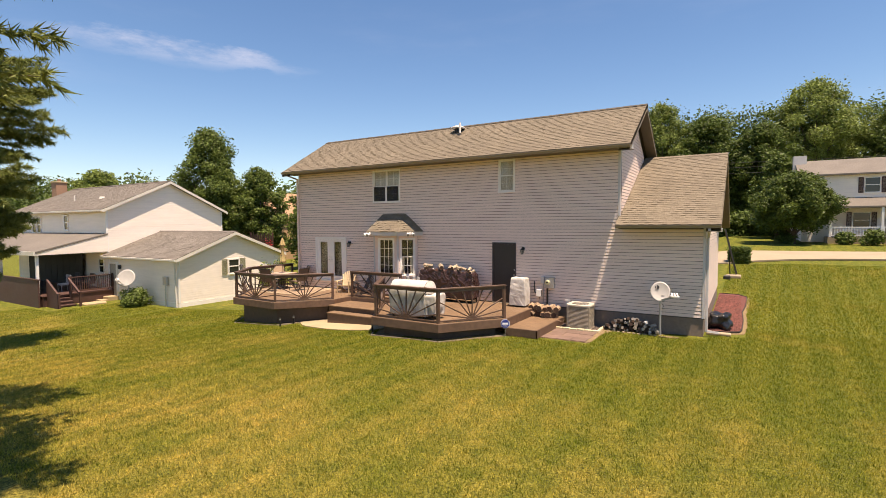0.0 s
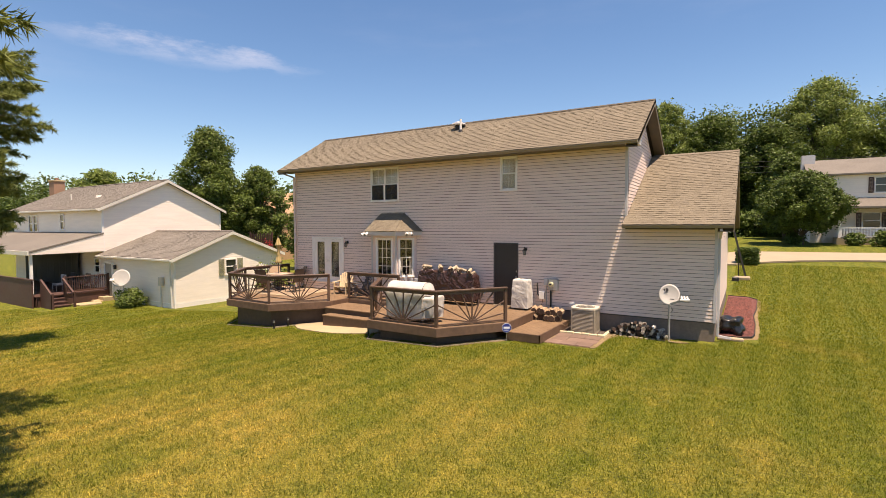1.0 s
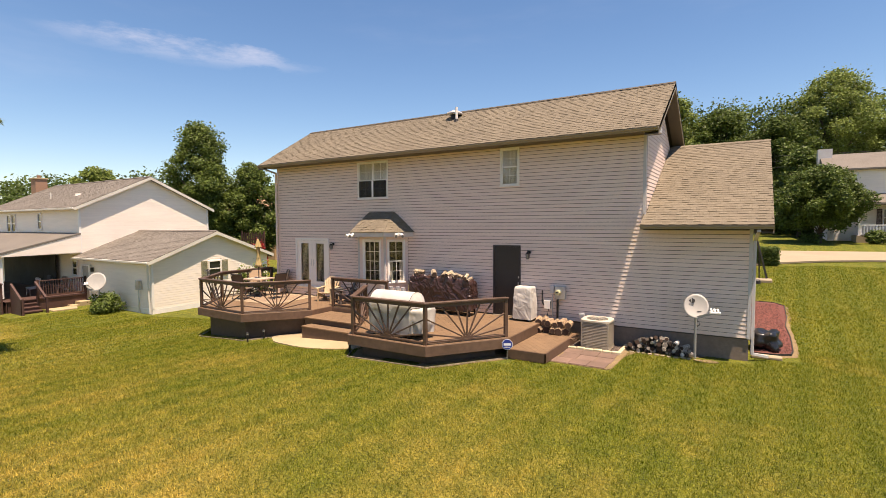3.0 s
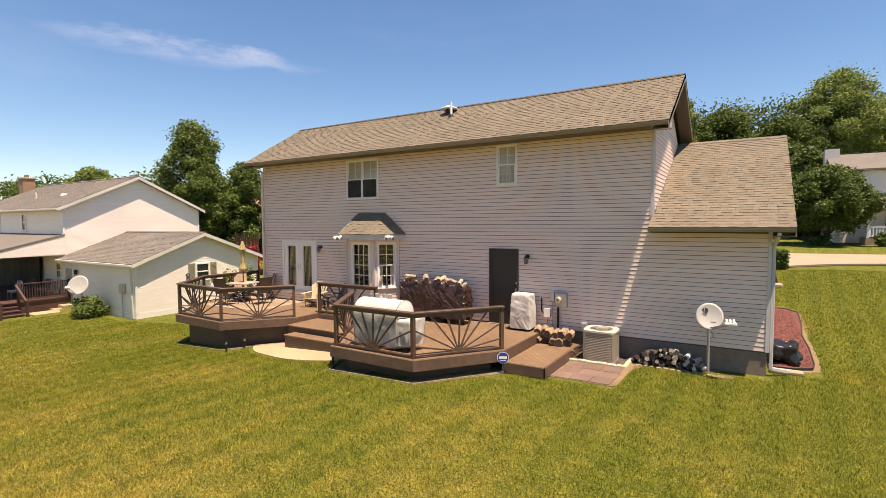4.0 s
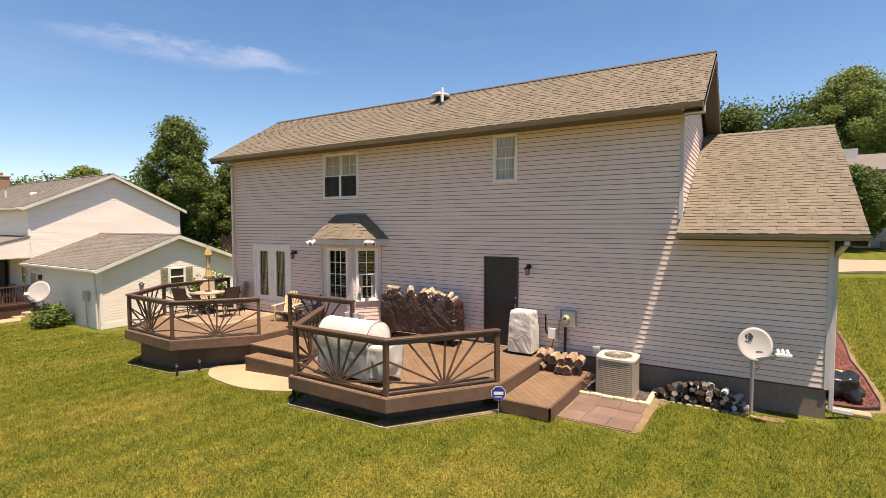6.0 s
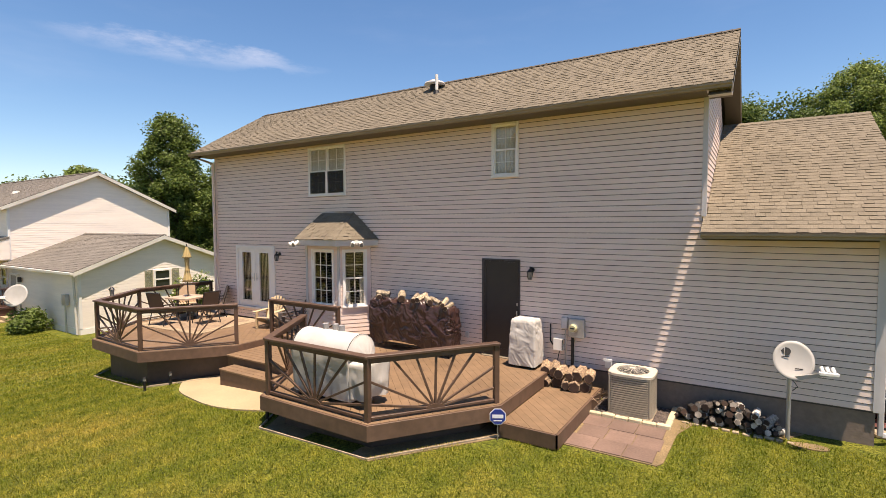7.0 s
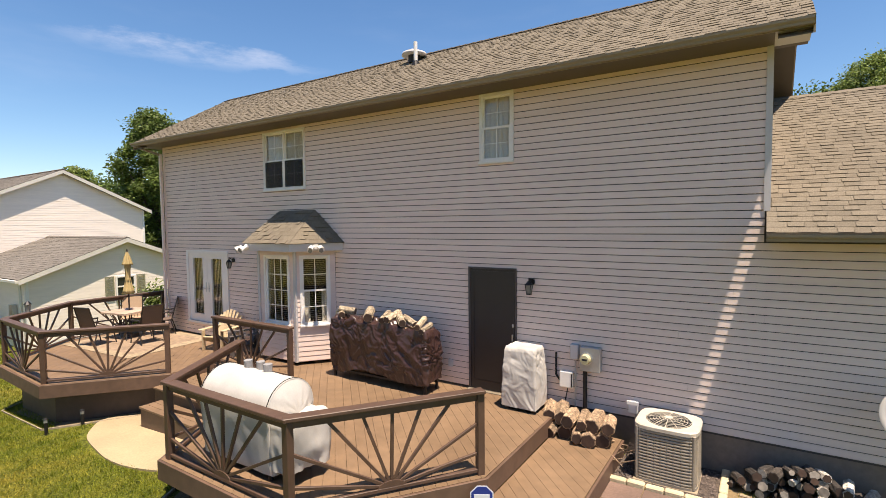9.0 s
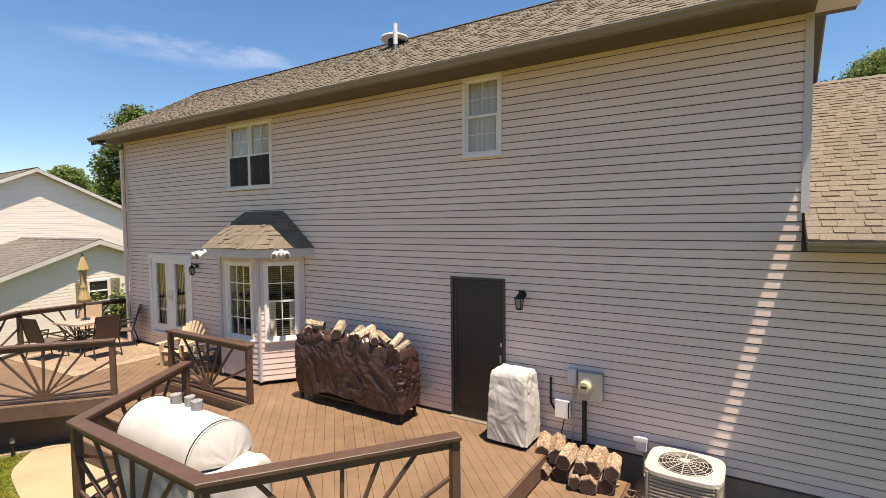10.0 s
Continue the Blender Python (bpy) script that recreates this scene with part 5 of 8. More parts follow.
# garage side door, lamp, meter box
bm = bmesh.new()
box(-34.08, 15.05, -1.0, -33.98, 15.2, 1.12, bm=bm)
box(-33.12, 15.05, -1.0, -33.02, 15.2, 1.12, bm=bm)
box(-33.98, 15.05, 1.03, -33.12, 15.2, 1.12, bm=bm)
sd = part("side_door", bm, WHITE, neigh)
part("door_leaf", box(-33.98, 15.10, -0.98, -33.12, 15.14, 1.03), material("grey_beige_door", (0.34, 0.31, 0.26), 0.5, coords="World"), sd)
bm = box(-32.75, 14.98, 0.72, -32.6, 15.12, 0.98, 0.02)
part("wall_lamp", bm, DOORDARK, neigh)
bm = box(-27.75, 14.98, 0.0, -27.4, 15.14, 0.5, 0.01)
rod((-27.6, 15.06, -1.3), (-27.6, 15.06, 0.0), 0.035, bm=bm)
part("meter_box", bm, METAL, neigh)
bm = beam((-26.55, 15.0, 1.5), (-26.5, 15.06, -1.2), 0.09, 0.07)
part("downspout", bm, CREAM, neigh)
# chimney of single bricks
chim = bmesh.new()
box(-50.0, 18.2, -1.4, -49.1, 19.0, 7.15, bm=chim)
ch = part("chimney", chim, BRICK, neigh)
part("chimney_cap", box(-50.06, 18.14, 7.15, -49.04, 19.06, 7.27, 0.02), CONCRETE, ch)
part("flue", rod((-49.55, 18.6, 7.27), (-49.55, 18.6, 7.5), 0.14, seg=12), BRICK, ch)
# vents on its roof
bm = rod((-42.0, 16.6, 5.2), (-42.0, 16.6, 5.75), 0.05)
part("vent_pipe", bm, CREAM, neigh)
part("roof_vent", rod((-38.5, 16.9, 5.40), (-38.5, 16.9, 5.56), 0.22, 0.16, 12), CREAM, neigh)

# porch roof with its side panel
bm = bmesh.new()
pts = [(15.25, 2.88), (15.25, 2.98), (11.3, 1.95), (11.3, 1.83)]
extrude(pts, "x", -52, -34.35, bm)
proof = part("porch_roof", bm, NSHINGLE, neigh)
part("porch_fascia", box(-52, 11.22, 1.72, -34.3, 11.3, 1.96), CREAM, proof)
part("porch_side", extrude([(15.24, 1.80), (15.24, 2.88), (11.32, 1.85), (11.32, 1.74)], "x", -34.45, -34.37), NWHITE, proof)
part("porch_soffit", box(-52, 11.32, 1.74, -34.46, 15.22, 1.78), CREAM, proof)
for x in (-34.6, -40.0):
    part("porch_post", box(x - 0.07, 11.4, -0.55, x + 0.07, 11.54, 1.74), WHITE, proof)

# near-black colour for the deep shade under the porch roof
SCREEN_AND_SHADE = material("dark_porch_shade", (0.03, 0.026, 0.022), 0.8, coords="World")
porch = thing("neighbour_porch", "red-brown wooden porch with baluster rails and steps", "porch")
PF = -0.62
for i in range(30):
    y = 11.3 + i * 0.135
    part("porch_board", box(-46, y, PF - 0.04, -33.6, y + 0.128, PF), REDWOOD, porch)
part("porch_skirt", box(-46, 11.32, -1.6, -33.62, 11.36, PF - 0.04), REDWOOD, porch)
part("porch_skirt", box(-33.70, 11.4, -1.6, -33.66, 15.1, PF - 0.04), REDWOOD, porch)
# added dark panels over the back wall, painting the porch's shade
for i in range(9):
    part("screen_panel", box(-46 + i * 0.95, 15.02, PF, -45.08 + i * 0.95, 15.08, 1.74), SCREEN_AND_SHADE, porch)
# baluster rail on the east side
part("rail", beam((-33.6, 12.75, 0.36), (-33.6, 15.12, 0.36), 0.13, 0.05), REDWOOD, porch)
part("rail", beam((-33.6, 12.75, -0.48), (-33.6, 15.12, -0.48), 0.05, 0.09), REDWOOD, porch)
for i in range(20):
    y = 12.85 + i * 0.118
    part("baluster", box(-33.62, y, -0.5, -33.58, y + 0.04, 0.34), REDWOOD, porch)
for y in (12.72, 15.08):
    part("post", box(-33.66, y - 0.06, -1.5, -33.54, y + 0.06, 0.44), REDWOOD, porch)
# closed boards on the near side
bm = bmesh.new()
box(-34.0, 11.1, -1.5, -33.55, 11.18, 0.34, bm=bm)
box(-46, 11.1, -1.5, -34.0, 11.18, 0.34, bm=bm)
part("side_panel", bm, REDWOOD, porch)
part("rail", beam((-46, 11.14, 0.37), (-33.5, 11.14, 0.37), 0.15, 0.05), REDWOOD, porch)
for y in (11.55, 12.62):
    bm = extrude([(-33.55, 0.36), (-32.1, -0.48), (-32.1, -1.5), (-33.55, -1.5)] if y < 12 else [(-33.55, 0.36), (-32.1, -0.48), (-32.1, -0.62), (-33.55, 0.2)], "y", y - 0.05, y + 0.05)
    part("stair_rail", bm, REDWOOD, porch)
    part("post", box(-32.2, y - 0.05, -1.6, -32.08, y + 0.05, -0.38), REDWOOD, porch)
for i in range(4):
    part("stair_tread", box(-33.55 + i * 0.34, 11.6, PF - 0.17 * (i + 1) - 0.045, -33.2 + i * 0.34, 12.57, PF - 0.17 * (i + 1)), REDWOOD, porch)
    part("stair_riser", box(-33.24 + i * 0.34, 11.6, -1.5, -33.22 + i * 0.34, 12.57, PF - 0.17 * (i + 1) - 0.045), REDWOOD, porch)
steps = thing("concrete_steps", "two pale concrete steps below the garage side door", "steps")
part("step", box(-33.9, 14.5, -1.6, -33.0, 15.1, -1.0, 0.01), CONCRETE, steps)
part("step", box(-33.9, 14.1, -1.6, -33.0, 14.5, -1.17, 0.01), CONCRETE, steps)
tagged(link("patio_pad", prism([(-33.3, 12.9), (-32.2, 12.9), (-32.1, 14.0), (-33.2, 14.4)], -1.4, -1.2), CONCRETE), "pale concrete pad beside the porch", "slab")
for x, y, c in ((-35.6, 13.2, (0.45, 0.42, 0.4)), (-36.8, 14.2, (0.05, 0.05, 0.055)), (-35.2, 14.4, (0.2, 0.14, 0.1))):
    s = thing("porch_chair", "chair in the porch's shade", "chair")
    mm = material("porch_chair_cloth", c, 0.8)
    part("seat", box(x - 0.28, y - 0.28, PF + 0.36, x + 0.28, y + 0.28, PF + 0.48, 0.03), mm, s)
    part("backrest", box(x - 0.28, y + 0.2, PF + 0.48, x + 0.28, y + 0.3, PF + 1.0, 0.03), mm, s)
    for dx in (-0.25, 0.25):
        for dy in (-0.25, 0.25):
            part("leg", rod((x + dx, y + dy, PF), (x + dx, y + dy, PF + 0.38), 0.02, seg=6), mm, s)


def shrub(label, at, r, h, count, leaf, mat, seed, name="shrub"):
    s = thing(name, label, "shrub")
    rng = random.Random(seed)
    z = ground_z(*at)
    cs = []
    for i in range(14):
        a = rng.uniform(0, math.tau)
        k = rng.uniform(0, 0.65)
        cs.append((at[0] + math.cos(a) * r * k, at[1] + math.sin(a) * r * k, z + h * rng.uniform(0.25, 0.72), r * 0.45, r * 0.45, h * 0.3))
    bm = bmesh.new()
    for c in cs[:7]:
        rod((at[0], at[1], z - 0.05), c[:3], 0.02, 0.008, 5, bm)
    part("stems", bm, BARK, s)
    leaves("foliage", s, cs, count, leaf, mat, seed)
    return s


shrub("round green leafy shrub beside the white garage", (-29.3, 14.3), 0.95, 1.1, 3500, 0.08, LEAF, 31)
shrub("yellow-green shrub behind the deck", (-19.6, 16.6), 0.55, 2.6, 1500, 0.07, LEAFLIGHT, 32)
shrub("yellow-green shrub behind the deck", (-20.3, 16.2), 0.5, 2.3, 1300, 0.07, LEAFLIGHT, 33)


def sat_dish(label, base, z_dish, turn, d=0.62, wide=1.0, feed=0.0):
    """A satellite dish on a pole: reflector, bracket, arm and feed horn. The dish looks along local -y, upwards."""
    t = thing("satellite_dish", label, "satellite dish", "satellite dishes", at=(base[0], base[1], 0), turn=turn)
    z0 = ground_z(*base)
    part("pole", rod((0, 0, z0 - 0.2), (0, 0, z_dish), 0.032, seg=12), GALV, t)
    bm = bmesh.new()
    rings, seg = 6, 36
    shells = []
    for back in (0.0, 0.014):
        grid = [[bm.verts.new((0, -0.06 + back, 0))]]
        for i in range(1, rings + 1):
            r = d / 2 * i / rings
            grid.append([bm.verts.new((math.cos(math.tau * j / seg) * r * wide, -0.06 + back - 0.05 * (i / rings) ** 2, math.sin(math.tau * j / seg) * r * 1.04)) for j in range(seg)])
        for j in range(seg):
            k = (j + 1) % seg
            bm.faces.new((grid[0][0], grid[1][j], grid[1][k]))
            for i in range(1, rings):
                bm.faces.new((grid[i][j], grid[i + 1][j], grid[i + 1][k], grid[i][k]))
        shells.append(grid)
    for j in range(seg):
        k = (j + 1) % seg
        bm.faces.new((shells[0][-1][j], shells[1][-1][j], shells[1][-1][k], shells[0][-1][k]))
    tilt = Matrix.Translation((0, -0.20, z_dish + 0.16)) @ Matrix.Rotation(radians(-23), 4, "X")
    bmesh.ops.transform(bm, matrix=tilt, verts=bm.verts[:])
    refl = part("reflector", bm, DISHGREY, t, smooth=True)
    part("bracket", box(-0.06, -0.25, z_dish - 0.03, 0.06, 0.045, z_dish + 0.10, 0.01), GALV, t)
    p = tilt @ Vector((0.0, -0.05, -d * 0.45))
    q = Vector((feed, -0.55, z_dish + 0.10))
    arm = part("arm", beam(p, q, 0.05, 0.055), DISHGREY, t)
    bm = box(q.x - 0.12, q.y - 0.05, q.z - 0.02, q.x + 0.12, q.y + 0.02, q.z + 0.03, 0.008)
    for dx in (-0.07, 0.0, 0.07):
        rod((q.x + dx, q.y - 0.01, q.z + 0.03), (q.x + dx - 0.02, q.y + 0.04, q.z + 0.09), 0.022, 0.028, 10, bm)
    part("feed_horn", bm, WHITE, arm)
    return t, tilt


GALV = material("galvanised_steel", (0.42, 0.41, 0.40), 0.5, 0.6, grain=12, amount=0.1, bump=0.02)
DISHGREY = material("grey_dish_paint", (0.38, 0.36, 0.33), 0.55, grain=6, amount=0.05)
sat_dish("grey satellite dish on a pole beside the white garage", (-29.9, 14.2), 0.22, 38, 1.0, 1.0, -0.35)

# ---- the street side: drive, far house, hedges ----
def draped(name, pts_near, pts_far, lift, mat, label, category, rows=8):
    bm = bmesh.new()
    cols = []
    for a, b in zip(pts_near, pts_far):
        cols.append([bm.verts.new((a[0] + (b[0] - a[0]) * i / rows, a[1] + (b[1] - a[1]) * i / rows, ground_z(a[0] + (b[0] - a[0]) * i / rows, a[1] + (b[1] - a[1]) * i / rows) + lift)) for i in range(rows + 1)])
    for p, q in zip(cols, cols[1:]):
        for i in range(rows):
            bm.faces.new((p[i], q[i], q[i + 1], p[i + 1]))
    ob = link(name, bm, mat)
    mod = ob.modifiers.new("thick", "SOLIDIFY")
    mod.thickness, mod.offset = 0.1, -1
    return tagged(ob, label, category, kind="structure")


near = [(-12, 34.0), (-4, 35.0), (0.2, 36.0), (1.7, 37.2), (3.6, 38.3), (5.8, 39.0), (8.6, 39.5), (20, 41), (40, 44)]
far = [(-12, 43), (-4, 43.4), (0.4, 43.8), (3.2, 44.2), (5.0, 44.4), (6.8, 44.6), (9.6, 45.2), (21, 47), (41, 50)]
draped("driveway", near, far, 0.03, PALECONC, "pale concrete drive across the lawn", "driveway")

WALLWHITE = NWHITE
fh = thing("far_house", "white two-storey house with a long porch across the street", "house")
FB = ground_z(8, 57) - 0.2
part("wall", box(5.8, 57.5, FB, 24, 66, FB + 6.5), NWHITE, fh)
lap_face(lambda u, o, z: (u, 57.48 - o, z), [(z, 5.8, 24.0) for z in np.arange(FB + 0.3, FB + 6.4, 0.16)], fh, NWHITE, 0.16)
bm = bmesh.new()
extrude([(57.0, FB + 6.42), (57.0, FB + 6.55), (61.7, FB + 8.3), (66.5, FB + 6.55), (66.5, FB + 6.42)], "x", 5.4, 24.4, bm)
part("roof", bm, NSHINGLE, fh)
part("chimney", box(5.2, 60.6, FB, 6.3, 61.7, FB + 8.75), PALE, fh)
extr = extrude([(55.2, FB + 3.35), (55.2, FB + 3.5), (57.5, FB + 4.35), (57.5, FB + 3.35)], "x", 7.5, 24)
part("porch_roof", extr, NSHINGLE, fh)
part("porch_floor", box(7.5, 55.2, FB, 24, 57.5, FB + 0.75), PALECONC, fh)
for x in (7.7, 11.3, 14.9, 18.5):
    part("porch_post", box(x - 0.09, 55.25, FB + 0.7, x + 0.09, 55.43, FB + 3.36), WHITE, fh)
part("porch_rail", box(7.7, 55.3, FB + 1.58, 24, 55.38, FB + 1.68), WHITE, fh)
part("porch_rail", box(7.7, 55.3, FB + 0.85, 24, 55.38, FB + 0.92), WHITE, fh)
for i in range(70):
    part("baluster", box(7.8 + i * 0.2, 55.31, FB + 0.9, 7.88 + i * 0.2, 55.37, FB + 1.6), WHITE, fh)
MAROON = material("dark_maroon_shutter", (0.06, 0.025, 0.025), 0.6)
for x in (10.9, 14.8):
    plain_window(fh, (x, 57.45, FB + 4.75), 0, 1.15, 1.4, shutters=MAROON)
plain_window(fh, (10.2, 57.45, FB + 1.5), 0, 1.3, 1.5, shutters=MAROON)
part("front_door", box(11.9, 57.42, FB + 0.8, 12.9, 57.5, FB + 2.9), MAROON, fh)
shrub("clipped round shrub before a porch", (8.6, 54.0), 0.9, 1.2, 1800, 0.12, LEAFDARK, 41)
shrub("clipped round shrub before a porch", (10.4, 53.6), 1.2, 1.5, 2200, 0.12, LEAFDARK, 42)
shrub("clipped round shrub before a porch", (12.6, 53.8), 1.2, 1.4, 2200, 0.12, LEAFDARK, 43)
hedge = thing("hedge", "square clipped dark green hedge at the drive's edge", "hedge")
hz = ground_z(0.8, 36.6)
hr = np.random.default_rng(44)
stems = bmesh.new()
for i in range(6):
    rod((0.45 + 0.14 * i, 36.6, hz - 0.05), (0.35 + 0.18 * i, 36.5 + 0.05 * i, hz + 0.8), 0.02, 0.01, 5, stems)
part("stems", stems, BARK, hedge)
leaves("foliage", hedge, [(0.3 + 0.125 * i, 36.3 + 0.3 * j, hz + 0.18 + 0.25 * k, 0.18, 0.2, 0.18) for i in range(9) for j in range(3) for k in range(4)], 5200, 0.07, LEAFDARK, 44)
hoop = thing("basketball_hoop", "portable basketball hoop with dark leaning pole on a pale base", "basketball hoop")
bz = ground_z(0.6, 31.2)
part("base", box(0.2, 30.7, bz - 0.06, 0.95, 31.5, bz + 0.13, 0.04), PALECONC, hoop)
part("pole", beam((0.72, 31.3, bz + 0.15), (0.12, 31.0, bz + 2.7), 0.075, 0.075), DOORDARK, hoop)
part("brace", beam((0.40, 31.3, bz + 0.15), (0.36, 31.1, bz + 1.5), 0.05, 0.05), DOORDARK, hoop)
part("backboard", box(-1.3, 30.6, bz + 2.55, 0.0, 30.66, bz + 3.4, 0.01), WHITE, hoop)
part("rim", box(-0.85, 30.2, bz + 2.72, -0.4, 30.6, bz + 2.75, 0.005), DOORDARK, hoop)
part("sandbag", box(0.10, 30.3, bz - 0.12, 0.45, 30.58, bz + 0.16, 0.05), DOORDARK, hoop, "black sack weighing the base")
shrub("low shrub under the far maple", (4.4, 54.5), 1.0, 0.9, 1500, 0.12, LEAFDARK, 45)


# ---- houses, woods and hills behind the neighbour ----
TANBRICK = material("tan_brick", (0.42, 0.26, 0.14), 0.9, grain=25, amount=0.2, coords="World")
bh = thing("brick_house", "tan brick gabled house seen between trees", "house")
part("wall", box(-64, 44, -1.4, -52, 54, 4.4), TANBRICK, bh)
part("roof", extrude([(-64.4, 4.3), (-51.6, 4.3), (-51.6, 4.5), (-58, 8.2), (-64.4, 4.5)], "y", 43.7, 54.3), material("orange_brown_roof", (0.36, 0.22, 0.12), 0.9, grain=20, amount=0.2, coords="World"), bh)
plain_window(bh, (-56, 44, 1.5), 0, 1.2, 1.4)


def woods(label, spots, count, leaf, mat, seed):
    w = thing("far_woods", label, "woods", kind="stuff")
    leaves("foliage", w, spots, count, leaf, mat, seed, shell=0.7)
    return w


rng = random.Random(77)
spots = []
for i in range(110):
    x = -650 + i * 4.4 + rng.uniform(-3, 3)
    d = rng.uniform(0, 60)
    h = 22 + 18 * smooth01((-335 - x) / 60) + 3 * math.sin(i * 0.21 + 0.6) + rng.uniform(-2, 3)
    for k in range(3):
        spots.append((x, 165 + d, h * (0.2 + 0.35 * k) - 2, 9, 9, 7))
woods("wooded hillside far beyond the houses", spots, 34000, 1.3, LEAFDARK, 51)
spots = []
for i in range(46):
    x = -38 + i * 2.2
    for k in range(5):
        spots.append((x + rng.uniform(-1, 1), 100 + rng.uniform(-4, 6), 2 + 4.4 * k + rng.uniform(-1, 1), 3.6, 3.2, 3.2))
woods("dense dark woodland edge behind the street", spots, 150000, 0.27, LEAFDARK, 52)
spots = []
for i in range(34):
    for k in range(2):
        spots.append((-16 + i * 0.95 + rng.uniform(-0.4, 0.4), 68 + rng.uniform(-1.5, 2), 2.2 + 1.5 * k, 1.3, 1.2, 1.1))
woods("dark undergrowth along the woodland foot", spots, 26000, 0.22, LEAFDARK, 53)
hill = bmesh.new()
hv = []
n_h = 40
for i in range(n_h + 1):
    x = -700 + i * 18
    h = 17 + 18 * smooth01((-335 - x) / 60)
    hv.append((hill.verts.new((x, 170, -3)), hill.verts.new((x, 215, h)), hill.verts.new((x, 300, h * 0.6))))
for a, b in zip(hv, hv[1:]):
    hill.faces.new((a[0], b[0], b[1], a[1]))
    hill.faces.new((a[1], b[1], b[2], a[2]))
tagged(link("hillside", hill, material("hill_undergrowth", (0.03, 0.05, 0.015), 0.95, grain=0.5, coords="World"), smooth=True), "dark green wooded hill on the horizon", "hill", kind="structure")
# trees behind the viewer, which the windows mirror
broadleaf("green tree at the lawn's back edge", (-14, -24), 12, 9, 7000, 0.3, LEAF, 61)
broadleaf("green tree at the lawn's back edge", (-2, -28), 13, 9, 7000, 0.3, LEAF, 62)
broadleaf("green tree at the lawn's back edge", (8, -25), 10, 8, 6000, 0.3, LEAF, 63)


# ---- paving and beds ----
def blob(cx, cy, rx, ry, k, seed, wob=0.06, power=1.0):
    rng = random.Random(seed)
    ph = [rng.uniform(0, 6.28) for _ in range(4)]
    out = []
    for i in range(k):
        a = math.tau * i / k
        w = 1 + wob * (math.sin(2 * a + ph[0]) + 0.6 * math.sin(3 * a + ph[1]) + 0.3 * math.sin(7 * a + ph[2]))
        out.append((cx + math.cos(a) * rx * w, cy + math.sin(a) * ry * w))
    return out


tagged(on_ground("patio_slab", blob(-11.4, 12.3, 2.1, 0.82, 48, 5), CONCRETE, 0.03), "rounded tan concrete patio pad before the deck steps", "patio", kind="structure")
SOIL = material("dry_soil_edge", (0.20, 0.14, 0.07), 0.95, grain=40, amount=0.35, blotch=3, blotch_amount=0.25, bump=0.6, coords="World")
tagged(on_ground("soil", [(-8.98, 11.12), (-6.52, 11.04), (-5.16, 12.86), (-5.3, 13.2), (-9.0, 13.0), (-10.0, 13.0)], SOIL), "bare dry soil under the deck's edge", "soil", kind="structure")
tagged(on_ground("soil", [(-12.7, 13.1), (-13.95, 11.75), (-16.2, 11.7), (-17.6, 13.4), (-17.5, 15.5), (-12.6, 15.5)], SOIL), "bare dry soil under the deck's edge", "soil", kind="structure")
PAVER = material("red_brown_paver", (0.175, 0.112, 0.085), 0.9, grain=30, amount=0.15, blotch=2, blotch_amount=0.2, bump=0.3, random=0.14, coords="World")
walkway = thing("paver_walk", "worn red-brown square pavers beside the wooden step", "paving", kind="structure")
rng = random.Random(9)
for i in range(3):
    for j in range(3):
        x0, y0 = -4.20 + i * 0.445 + (0.05 if j == 1 else 0), 13.18 + j * 0.475
        part("paver", box(x0, y0, -0.05, min(x0 + 0.435, -2.84), y0 + 0.465, 0.028 + rng.uniform(-0.006, 0.006), 0.006), PAVER, walkway)
part("joint_sand", prism([(-4.22, 13.15), (-2.80, 13.15), (-2.80, 14.62), (-4.22, 14.62)], -0.06, 0.014), SOIL, walkway)
tagged(on_ground("soil", [(-2.83, 13.12), (-2.74, 13.3), (-2.70, 14.5), (-2.5, 15.15), (-2.86, 15.15)], SOIL), "dry bare soil strip beside the pavers", "soil", kind="structure")
tagged(on_ground("soil", [(-2.86, 15.152), (-1.2, 15.2), (-0.9, 15.62), (-2.86, 15.62)], SOIL), "dry bare soil strip along the wall", "soil", kind="structure")
GRAVEL = material("dark_gravel", (0.10, 0.075, 0.06), 0.95, grain=55, amount=0.6, blotch=4, bump=1.0, coords="World")
bed = thing("gravel_bed", "dark gravel bed round the air conditioner", "gravel bed", kind="structure")
part("gravel", prism([(-4.2, 14.70), (-2.92, 14.70), (-2.92, 15.64), (-4.2, 15.64)], -0.1, 0.03), GRAVEL, bed)


def pebbles(parent, x0, x1, y0, y1, z, count, size, mat, seed):
    r = np.random.default_rng(seed)
    verts, faces = [], []
    for i in range(count):
        c = Vector((r.uniform(x0, x1), r.uniform(y0, y1), z))
        k = len(verts)
        s = size * r.uniform(0.5, 1.4)
        for d in ((1, 0, 0), (0, 1, 0), (-1, 0, 0), (0, -1, 0), (0, 0, 0.8), (0, 0, -0.8)):
            verts.append(tuple(c + Vector(d) * s * r.uniform(0.7, 1.3)))
        faces += [(k, k + 1, k + 4), (k + 1, k + 2, k + 4), (k + 2, k + 3, k + 4), (k + 3, k, k + 4), (k + 1, k, k + 5), (k + 2, k + 1, k + 5), (k + 3, k + 2, k + 5), (k, k + 3, k + 5)]
    me = bpy.data.meshes.new("pebbles")
    me.from_pydata(verts, [], faces)
    me.materials.append(mat)
    ob = new("pebbles", me)
    ob.parent = parent
    ob["kind"] = "stuff"


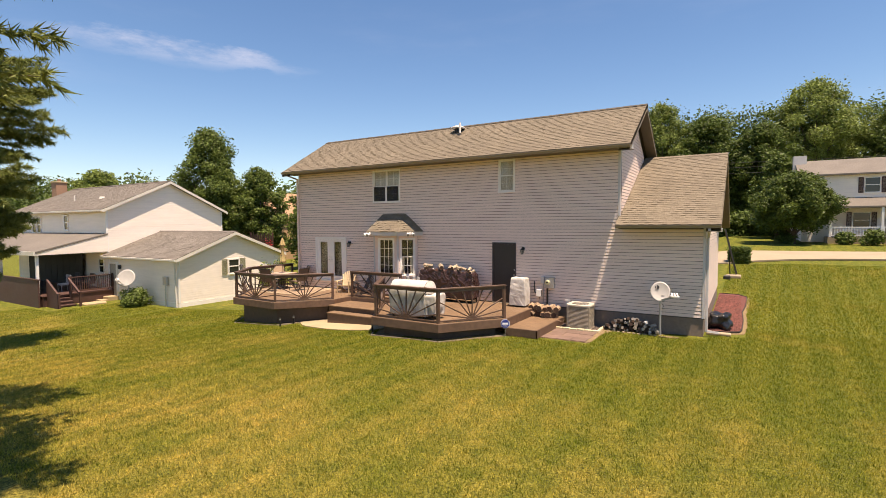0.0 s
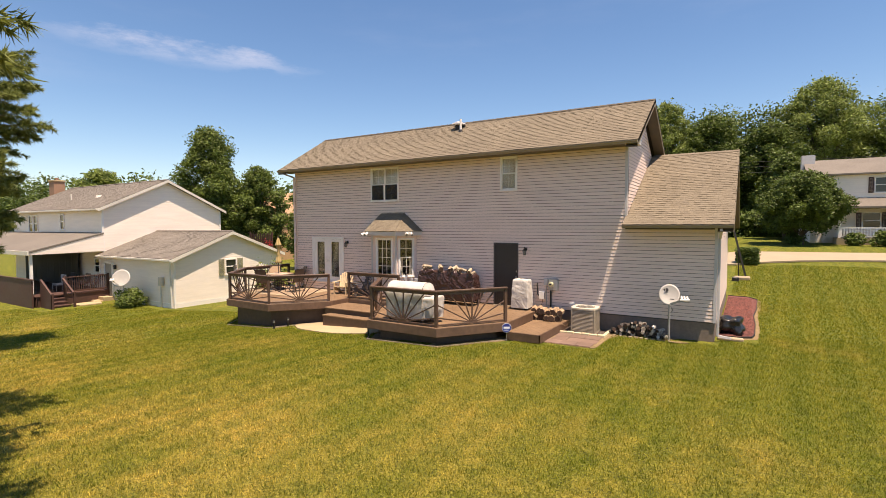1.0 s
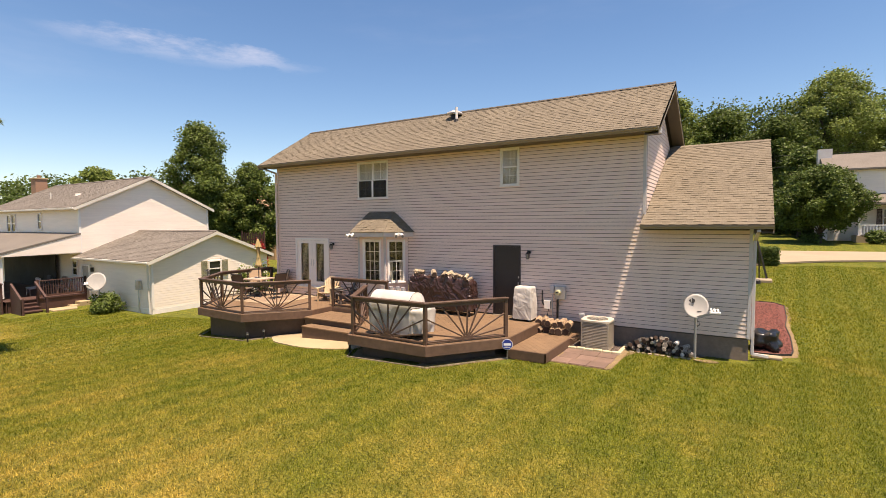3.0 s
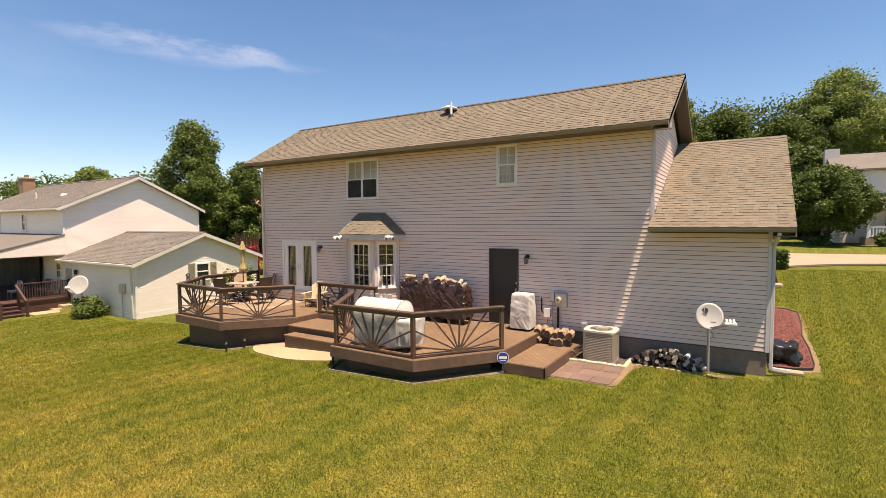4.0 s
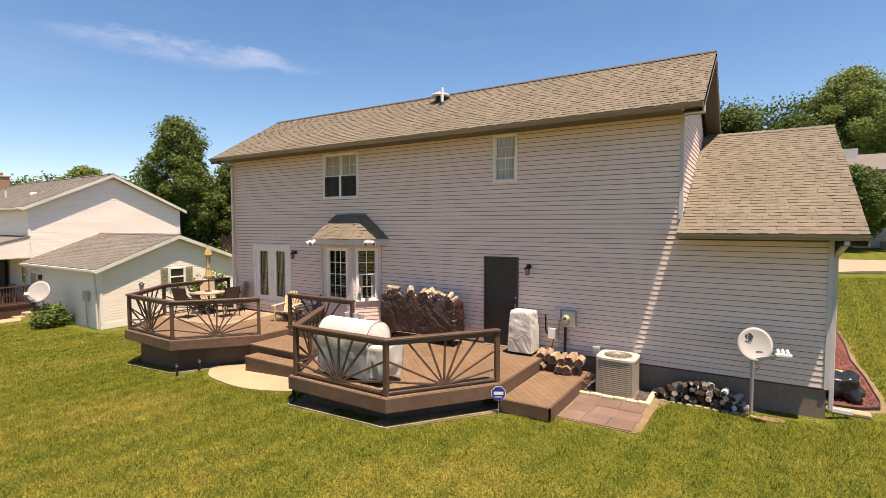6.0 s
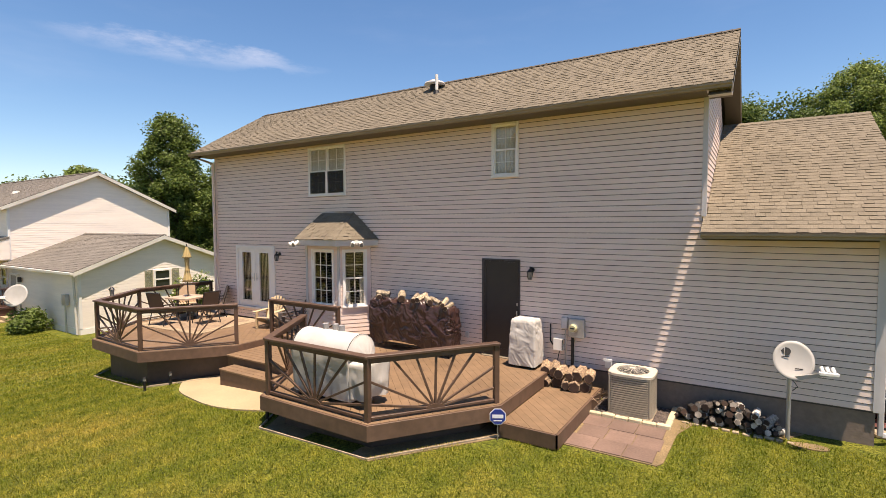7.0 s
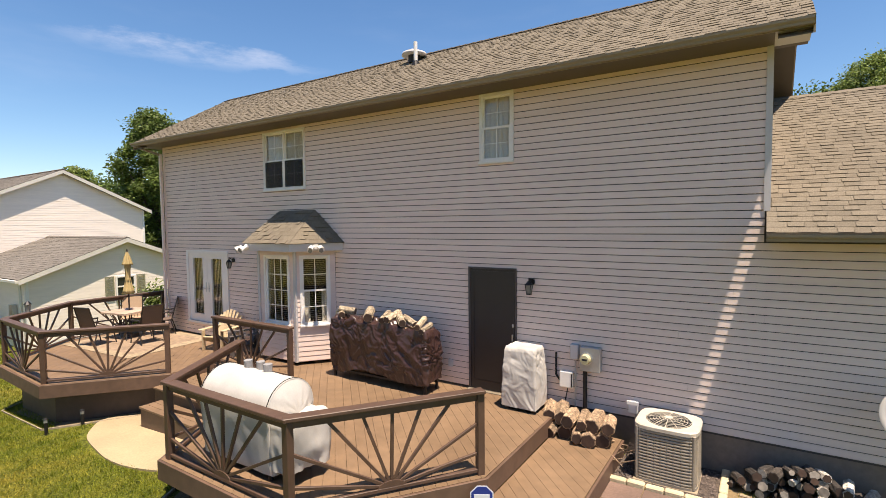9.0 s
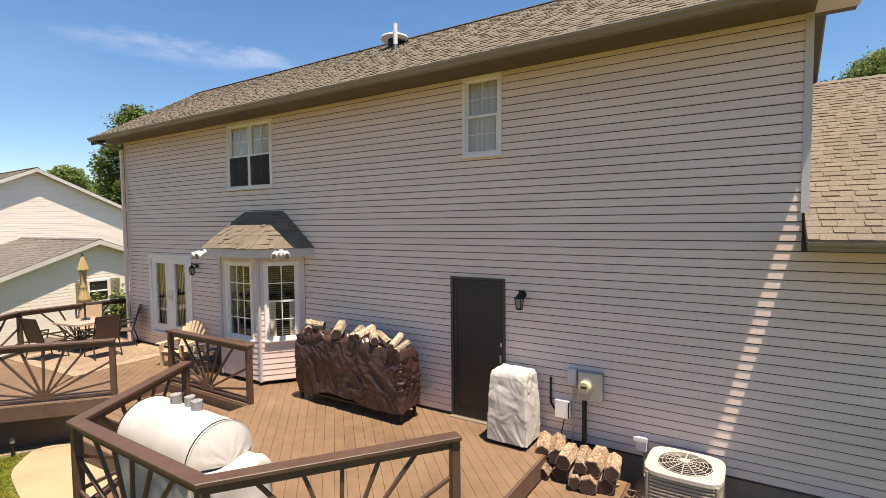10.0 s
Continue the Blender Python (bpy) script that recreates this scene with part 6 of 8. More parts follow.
PEBBLE = material("mixed_pebble", (0.13, 0.10, 0.085), 0.9, island=0.6, amount=0.2, grain=20)
pebbles(bed, -4.18, -2.95, 14.72, 15.6, 0.035, 1500, 0.014, PEBBLE, 3)
CREAMSTONE = material("cream_edging_stone", (0.56, 0.47, 0.30), 0.9, grain=25, amount=0.12, blotch=5, blotch_amount=0.15, bump=0.3, random=0.08, coords="World")
edging = thing("edging_stones", "cream concrete edging stones round the gravel", "edging")
for i in range(6):
    x = -4.22 + i * 0.235
    part("stone", box(x, 14.60, -0.03, x + 0.225, 14.70, 0.075 + 0.01 * (i % 2), 0.015), CREAMSTONE, edging)
for i in range(4):
    y = 14.72 + i * 0.235
    part("stone", box(-2.92, y, -0.03, -2.82, y + 0.225, 0.075 + 0.008 * (i % 2), 0.015), CREAMSTONE, edging)

for i in range(11):
    a, r = i * 0.155, random.Random(60 + i)
    part("stone", box(-2.70 + a, 15.09 + r.uniform(-0.02, 0.02) - 0.004 * i, -0.03, -2.58 + a + r.uniform(-0.03, 0.02), 15.135 + r.uniform(-0.015, 0.02), 0.022 + r.uniform(0, 0.018), 0.01), PALECONC, edging)
tagged(on_ground("soil", blob(-0.86, 15.10, 0.26, 0.13, 20, 14, 0.1), SOIL, 0.02), "bare dry earth round the dish's pole", "soil", kind="structure")

# mulch bed beside the garage wing
MULCH = material("red_mulch", (0.13, 0.043, 0.033), 0.95, grain=28, amount=0.55, blotch=3, blotch_amount=0.25, bump=1.0, coords="World")
mulch_bed = thing("mulch_bed", "red wood mulch bed along the garage wall", "mulch bed", kind="structure")
MP = [(0.06, 16.45), (0.6, 16.52), (0.95, 16.75), (1.02, 17.2), (1.06, 19.0), (1.02, 20.8), (1.14, 22.6), (1.2, 25.4), (0.85, 26.1), (0.06, 26.2)]
part("mulch", prism([(x, y) for x, y in MP], -0.1, 0.045), MULCH, mulch_bed)
CHIP = material("red_mulch_chip", (0.15, 0.055, 0.045), 0.95, island=0.5, amount=0.2)
pebbles(mulch_bed, 0.1, 0.98, 16.75, 25.6, 0.05, 3800, 0.03, CHIP, 8)
EDGING = material("black_lawn_edging", (0.02, 0.018, 0.016), 0.6, amount=0.1)
bm = bmesh.new()
for (xa, ya), (xb, yb) in zip(MP, MP[1:]):
    beam((xa, ya, 0.02), (xb, yb, 0.02), 0.022, 0.10, bm)
part("bed_edge", bm, EDGING, mulch_bed, "black plastic lawn edging")
worn = [(x + 0.13 if x > 0.5 else x, y - 0.1 if y < 17 else y) for x, y in MP[1:8]]
tagged(on_ground("soil", [(0.3, 16.36)] + worn + [(1.0, 25.5), (0.95, 22.6), (0.9, 19.0)], SOIL, 0.008), "strip of dry straw-coloured earth round the bed", "soil", kind="structure")
tagged(link("splash_block", box(0.08, 16.08, 0.0, 0.74, 16.33, 0.08, 0.02), PALECONC), "pale concrete splash block under the downspout", "splash block")
BLACKBAG = material("black_plastic", (0.012, 0.012, 0.013), 0.28, grain=12, amount=0.2, bump=0.5)


def soft(name, label, category, at, size, seed, mat, wob=0.16, cuts=4):
    """A soft, bulging sack: a cube rounded and dented by noise."""
    bm = bmesh.new()
    bmesh.ops.create_cube(bm, size=1)
    bmesh.ops.subdivide_edges(bm, edges=bm.edges[:], cuts=cuts, use_grid_fill=True)
    for v in bm.verts:
        c = v.co
        r = c.normalized() * 0.62
        c = c.lerp(r, 0.55)
        c = c * (1 + wob * noise.noise(c * 3.1 + Vector((seed, 0, 0))) + 0.4 * wob * noise.noise(c * 8 + Vector((0, seed, 0))))
        v.co = Vector((c.x * size[0], c.y * size[1], max(c.z, -0.45) * size[2])) + Vector((at[0], at[1], at[2] + size[2] * 0.45))
    return tagged(link(name, bm, mat, smooth=True), label, category)


soft("plastic_bag", "shiny black plastic sack lying on red mulch", "sack", (0.40, 17.2, 0.03), (0.58, 0.8, 0.50), 2, BLACKBAG, 0.34, 7)
tagged(link("stone_block", box(0.14, 18.15, 0.03, 0.62, 18.5, 0.30, 0.05), CONCRETE), "tan stone block on the mulch", "block")
# ---- on and beside the wall ----
down = thing("downspout", "pale metal downspout at the garage corner", "downspout")
bm = beam((0.16, 15.06, WE_Z - 0.14), (0.10, 15.76, WTOP - 0.30), 0.07, 0.06)
part("elbow", bm, PALE, down)
part("pipe", box(0.056, 15.72, 0.16, 0.13, 15.80, WTOP - 0.32, 0.01), PALE, down)
part("outlet", beam((0.10, 15.76, 0.18), (0.42, 15.98, 0.10), 0.08, 0.06), PALE, down)
down = thing("downspout", "grey metal downspout at the upper eave's far corner", "downspout")
part("elbow", beam((-17.45, 15.02, EAVE_Z - 0.10), (-17.16, 15.57, TOP - 0.22), 0.075, 0.06), TAUPE, down)
part("pipe", box(-17.19, 15.54, 0.2, -17.11, 15.61, TOP - 0.2, 0.01), SIDING, down)

DARKMETAL = material("black_iron", (0.02, 0.018, 0.018), 0.5, 0.4)
meter = thing("electric_meter", "grey electric meter box with round glass dial", "electric meter")
part("box", box(-4.91, W - 0.13, 1.20, -4.59, W - 0.002, 1.59, 0.012), GALV, meter)
part("collar", rod((-4.80, W - 0.13, 1.41), (-4.80, W - 0.16, 1.41), 0.10, seg=24), METAL, meter)
DIALGLASS = material("meter_glass", (0.55, 0.50, 0.30), 0.1, spec=0.7, amount=0.05)
part("dial", rod((-4.80, W - 0.16, 1.41), (-4.80, W - 0.24, 1.41), 0.082, 0.07, 24), DIALGLASS, meter)
part("name_plate", box(-4.84, W - 0.246, 1.40, -4.76, W - 0.241, 1.43), DARK, meter)
part("conduit", rod((-4.84, W - 0.06, 0.1), (-4.84, W - 0.06, 1.20), 0.032, seg=10), DARKMETAL, meter, "dark conduit below the meter")
util = thing("junction_box", "grey junction box with thin conduit", "junction box")
part("box", box(-5.08, W - 0.09, 1.36, -4.945, W - 0.002, 1.60, 0.012), PALE, util)
part("conduit", rod((-5.0, W - 0.04, 0.3), (-5.0, W - 0.04, 1.34), 0.014, seg=8), GALV, util)
util = thing("cable_box", "white plastic cable box with black cable", "cable box")
part("box", box(-5.25, W - 0.10, 0.88, -5.04, W - 0.002, 1.14, 0.012), WHITE, util)
part("lid_edge", box(-5.055, W - 0.108, 0.9, -5.035, W - 0.098, 1.12), DARK, util)
bm = rod((-5.33, W - 0.03, 1.42), (-5.33, W - 0.03, 1.05), 0.016, seg=8)
rod((-5.33, W - 0.03, 1.06), (-5.26, W - 0.04, 0.97), 0.016, seg=8, bm=bm)
rod((-5.12, W - 0.05, 0.88), (-5.17, W - 0.06, 0.62), 0.008, seg=6, bm=bm)
part("cable", bm, DARK, util)
ac_sw = thing("disconnect_box", "small white electrical disconnect on the wall", "switch box")
part("box", box(-4.17, W - 0.10, 0.66, -4.04, W - 0.002, 0.84, 0.012), WHITE, ac_sw)
part("hood", box(-4.19, W - 0.12, 0.80, -4.02, W - 0.10, 0.85), WHITE, ac_sw)
bm = rod((-4.07, W - 0.05, 0.66), (-4.07, W - 0.05, 0.35), 0.016, seg=8)
rod((-4.07, W - 0.05, 0.36), (-3.95, W - 0.15, 0.2), 0.016, seg=8, bm=bm)
part("conduit", bm, GALV, ac_sw)


def lantern(label, x, z):
    t = thing("wall_lantern", label, "wall lamp", "wall lanterns")
    part("back_plate", rod((x, W - 0.005, z + 0.06), (x, W - 0.03, z + 0.06), 0.055, seg=14), DARKMETAL, t)
    bm = rod((x, W - 0.03, z + 0.08), (x, W - 0.14, z + 0.13), 0.012, seg=8)
    rod((x, W - 0.14, z + 0.14), (x, W - 0.14, z + 0.07), 0.010, seg=8, bm=bm)
    part("arm", bm, DARKMETAL, t)
    part("cap", rod((x, W - 0.14, z + 0.02), (x, W - 0.14, z + 0.09), 0.075, 0.015, 8), DARKMETAL, t)
    part("glass", rod((x, W - 0.14, z - 0.12), (x, W - 0.14, z + 0.02), 0.042, 0.062, 8), LAMPGLASS, t)
    bm = bmesh.new()
    for i in range(4):
        a = math.pi / 4 + i * math.pi / 2
        rod((x + math.cos(a) * 0.046, W - 0.14 + math.sin(a) * 0.046, z - 0.12), (x + math.cos(a) * 0.068, W - 0.14 + math.sin(a) * 0.068, z + 0.02), 0.006, seg=5, bm=bm)
    rod((x, W - 0.14, z - 0.14), (x, W - 0.14, z - 0.12), 0.05, seg=8, bm=bm)
    part("cage", bm, DARKMETAL, t)


LAMPGLASS = material("lamp_glass", (0.25, 0.24, 0.22), 0.15, spec=0.6)
lantern("black iron wall lantern beside the dark door", -5.76, 2.50)
lantern("black iron wall lantern beside the French doors", -13.95, 2.60)
outlet = thing("wall_outlet", "small grey covered outlet near the door", "outlet")
part("cover", box(-7.42, W - 0.05, 0.88, -7.33, W - 0.004, 1.02, 0.008), PALE, outlet)


def flood(label, at, turn):
    t = thing("flood_light", label, "flood light", "flood lights", at=at, turn=turn)
    t.scale = (1.3, 1.3, 1.3)
    part("base", rod((0, 0.05, 0.02), (0, -0.02, 0.02), 0.045, seg=12), WHITE, t)
    for s in (-1, 1):
        bm = rod((0.03 * s, -0.02, 0.02), (0.07 * s, -0.06, 0.0), 0.018, seg=8)
        rod((0.07 * s, -0.04, 0.02), (0.09 * s, -0.14, -0.03), 0.028, 0.05, 14, bm)
        part("lamp_head", bm, WHITE, t)
        part("lens", rod((0.09 * s, -0.14, -0.03), (0.0925 * s, -0.145, -0.032), 0.043, seg=14), LAMPGLASS, t)


flood("white twin flood light on the bay's eave", (-10.36, 15.11, 3.07), 46)
flood("white twin flood light on the bay's eave", (-12.06, 14.66, 3.06), -12)

# roof vent and pipe
vent = thing("roof_vent", "pale mushroom-shaped metal roof vent", "roof vent")
vz = RIDGE_Z - (RIDGE_Y - 17.55) * PITCH
part("collar", rod((-9.52, 17.55, vz - 0.05), (-9.52, 17.55, vz + 0.16), 0.15, 0.14, 18), DARKMETAL, vent)
bm = rod((-9.52, 17.55, vz + 0.13), (-9.52, 17.55, vz + 0.19), 0.30, 0.28, 22)
rod((-9.52, 17.55, vz + 0.19), (-9.52, 17.55, vz + 0.27), 0.28, 0.10, 22, bm)
part("hood", bm, PALE, vent, smooth=True)
pipe = thing("vent_pipe", "white plastic vent pipe through the roof", "vent pipe")
pz = RIDGE_Z - (RIDGE_Y - 17.2) * PITCH
part("pipe", rod((-9.23, 17.2, pz - 0.05), (-9.23, 17.2, pz + 0.50), 0.045, seg=14), WHITE, pipe)
part("flashing", rod((-9.23, 17.2, pz - 0.04), (-9.23, 17.2, pz + 0.08), 0.10, 0.055, 14), DARKMETAL, pipe)

# the dish by the wing
dish, tilt = sat_dish("grey satellite dish on a steel pole before the garage wall", (-1.14, 15.28), 1.19, 6, 0.60, 0.93, 0.40)
bm = bmesh.new()
half = [bm.verts.new((-0.10 + math.sin(math.pi * i / 10) * 0.075, -0.088, 0.14 + math.cos(math.pi * i / 10) * 0.065)) for i in range(11)]
bm.faces.new(half)
tri = [bm.verts.new(v) for v in ((-0.17, -0.088, 0.15), (-0.115, -0.088, 0.20), (-0.115, -0.088, 0.09))]
bm.faces.new(tri)
bmesh.ops.transform(bm, matrix=tilt, verts=bm.verts[:])
part("emblem", bm, DARK, dish, "dark emblem on the dish")
for x0, x1, z in ((-0.15, -0.05, 0.045), (0.02, 0.12, -0.13)):
    bm = box(x0, -0.086, z, x1, -0.082, z + 0.014)
    bmesh.ops.transform(bm, matrix=tilt, verts=bm.verts[:])
    part("lettering_bar", bm, DARKMETAL, dish)
cable = rod((0.03, -0.05, 1.02), (0.10, -0.10, 0.92), 0.006, seg=6)
rod((0.10, -0.10, 0.92), (0.04, -0.02, 0.82), 0.006, seg=6, bm=cable)
part("cable", cable, DARK, dish)

# ---- air conditioner ----
ACX0, ACX1, ACY0, ACY1, ACZ = -3.94, -3.16, 14.80, 15.50, 0.82
ACGREY = material("ac_grey_metal", (0.34, 0.29, 0.225), 0.5, 0.0, grain=10, amount=0.06)
ACTOP = material("ac_cream_top", (0.56, 0.49, 0.39), 0.5, grain=10, amount=0.06)
ac = thing("air_conditioner", "grey louvred outdoor air conditioner with pale top", "air conditioner")
acx, acy = (ACX0 + ACX1) / 2, (ACY0 + ACY1) / 2


def rounded(rx, ry, seg=40, power=7.0):
    """A square outline with rounded corners about the unit's middle."""
    out = []
    for j in range(seg):
        a = math.tau * (j + 0.5) / seg
        c, s = math.cos(a), math.sin(a)
        k = 1 / (abs(c) ** power + abs(s) ** power) ** (1 / power)
        out.append((acx + c * k * rx, acy + s * k * ry))
    return out


part("pad", box(ACX0 - 0.01, ACY0 - 0.01, 0.0, ACX1 + 0.01, ACY1 + 0.01, 0.05, 0.01), PALECONC, ac)
part("core", prism(rounded(0.35, 0.31), 0.05, ACZ - 0.06), DARK, ac)
for i in range(16):
    z = 0.095 + i * 0.0415
    bm = bmesh.new()
    rings = [[bm.verts.new((x, y, zz)) for x, y in rounded(rx, ry)] for rx, ry, zz in ((0.352, 0.312, z + 0.031), (0.386, 0.346, z + 0.031), (0.39, 0.35, z + 0.016), (0.386, 0.346, z), (0.352, 0.312, z))]
    for p0, q0 in zip(rings, rings[1:]):
        for j in range(40):
            bm.faces.new((p0[j], p0[(j + 1) % 40], q0[(j + 1) % 40], q0[j]))
    part("louvre", bm, ACGREY, ac)
for x, y in ((ACX0 + 0.02, ACY0 + 0.02), (ACX1 - 0.02, ACY0 + 0.02), (ACX0 + 0.02, ACY1 - 0.02), (ACX1 - 0.02, ACY1 - 0.02)):
    part("corner_post", rod((acx + (x - acx) * 0.945, acy + (y - acy) * 0.945, 0.06), (acx + (x - acx) * 0.945, acy + (y - acy) * 0.945, ACZ - 0.05), 0.022, seg=10), ACGREY, ac)
bm = bmesh.new()
for x, y in rounded(0.394, 0.354, 32):
    beam((x, y, 0.085), (x, y, ACZ - 0.06), 0.003, 0.003, bm)
ob = part("wire_guard", bm, ACGREY, ac, "thin pale upright guard wires")
ob["kind"] = "stuff"
part("base_band", prism(rounded(0.395, 0.355), 0.05, 0.085), ACGREY, ac)
cx, cy = (ACX0 + ACX1) / 2, (ACY0 + ACY1) / 2
bm = bmesh.new()
seg = 36
outl = []
for j in range(seg):
    a = math.tau * j / seg
    c, s = math.cos(a), math.sin(a)
    k = 1 / max(abs(c) ** 5 + abs(s) ** 5, 1e-6) ** 0.2
    outl.append((cx + c * k * 0.405, cy + s * k * 0.365))
ring = [(cx + math.cos(math.tau * j / seg) * 0.29, cy + math.sin(math.tau * j / seg) * 0.29) for j in range(seg)]
lv = [[bm.verts.new((x, y, z)) for x, y in pts] for pts, z in ((outl, ACZ - 0.06), (outl, ACZ - 0.015), ([(cx + (x - cx) * 0.96, cy + (y - cy) * 0.96) for x, y in outl], ACZ), (ring, ACZ - 0.005), (ring, ACZ - 0.05))]
for p, q in zip(lv, lv[1:]):
    for j in range(seg):
        bm.faces.new((p[j], p[(j + 1) % seg], q[(j + 1) % seg], q[j]))
part("top_cover", bm, ACTOP, ac)
bm = bmesh.new()
part("fan_shroud", prism([(cx + math.cos(math.tau * j / 28) * 0.285, cy + math.sin(math.tau * j / 28) * 0.285) for j in range(28)], ACZ - 0.20, ACZ - 0.13), material("dusty_tan_shroud", (0.30, 0.22, 0.14), 0.8, grain=14, amount=0.25), ac)
for r in (0.08, 0.12, 0.16, 0.20, 0.24, 0.28):
    pts = [(cx + math.cos(math.tau * j / 28) * r, cy + math.sin(math.tau * j / 28) * r, ACZ + 0.03 * (1 - r / 0.29)) for j in range(28)]
    for p, q in zip(pts, pts[1:] + pts[:1]):
        beam(p, q, 0.005, 0.005, bm)
for j in range(12):
    a = math.tau * j / 12
    beam((cx, cy, ACZ + 0.032), (cx + math.cos(a) * 0.29, cy + math.sin(a) * 0.29, ACZ), 0.008, 0.006, bm)
rod((cx, cy, ACZ + 0.022), (cx, cy, ACZ + 0.036), 0.055, seg=16, bm=bm)
part("fan_guard", bm, ACTOP, ac)
bm = bmesh.new()
for j in range(4):
    a = math.tau * j / 4 + 0.3
    beam((cx + math.cos(a) * 0.05, cy + math.sin(a) * 0.05, ACZ - 0.09), (cx + math.cos(a) * 0.26, cy + math.sin(a) * 0.26, ACZ - 0.11), 0.14, 0.008, bm)
part("fan", bm, ACGREY, ac)

# ---- firewood ----
LOGBARK = material("log_bark", (0.29, 0.20, 0.125), 0.95, grain=38, amount=0.9, blotch=9, blotch_amount=0.45, bump=1.0, random=0.25)
PALEBARK = material("pale_flaking_bark", (0.36, 0.285, 0.195), 0.95, grain=26, amount=0.8, blotch=9, blotch_amount=0.4, bump=1.0, random=0.25)
SPLIT = material("weathered_split_wood", (0.46, 0.41, 0.35), 0.9, grain=22, amount=0.55, blotch=8, blotch_amount=0.6, bump=0.6, random=0.4)
# brown end grain, darkened further to paint shadow on the cut ends
LOGEND = material("shaded_log_end_grain", (0.055, 0.031, 0.021), 0.9, grain=14, amount=0.3, blotch=5, blotch_amount=0.2, bump=0.3, random=0.25)
GREYBARK = material("weathered_log_bark", (0.045, 0.036, 0.03), 0.95, grain=30, amount=0.7, blotch=9, blotch_amount=0.45, bump=1.0, random=0.4)
GREYEND = material("weathered_log_end", (0.36, 0.31, 0.26), 0.9, grain=18, amount=0.35, blotch=6, blotch_amount=0.4, bump=0.4, random=0.55)


def log(p, d, length, r, group, label, seed, bark=LOGBARK, end=LOGEND):
    """One log: an uneven bark cylinder whose cut ends are parts."""
    rng = random.Random(seed)
    t = thing("log", label, "log", group)
    d = Vector(d).normalized()
    m = d.to_track_quat("Z", "Y").to_matrix().to_4x4()
    m.translation = Vector(p)
    seg, bm = 18, bmesh.new()
    ph = rng.uniform(0, 6)
    rows = []
    for i in range(5):
        z = -length / 2 + length * i / 4
        rows.append([bm.verts.new(m @ Vector((math.cos(math.tau * j / seg) * r * (1 + 0.09 * math.sin(2 * j + ph) + rng.uniform(-0.05, 0.05)),
                                              math.sin(math.tau * j / seg) * r * (1 + 0.09 * math.sin(2 * j + ph) + rng.uniform(-0.05, 0.05)), z))) for j in range(seg)])
    for a, b in zip(rows, rows[1:]):
        for j in range(seg):
            bm.faces.new((a[j], a[(j + 1) % seg], b[(j + 1) % seg], b[j]))
    ends = []
    for row, s in ((rows[0], -1), (rows[-1], 1)):
        pts = [v.co.copy() for v in row]
        ends.append((pts, s))
        bm.faces.new(row[::-1] if s < 0 else row)
    part("bark", bm, bark, t)
    for pts, s in ends:
        b2 = bmesh.new()
        c = sum(pts, Vector()) / len(pts)
        vs = [b2.verts.new(c + (q - c) * 0.88 + d * s * 0.004) for q in pts]
        vi = [b2.verts.new(c + (q - c) * 0.88 - d * s * 0.01) for q in pts]
        b2.faces.new(vs)
        b2.faces.new(vi[::-1])
        for j in range(len(vs)):
            b2.faces.new((vs[j], vs[(j + 1) % len(vs)], vi[(j + 1) % len(vs)], vi[j]))
        part("cut_end", b2, end, t)


rng = random.Random(4)
k = 0
for row, (x0, n, z) in enumerate(((-5.18, 5, 0.375), (-5.30, 6, 0.56))):
    for i in range(n):
        r = rng.uniform(0.076, 0.112)
        x = x0 + i * 0.186 + rng.uniform(-0.02, 0.02)
        log((min(x, -4.36), 15.18 + rng.uniform(-0.10, 0.10) + 0.04 * row, z), (rng.uniform(-0.1, 0.35), -1, rng.uniform(-0.16, 0.02)), rng.uniform(0.40, 0.55), r, "logs on the step", "sawn brown log stacked on the wooden step", 100 + k)
        k += 1
k = 0
for row, (x0, n) in enumerate(((-2.76, 14), (-2.70, 13), (-2.55, 11), (-2.42, 8), (-2.20, 4))):
    for i in range(n):
        r = rng.uniform(0.036, 0.064)
        x = x0 + i * 0.118 + rng.uniform(-0.02, 0.02)
        z = 0.06 + row * 0.088 + rng.uniform(-0.01, 0.015)
        log((x, 15.32 + rng.uniform(-0.05, 0.05), z), (rng.uniform(-0.55, 0.45), -1, rng.uniform(-0.05, 0.3)), rng.uniform(0.22, 0.34), r, "logs by the wall", "weathered split log in a low pile by the wall", 300 + k, SPLIT if k % 4 == 1 else GREYBARK, GREYEND if k % 5 in (1, 3) else LOGEND)
        k += 1
twigs = bmesh.new()
for i in range(14):
    a = (-4.22 + rng.uniform(-0.1, 0.25), 15.05 + rng.uniform(-0.2, 0.3), 0.1 + rng.uniform(0, 0.2))
    rod(a, (a[0] + rng.uniform(-0.2, 0.25), a[1] - rng.uniform(0.0, 0.35), a[2] + rng.uniform(-0.05, 0.25)), 0.012, 0.005, 5, twigs)
tagged(link("kindling", twigs, LOGBARK), "dry twigs heaped beside the wooden step", "twigs")

# ---- the covered wood rack ----
TARP = material("brown_vinyl_tarp", (0.048, 0.024, 0.020), 0.31, grain=8, amount=0.10, blotch=2.5, blotch_amount=0.10, bump=0.6, spec=0.5, detail=7)
rack = thing("wood_rack", "firewood rack under a wrinkled brown vinyl cover", "wood rack")
RX0, RX1, RY0, RY1 = -9.72, -7.42, 14.86, 15.32


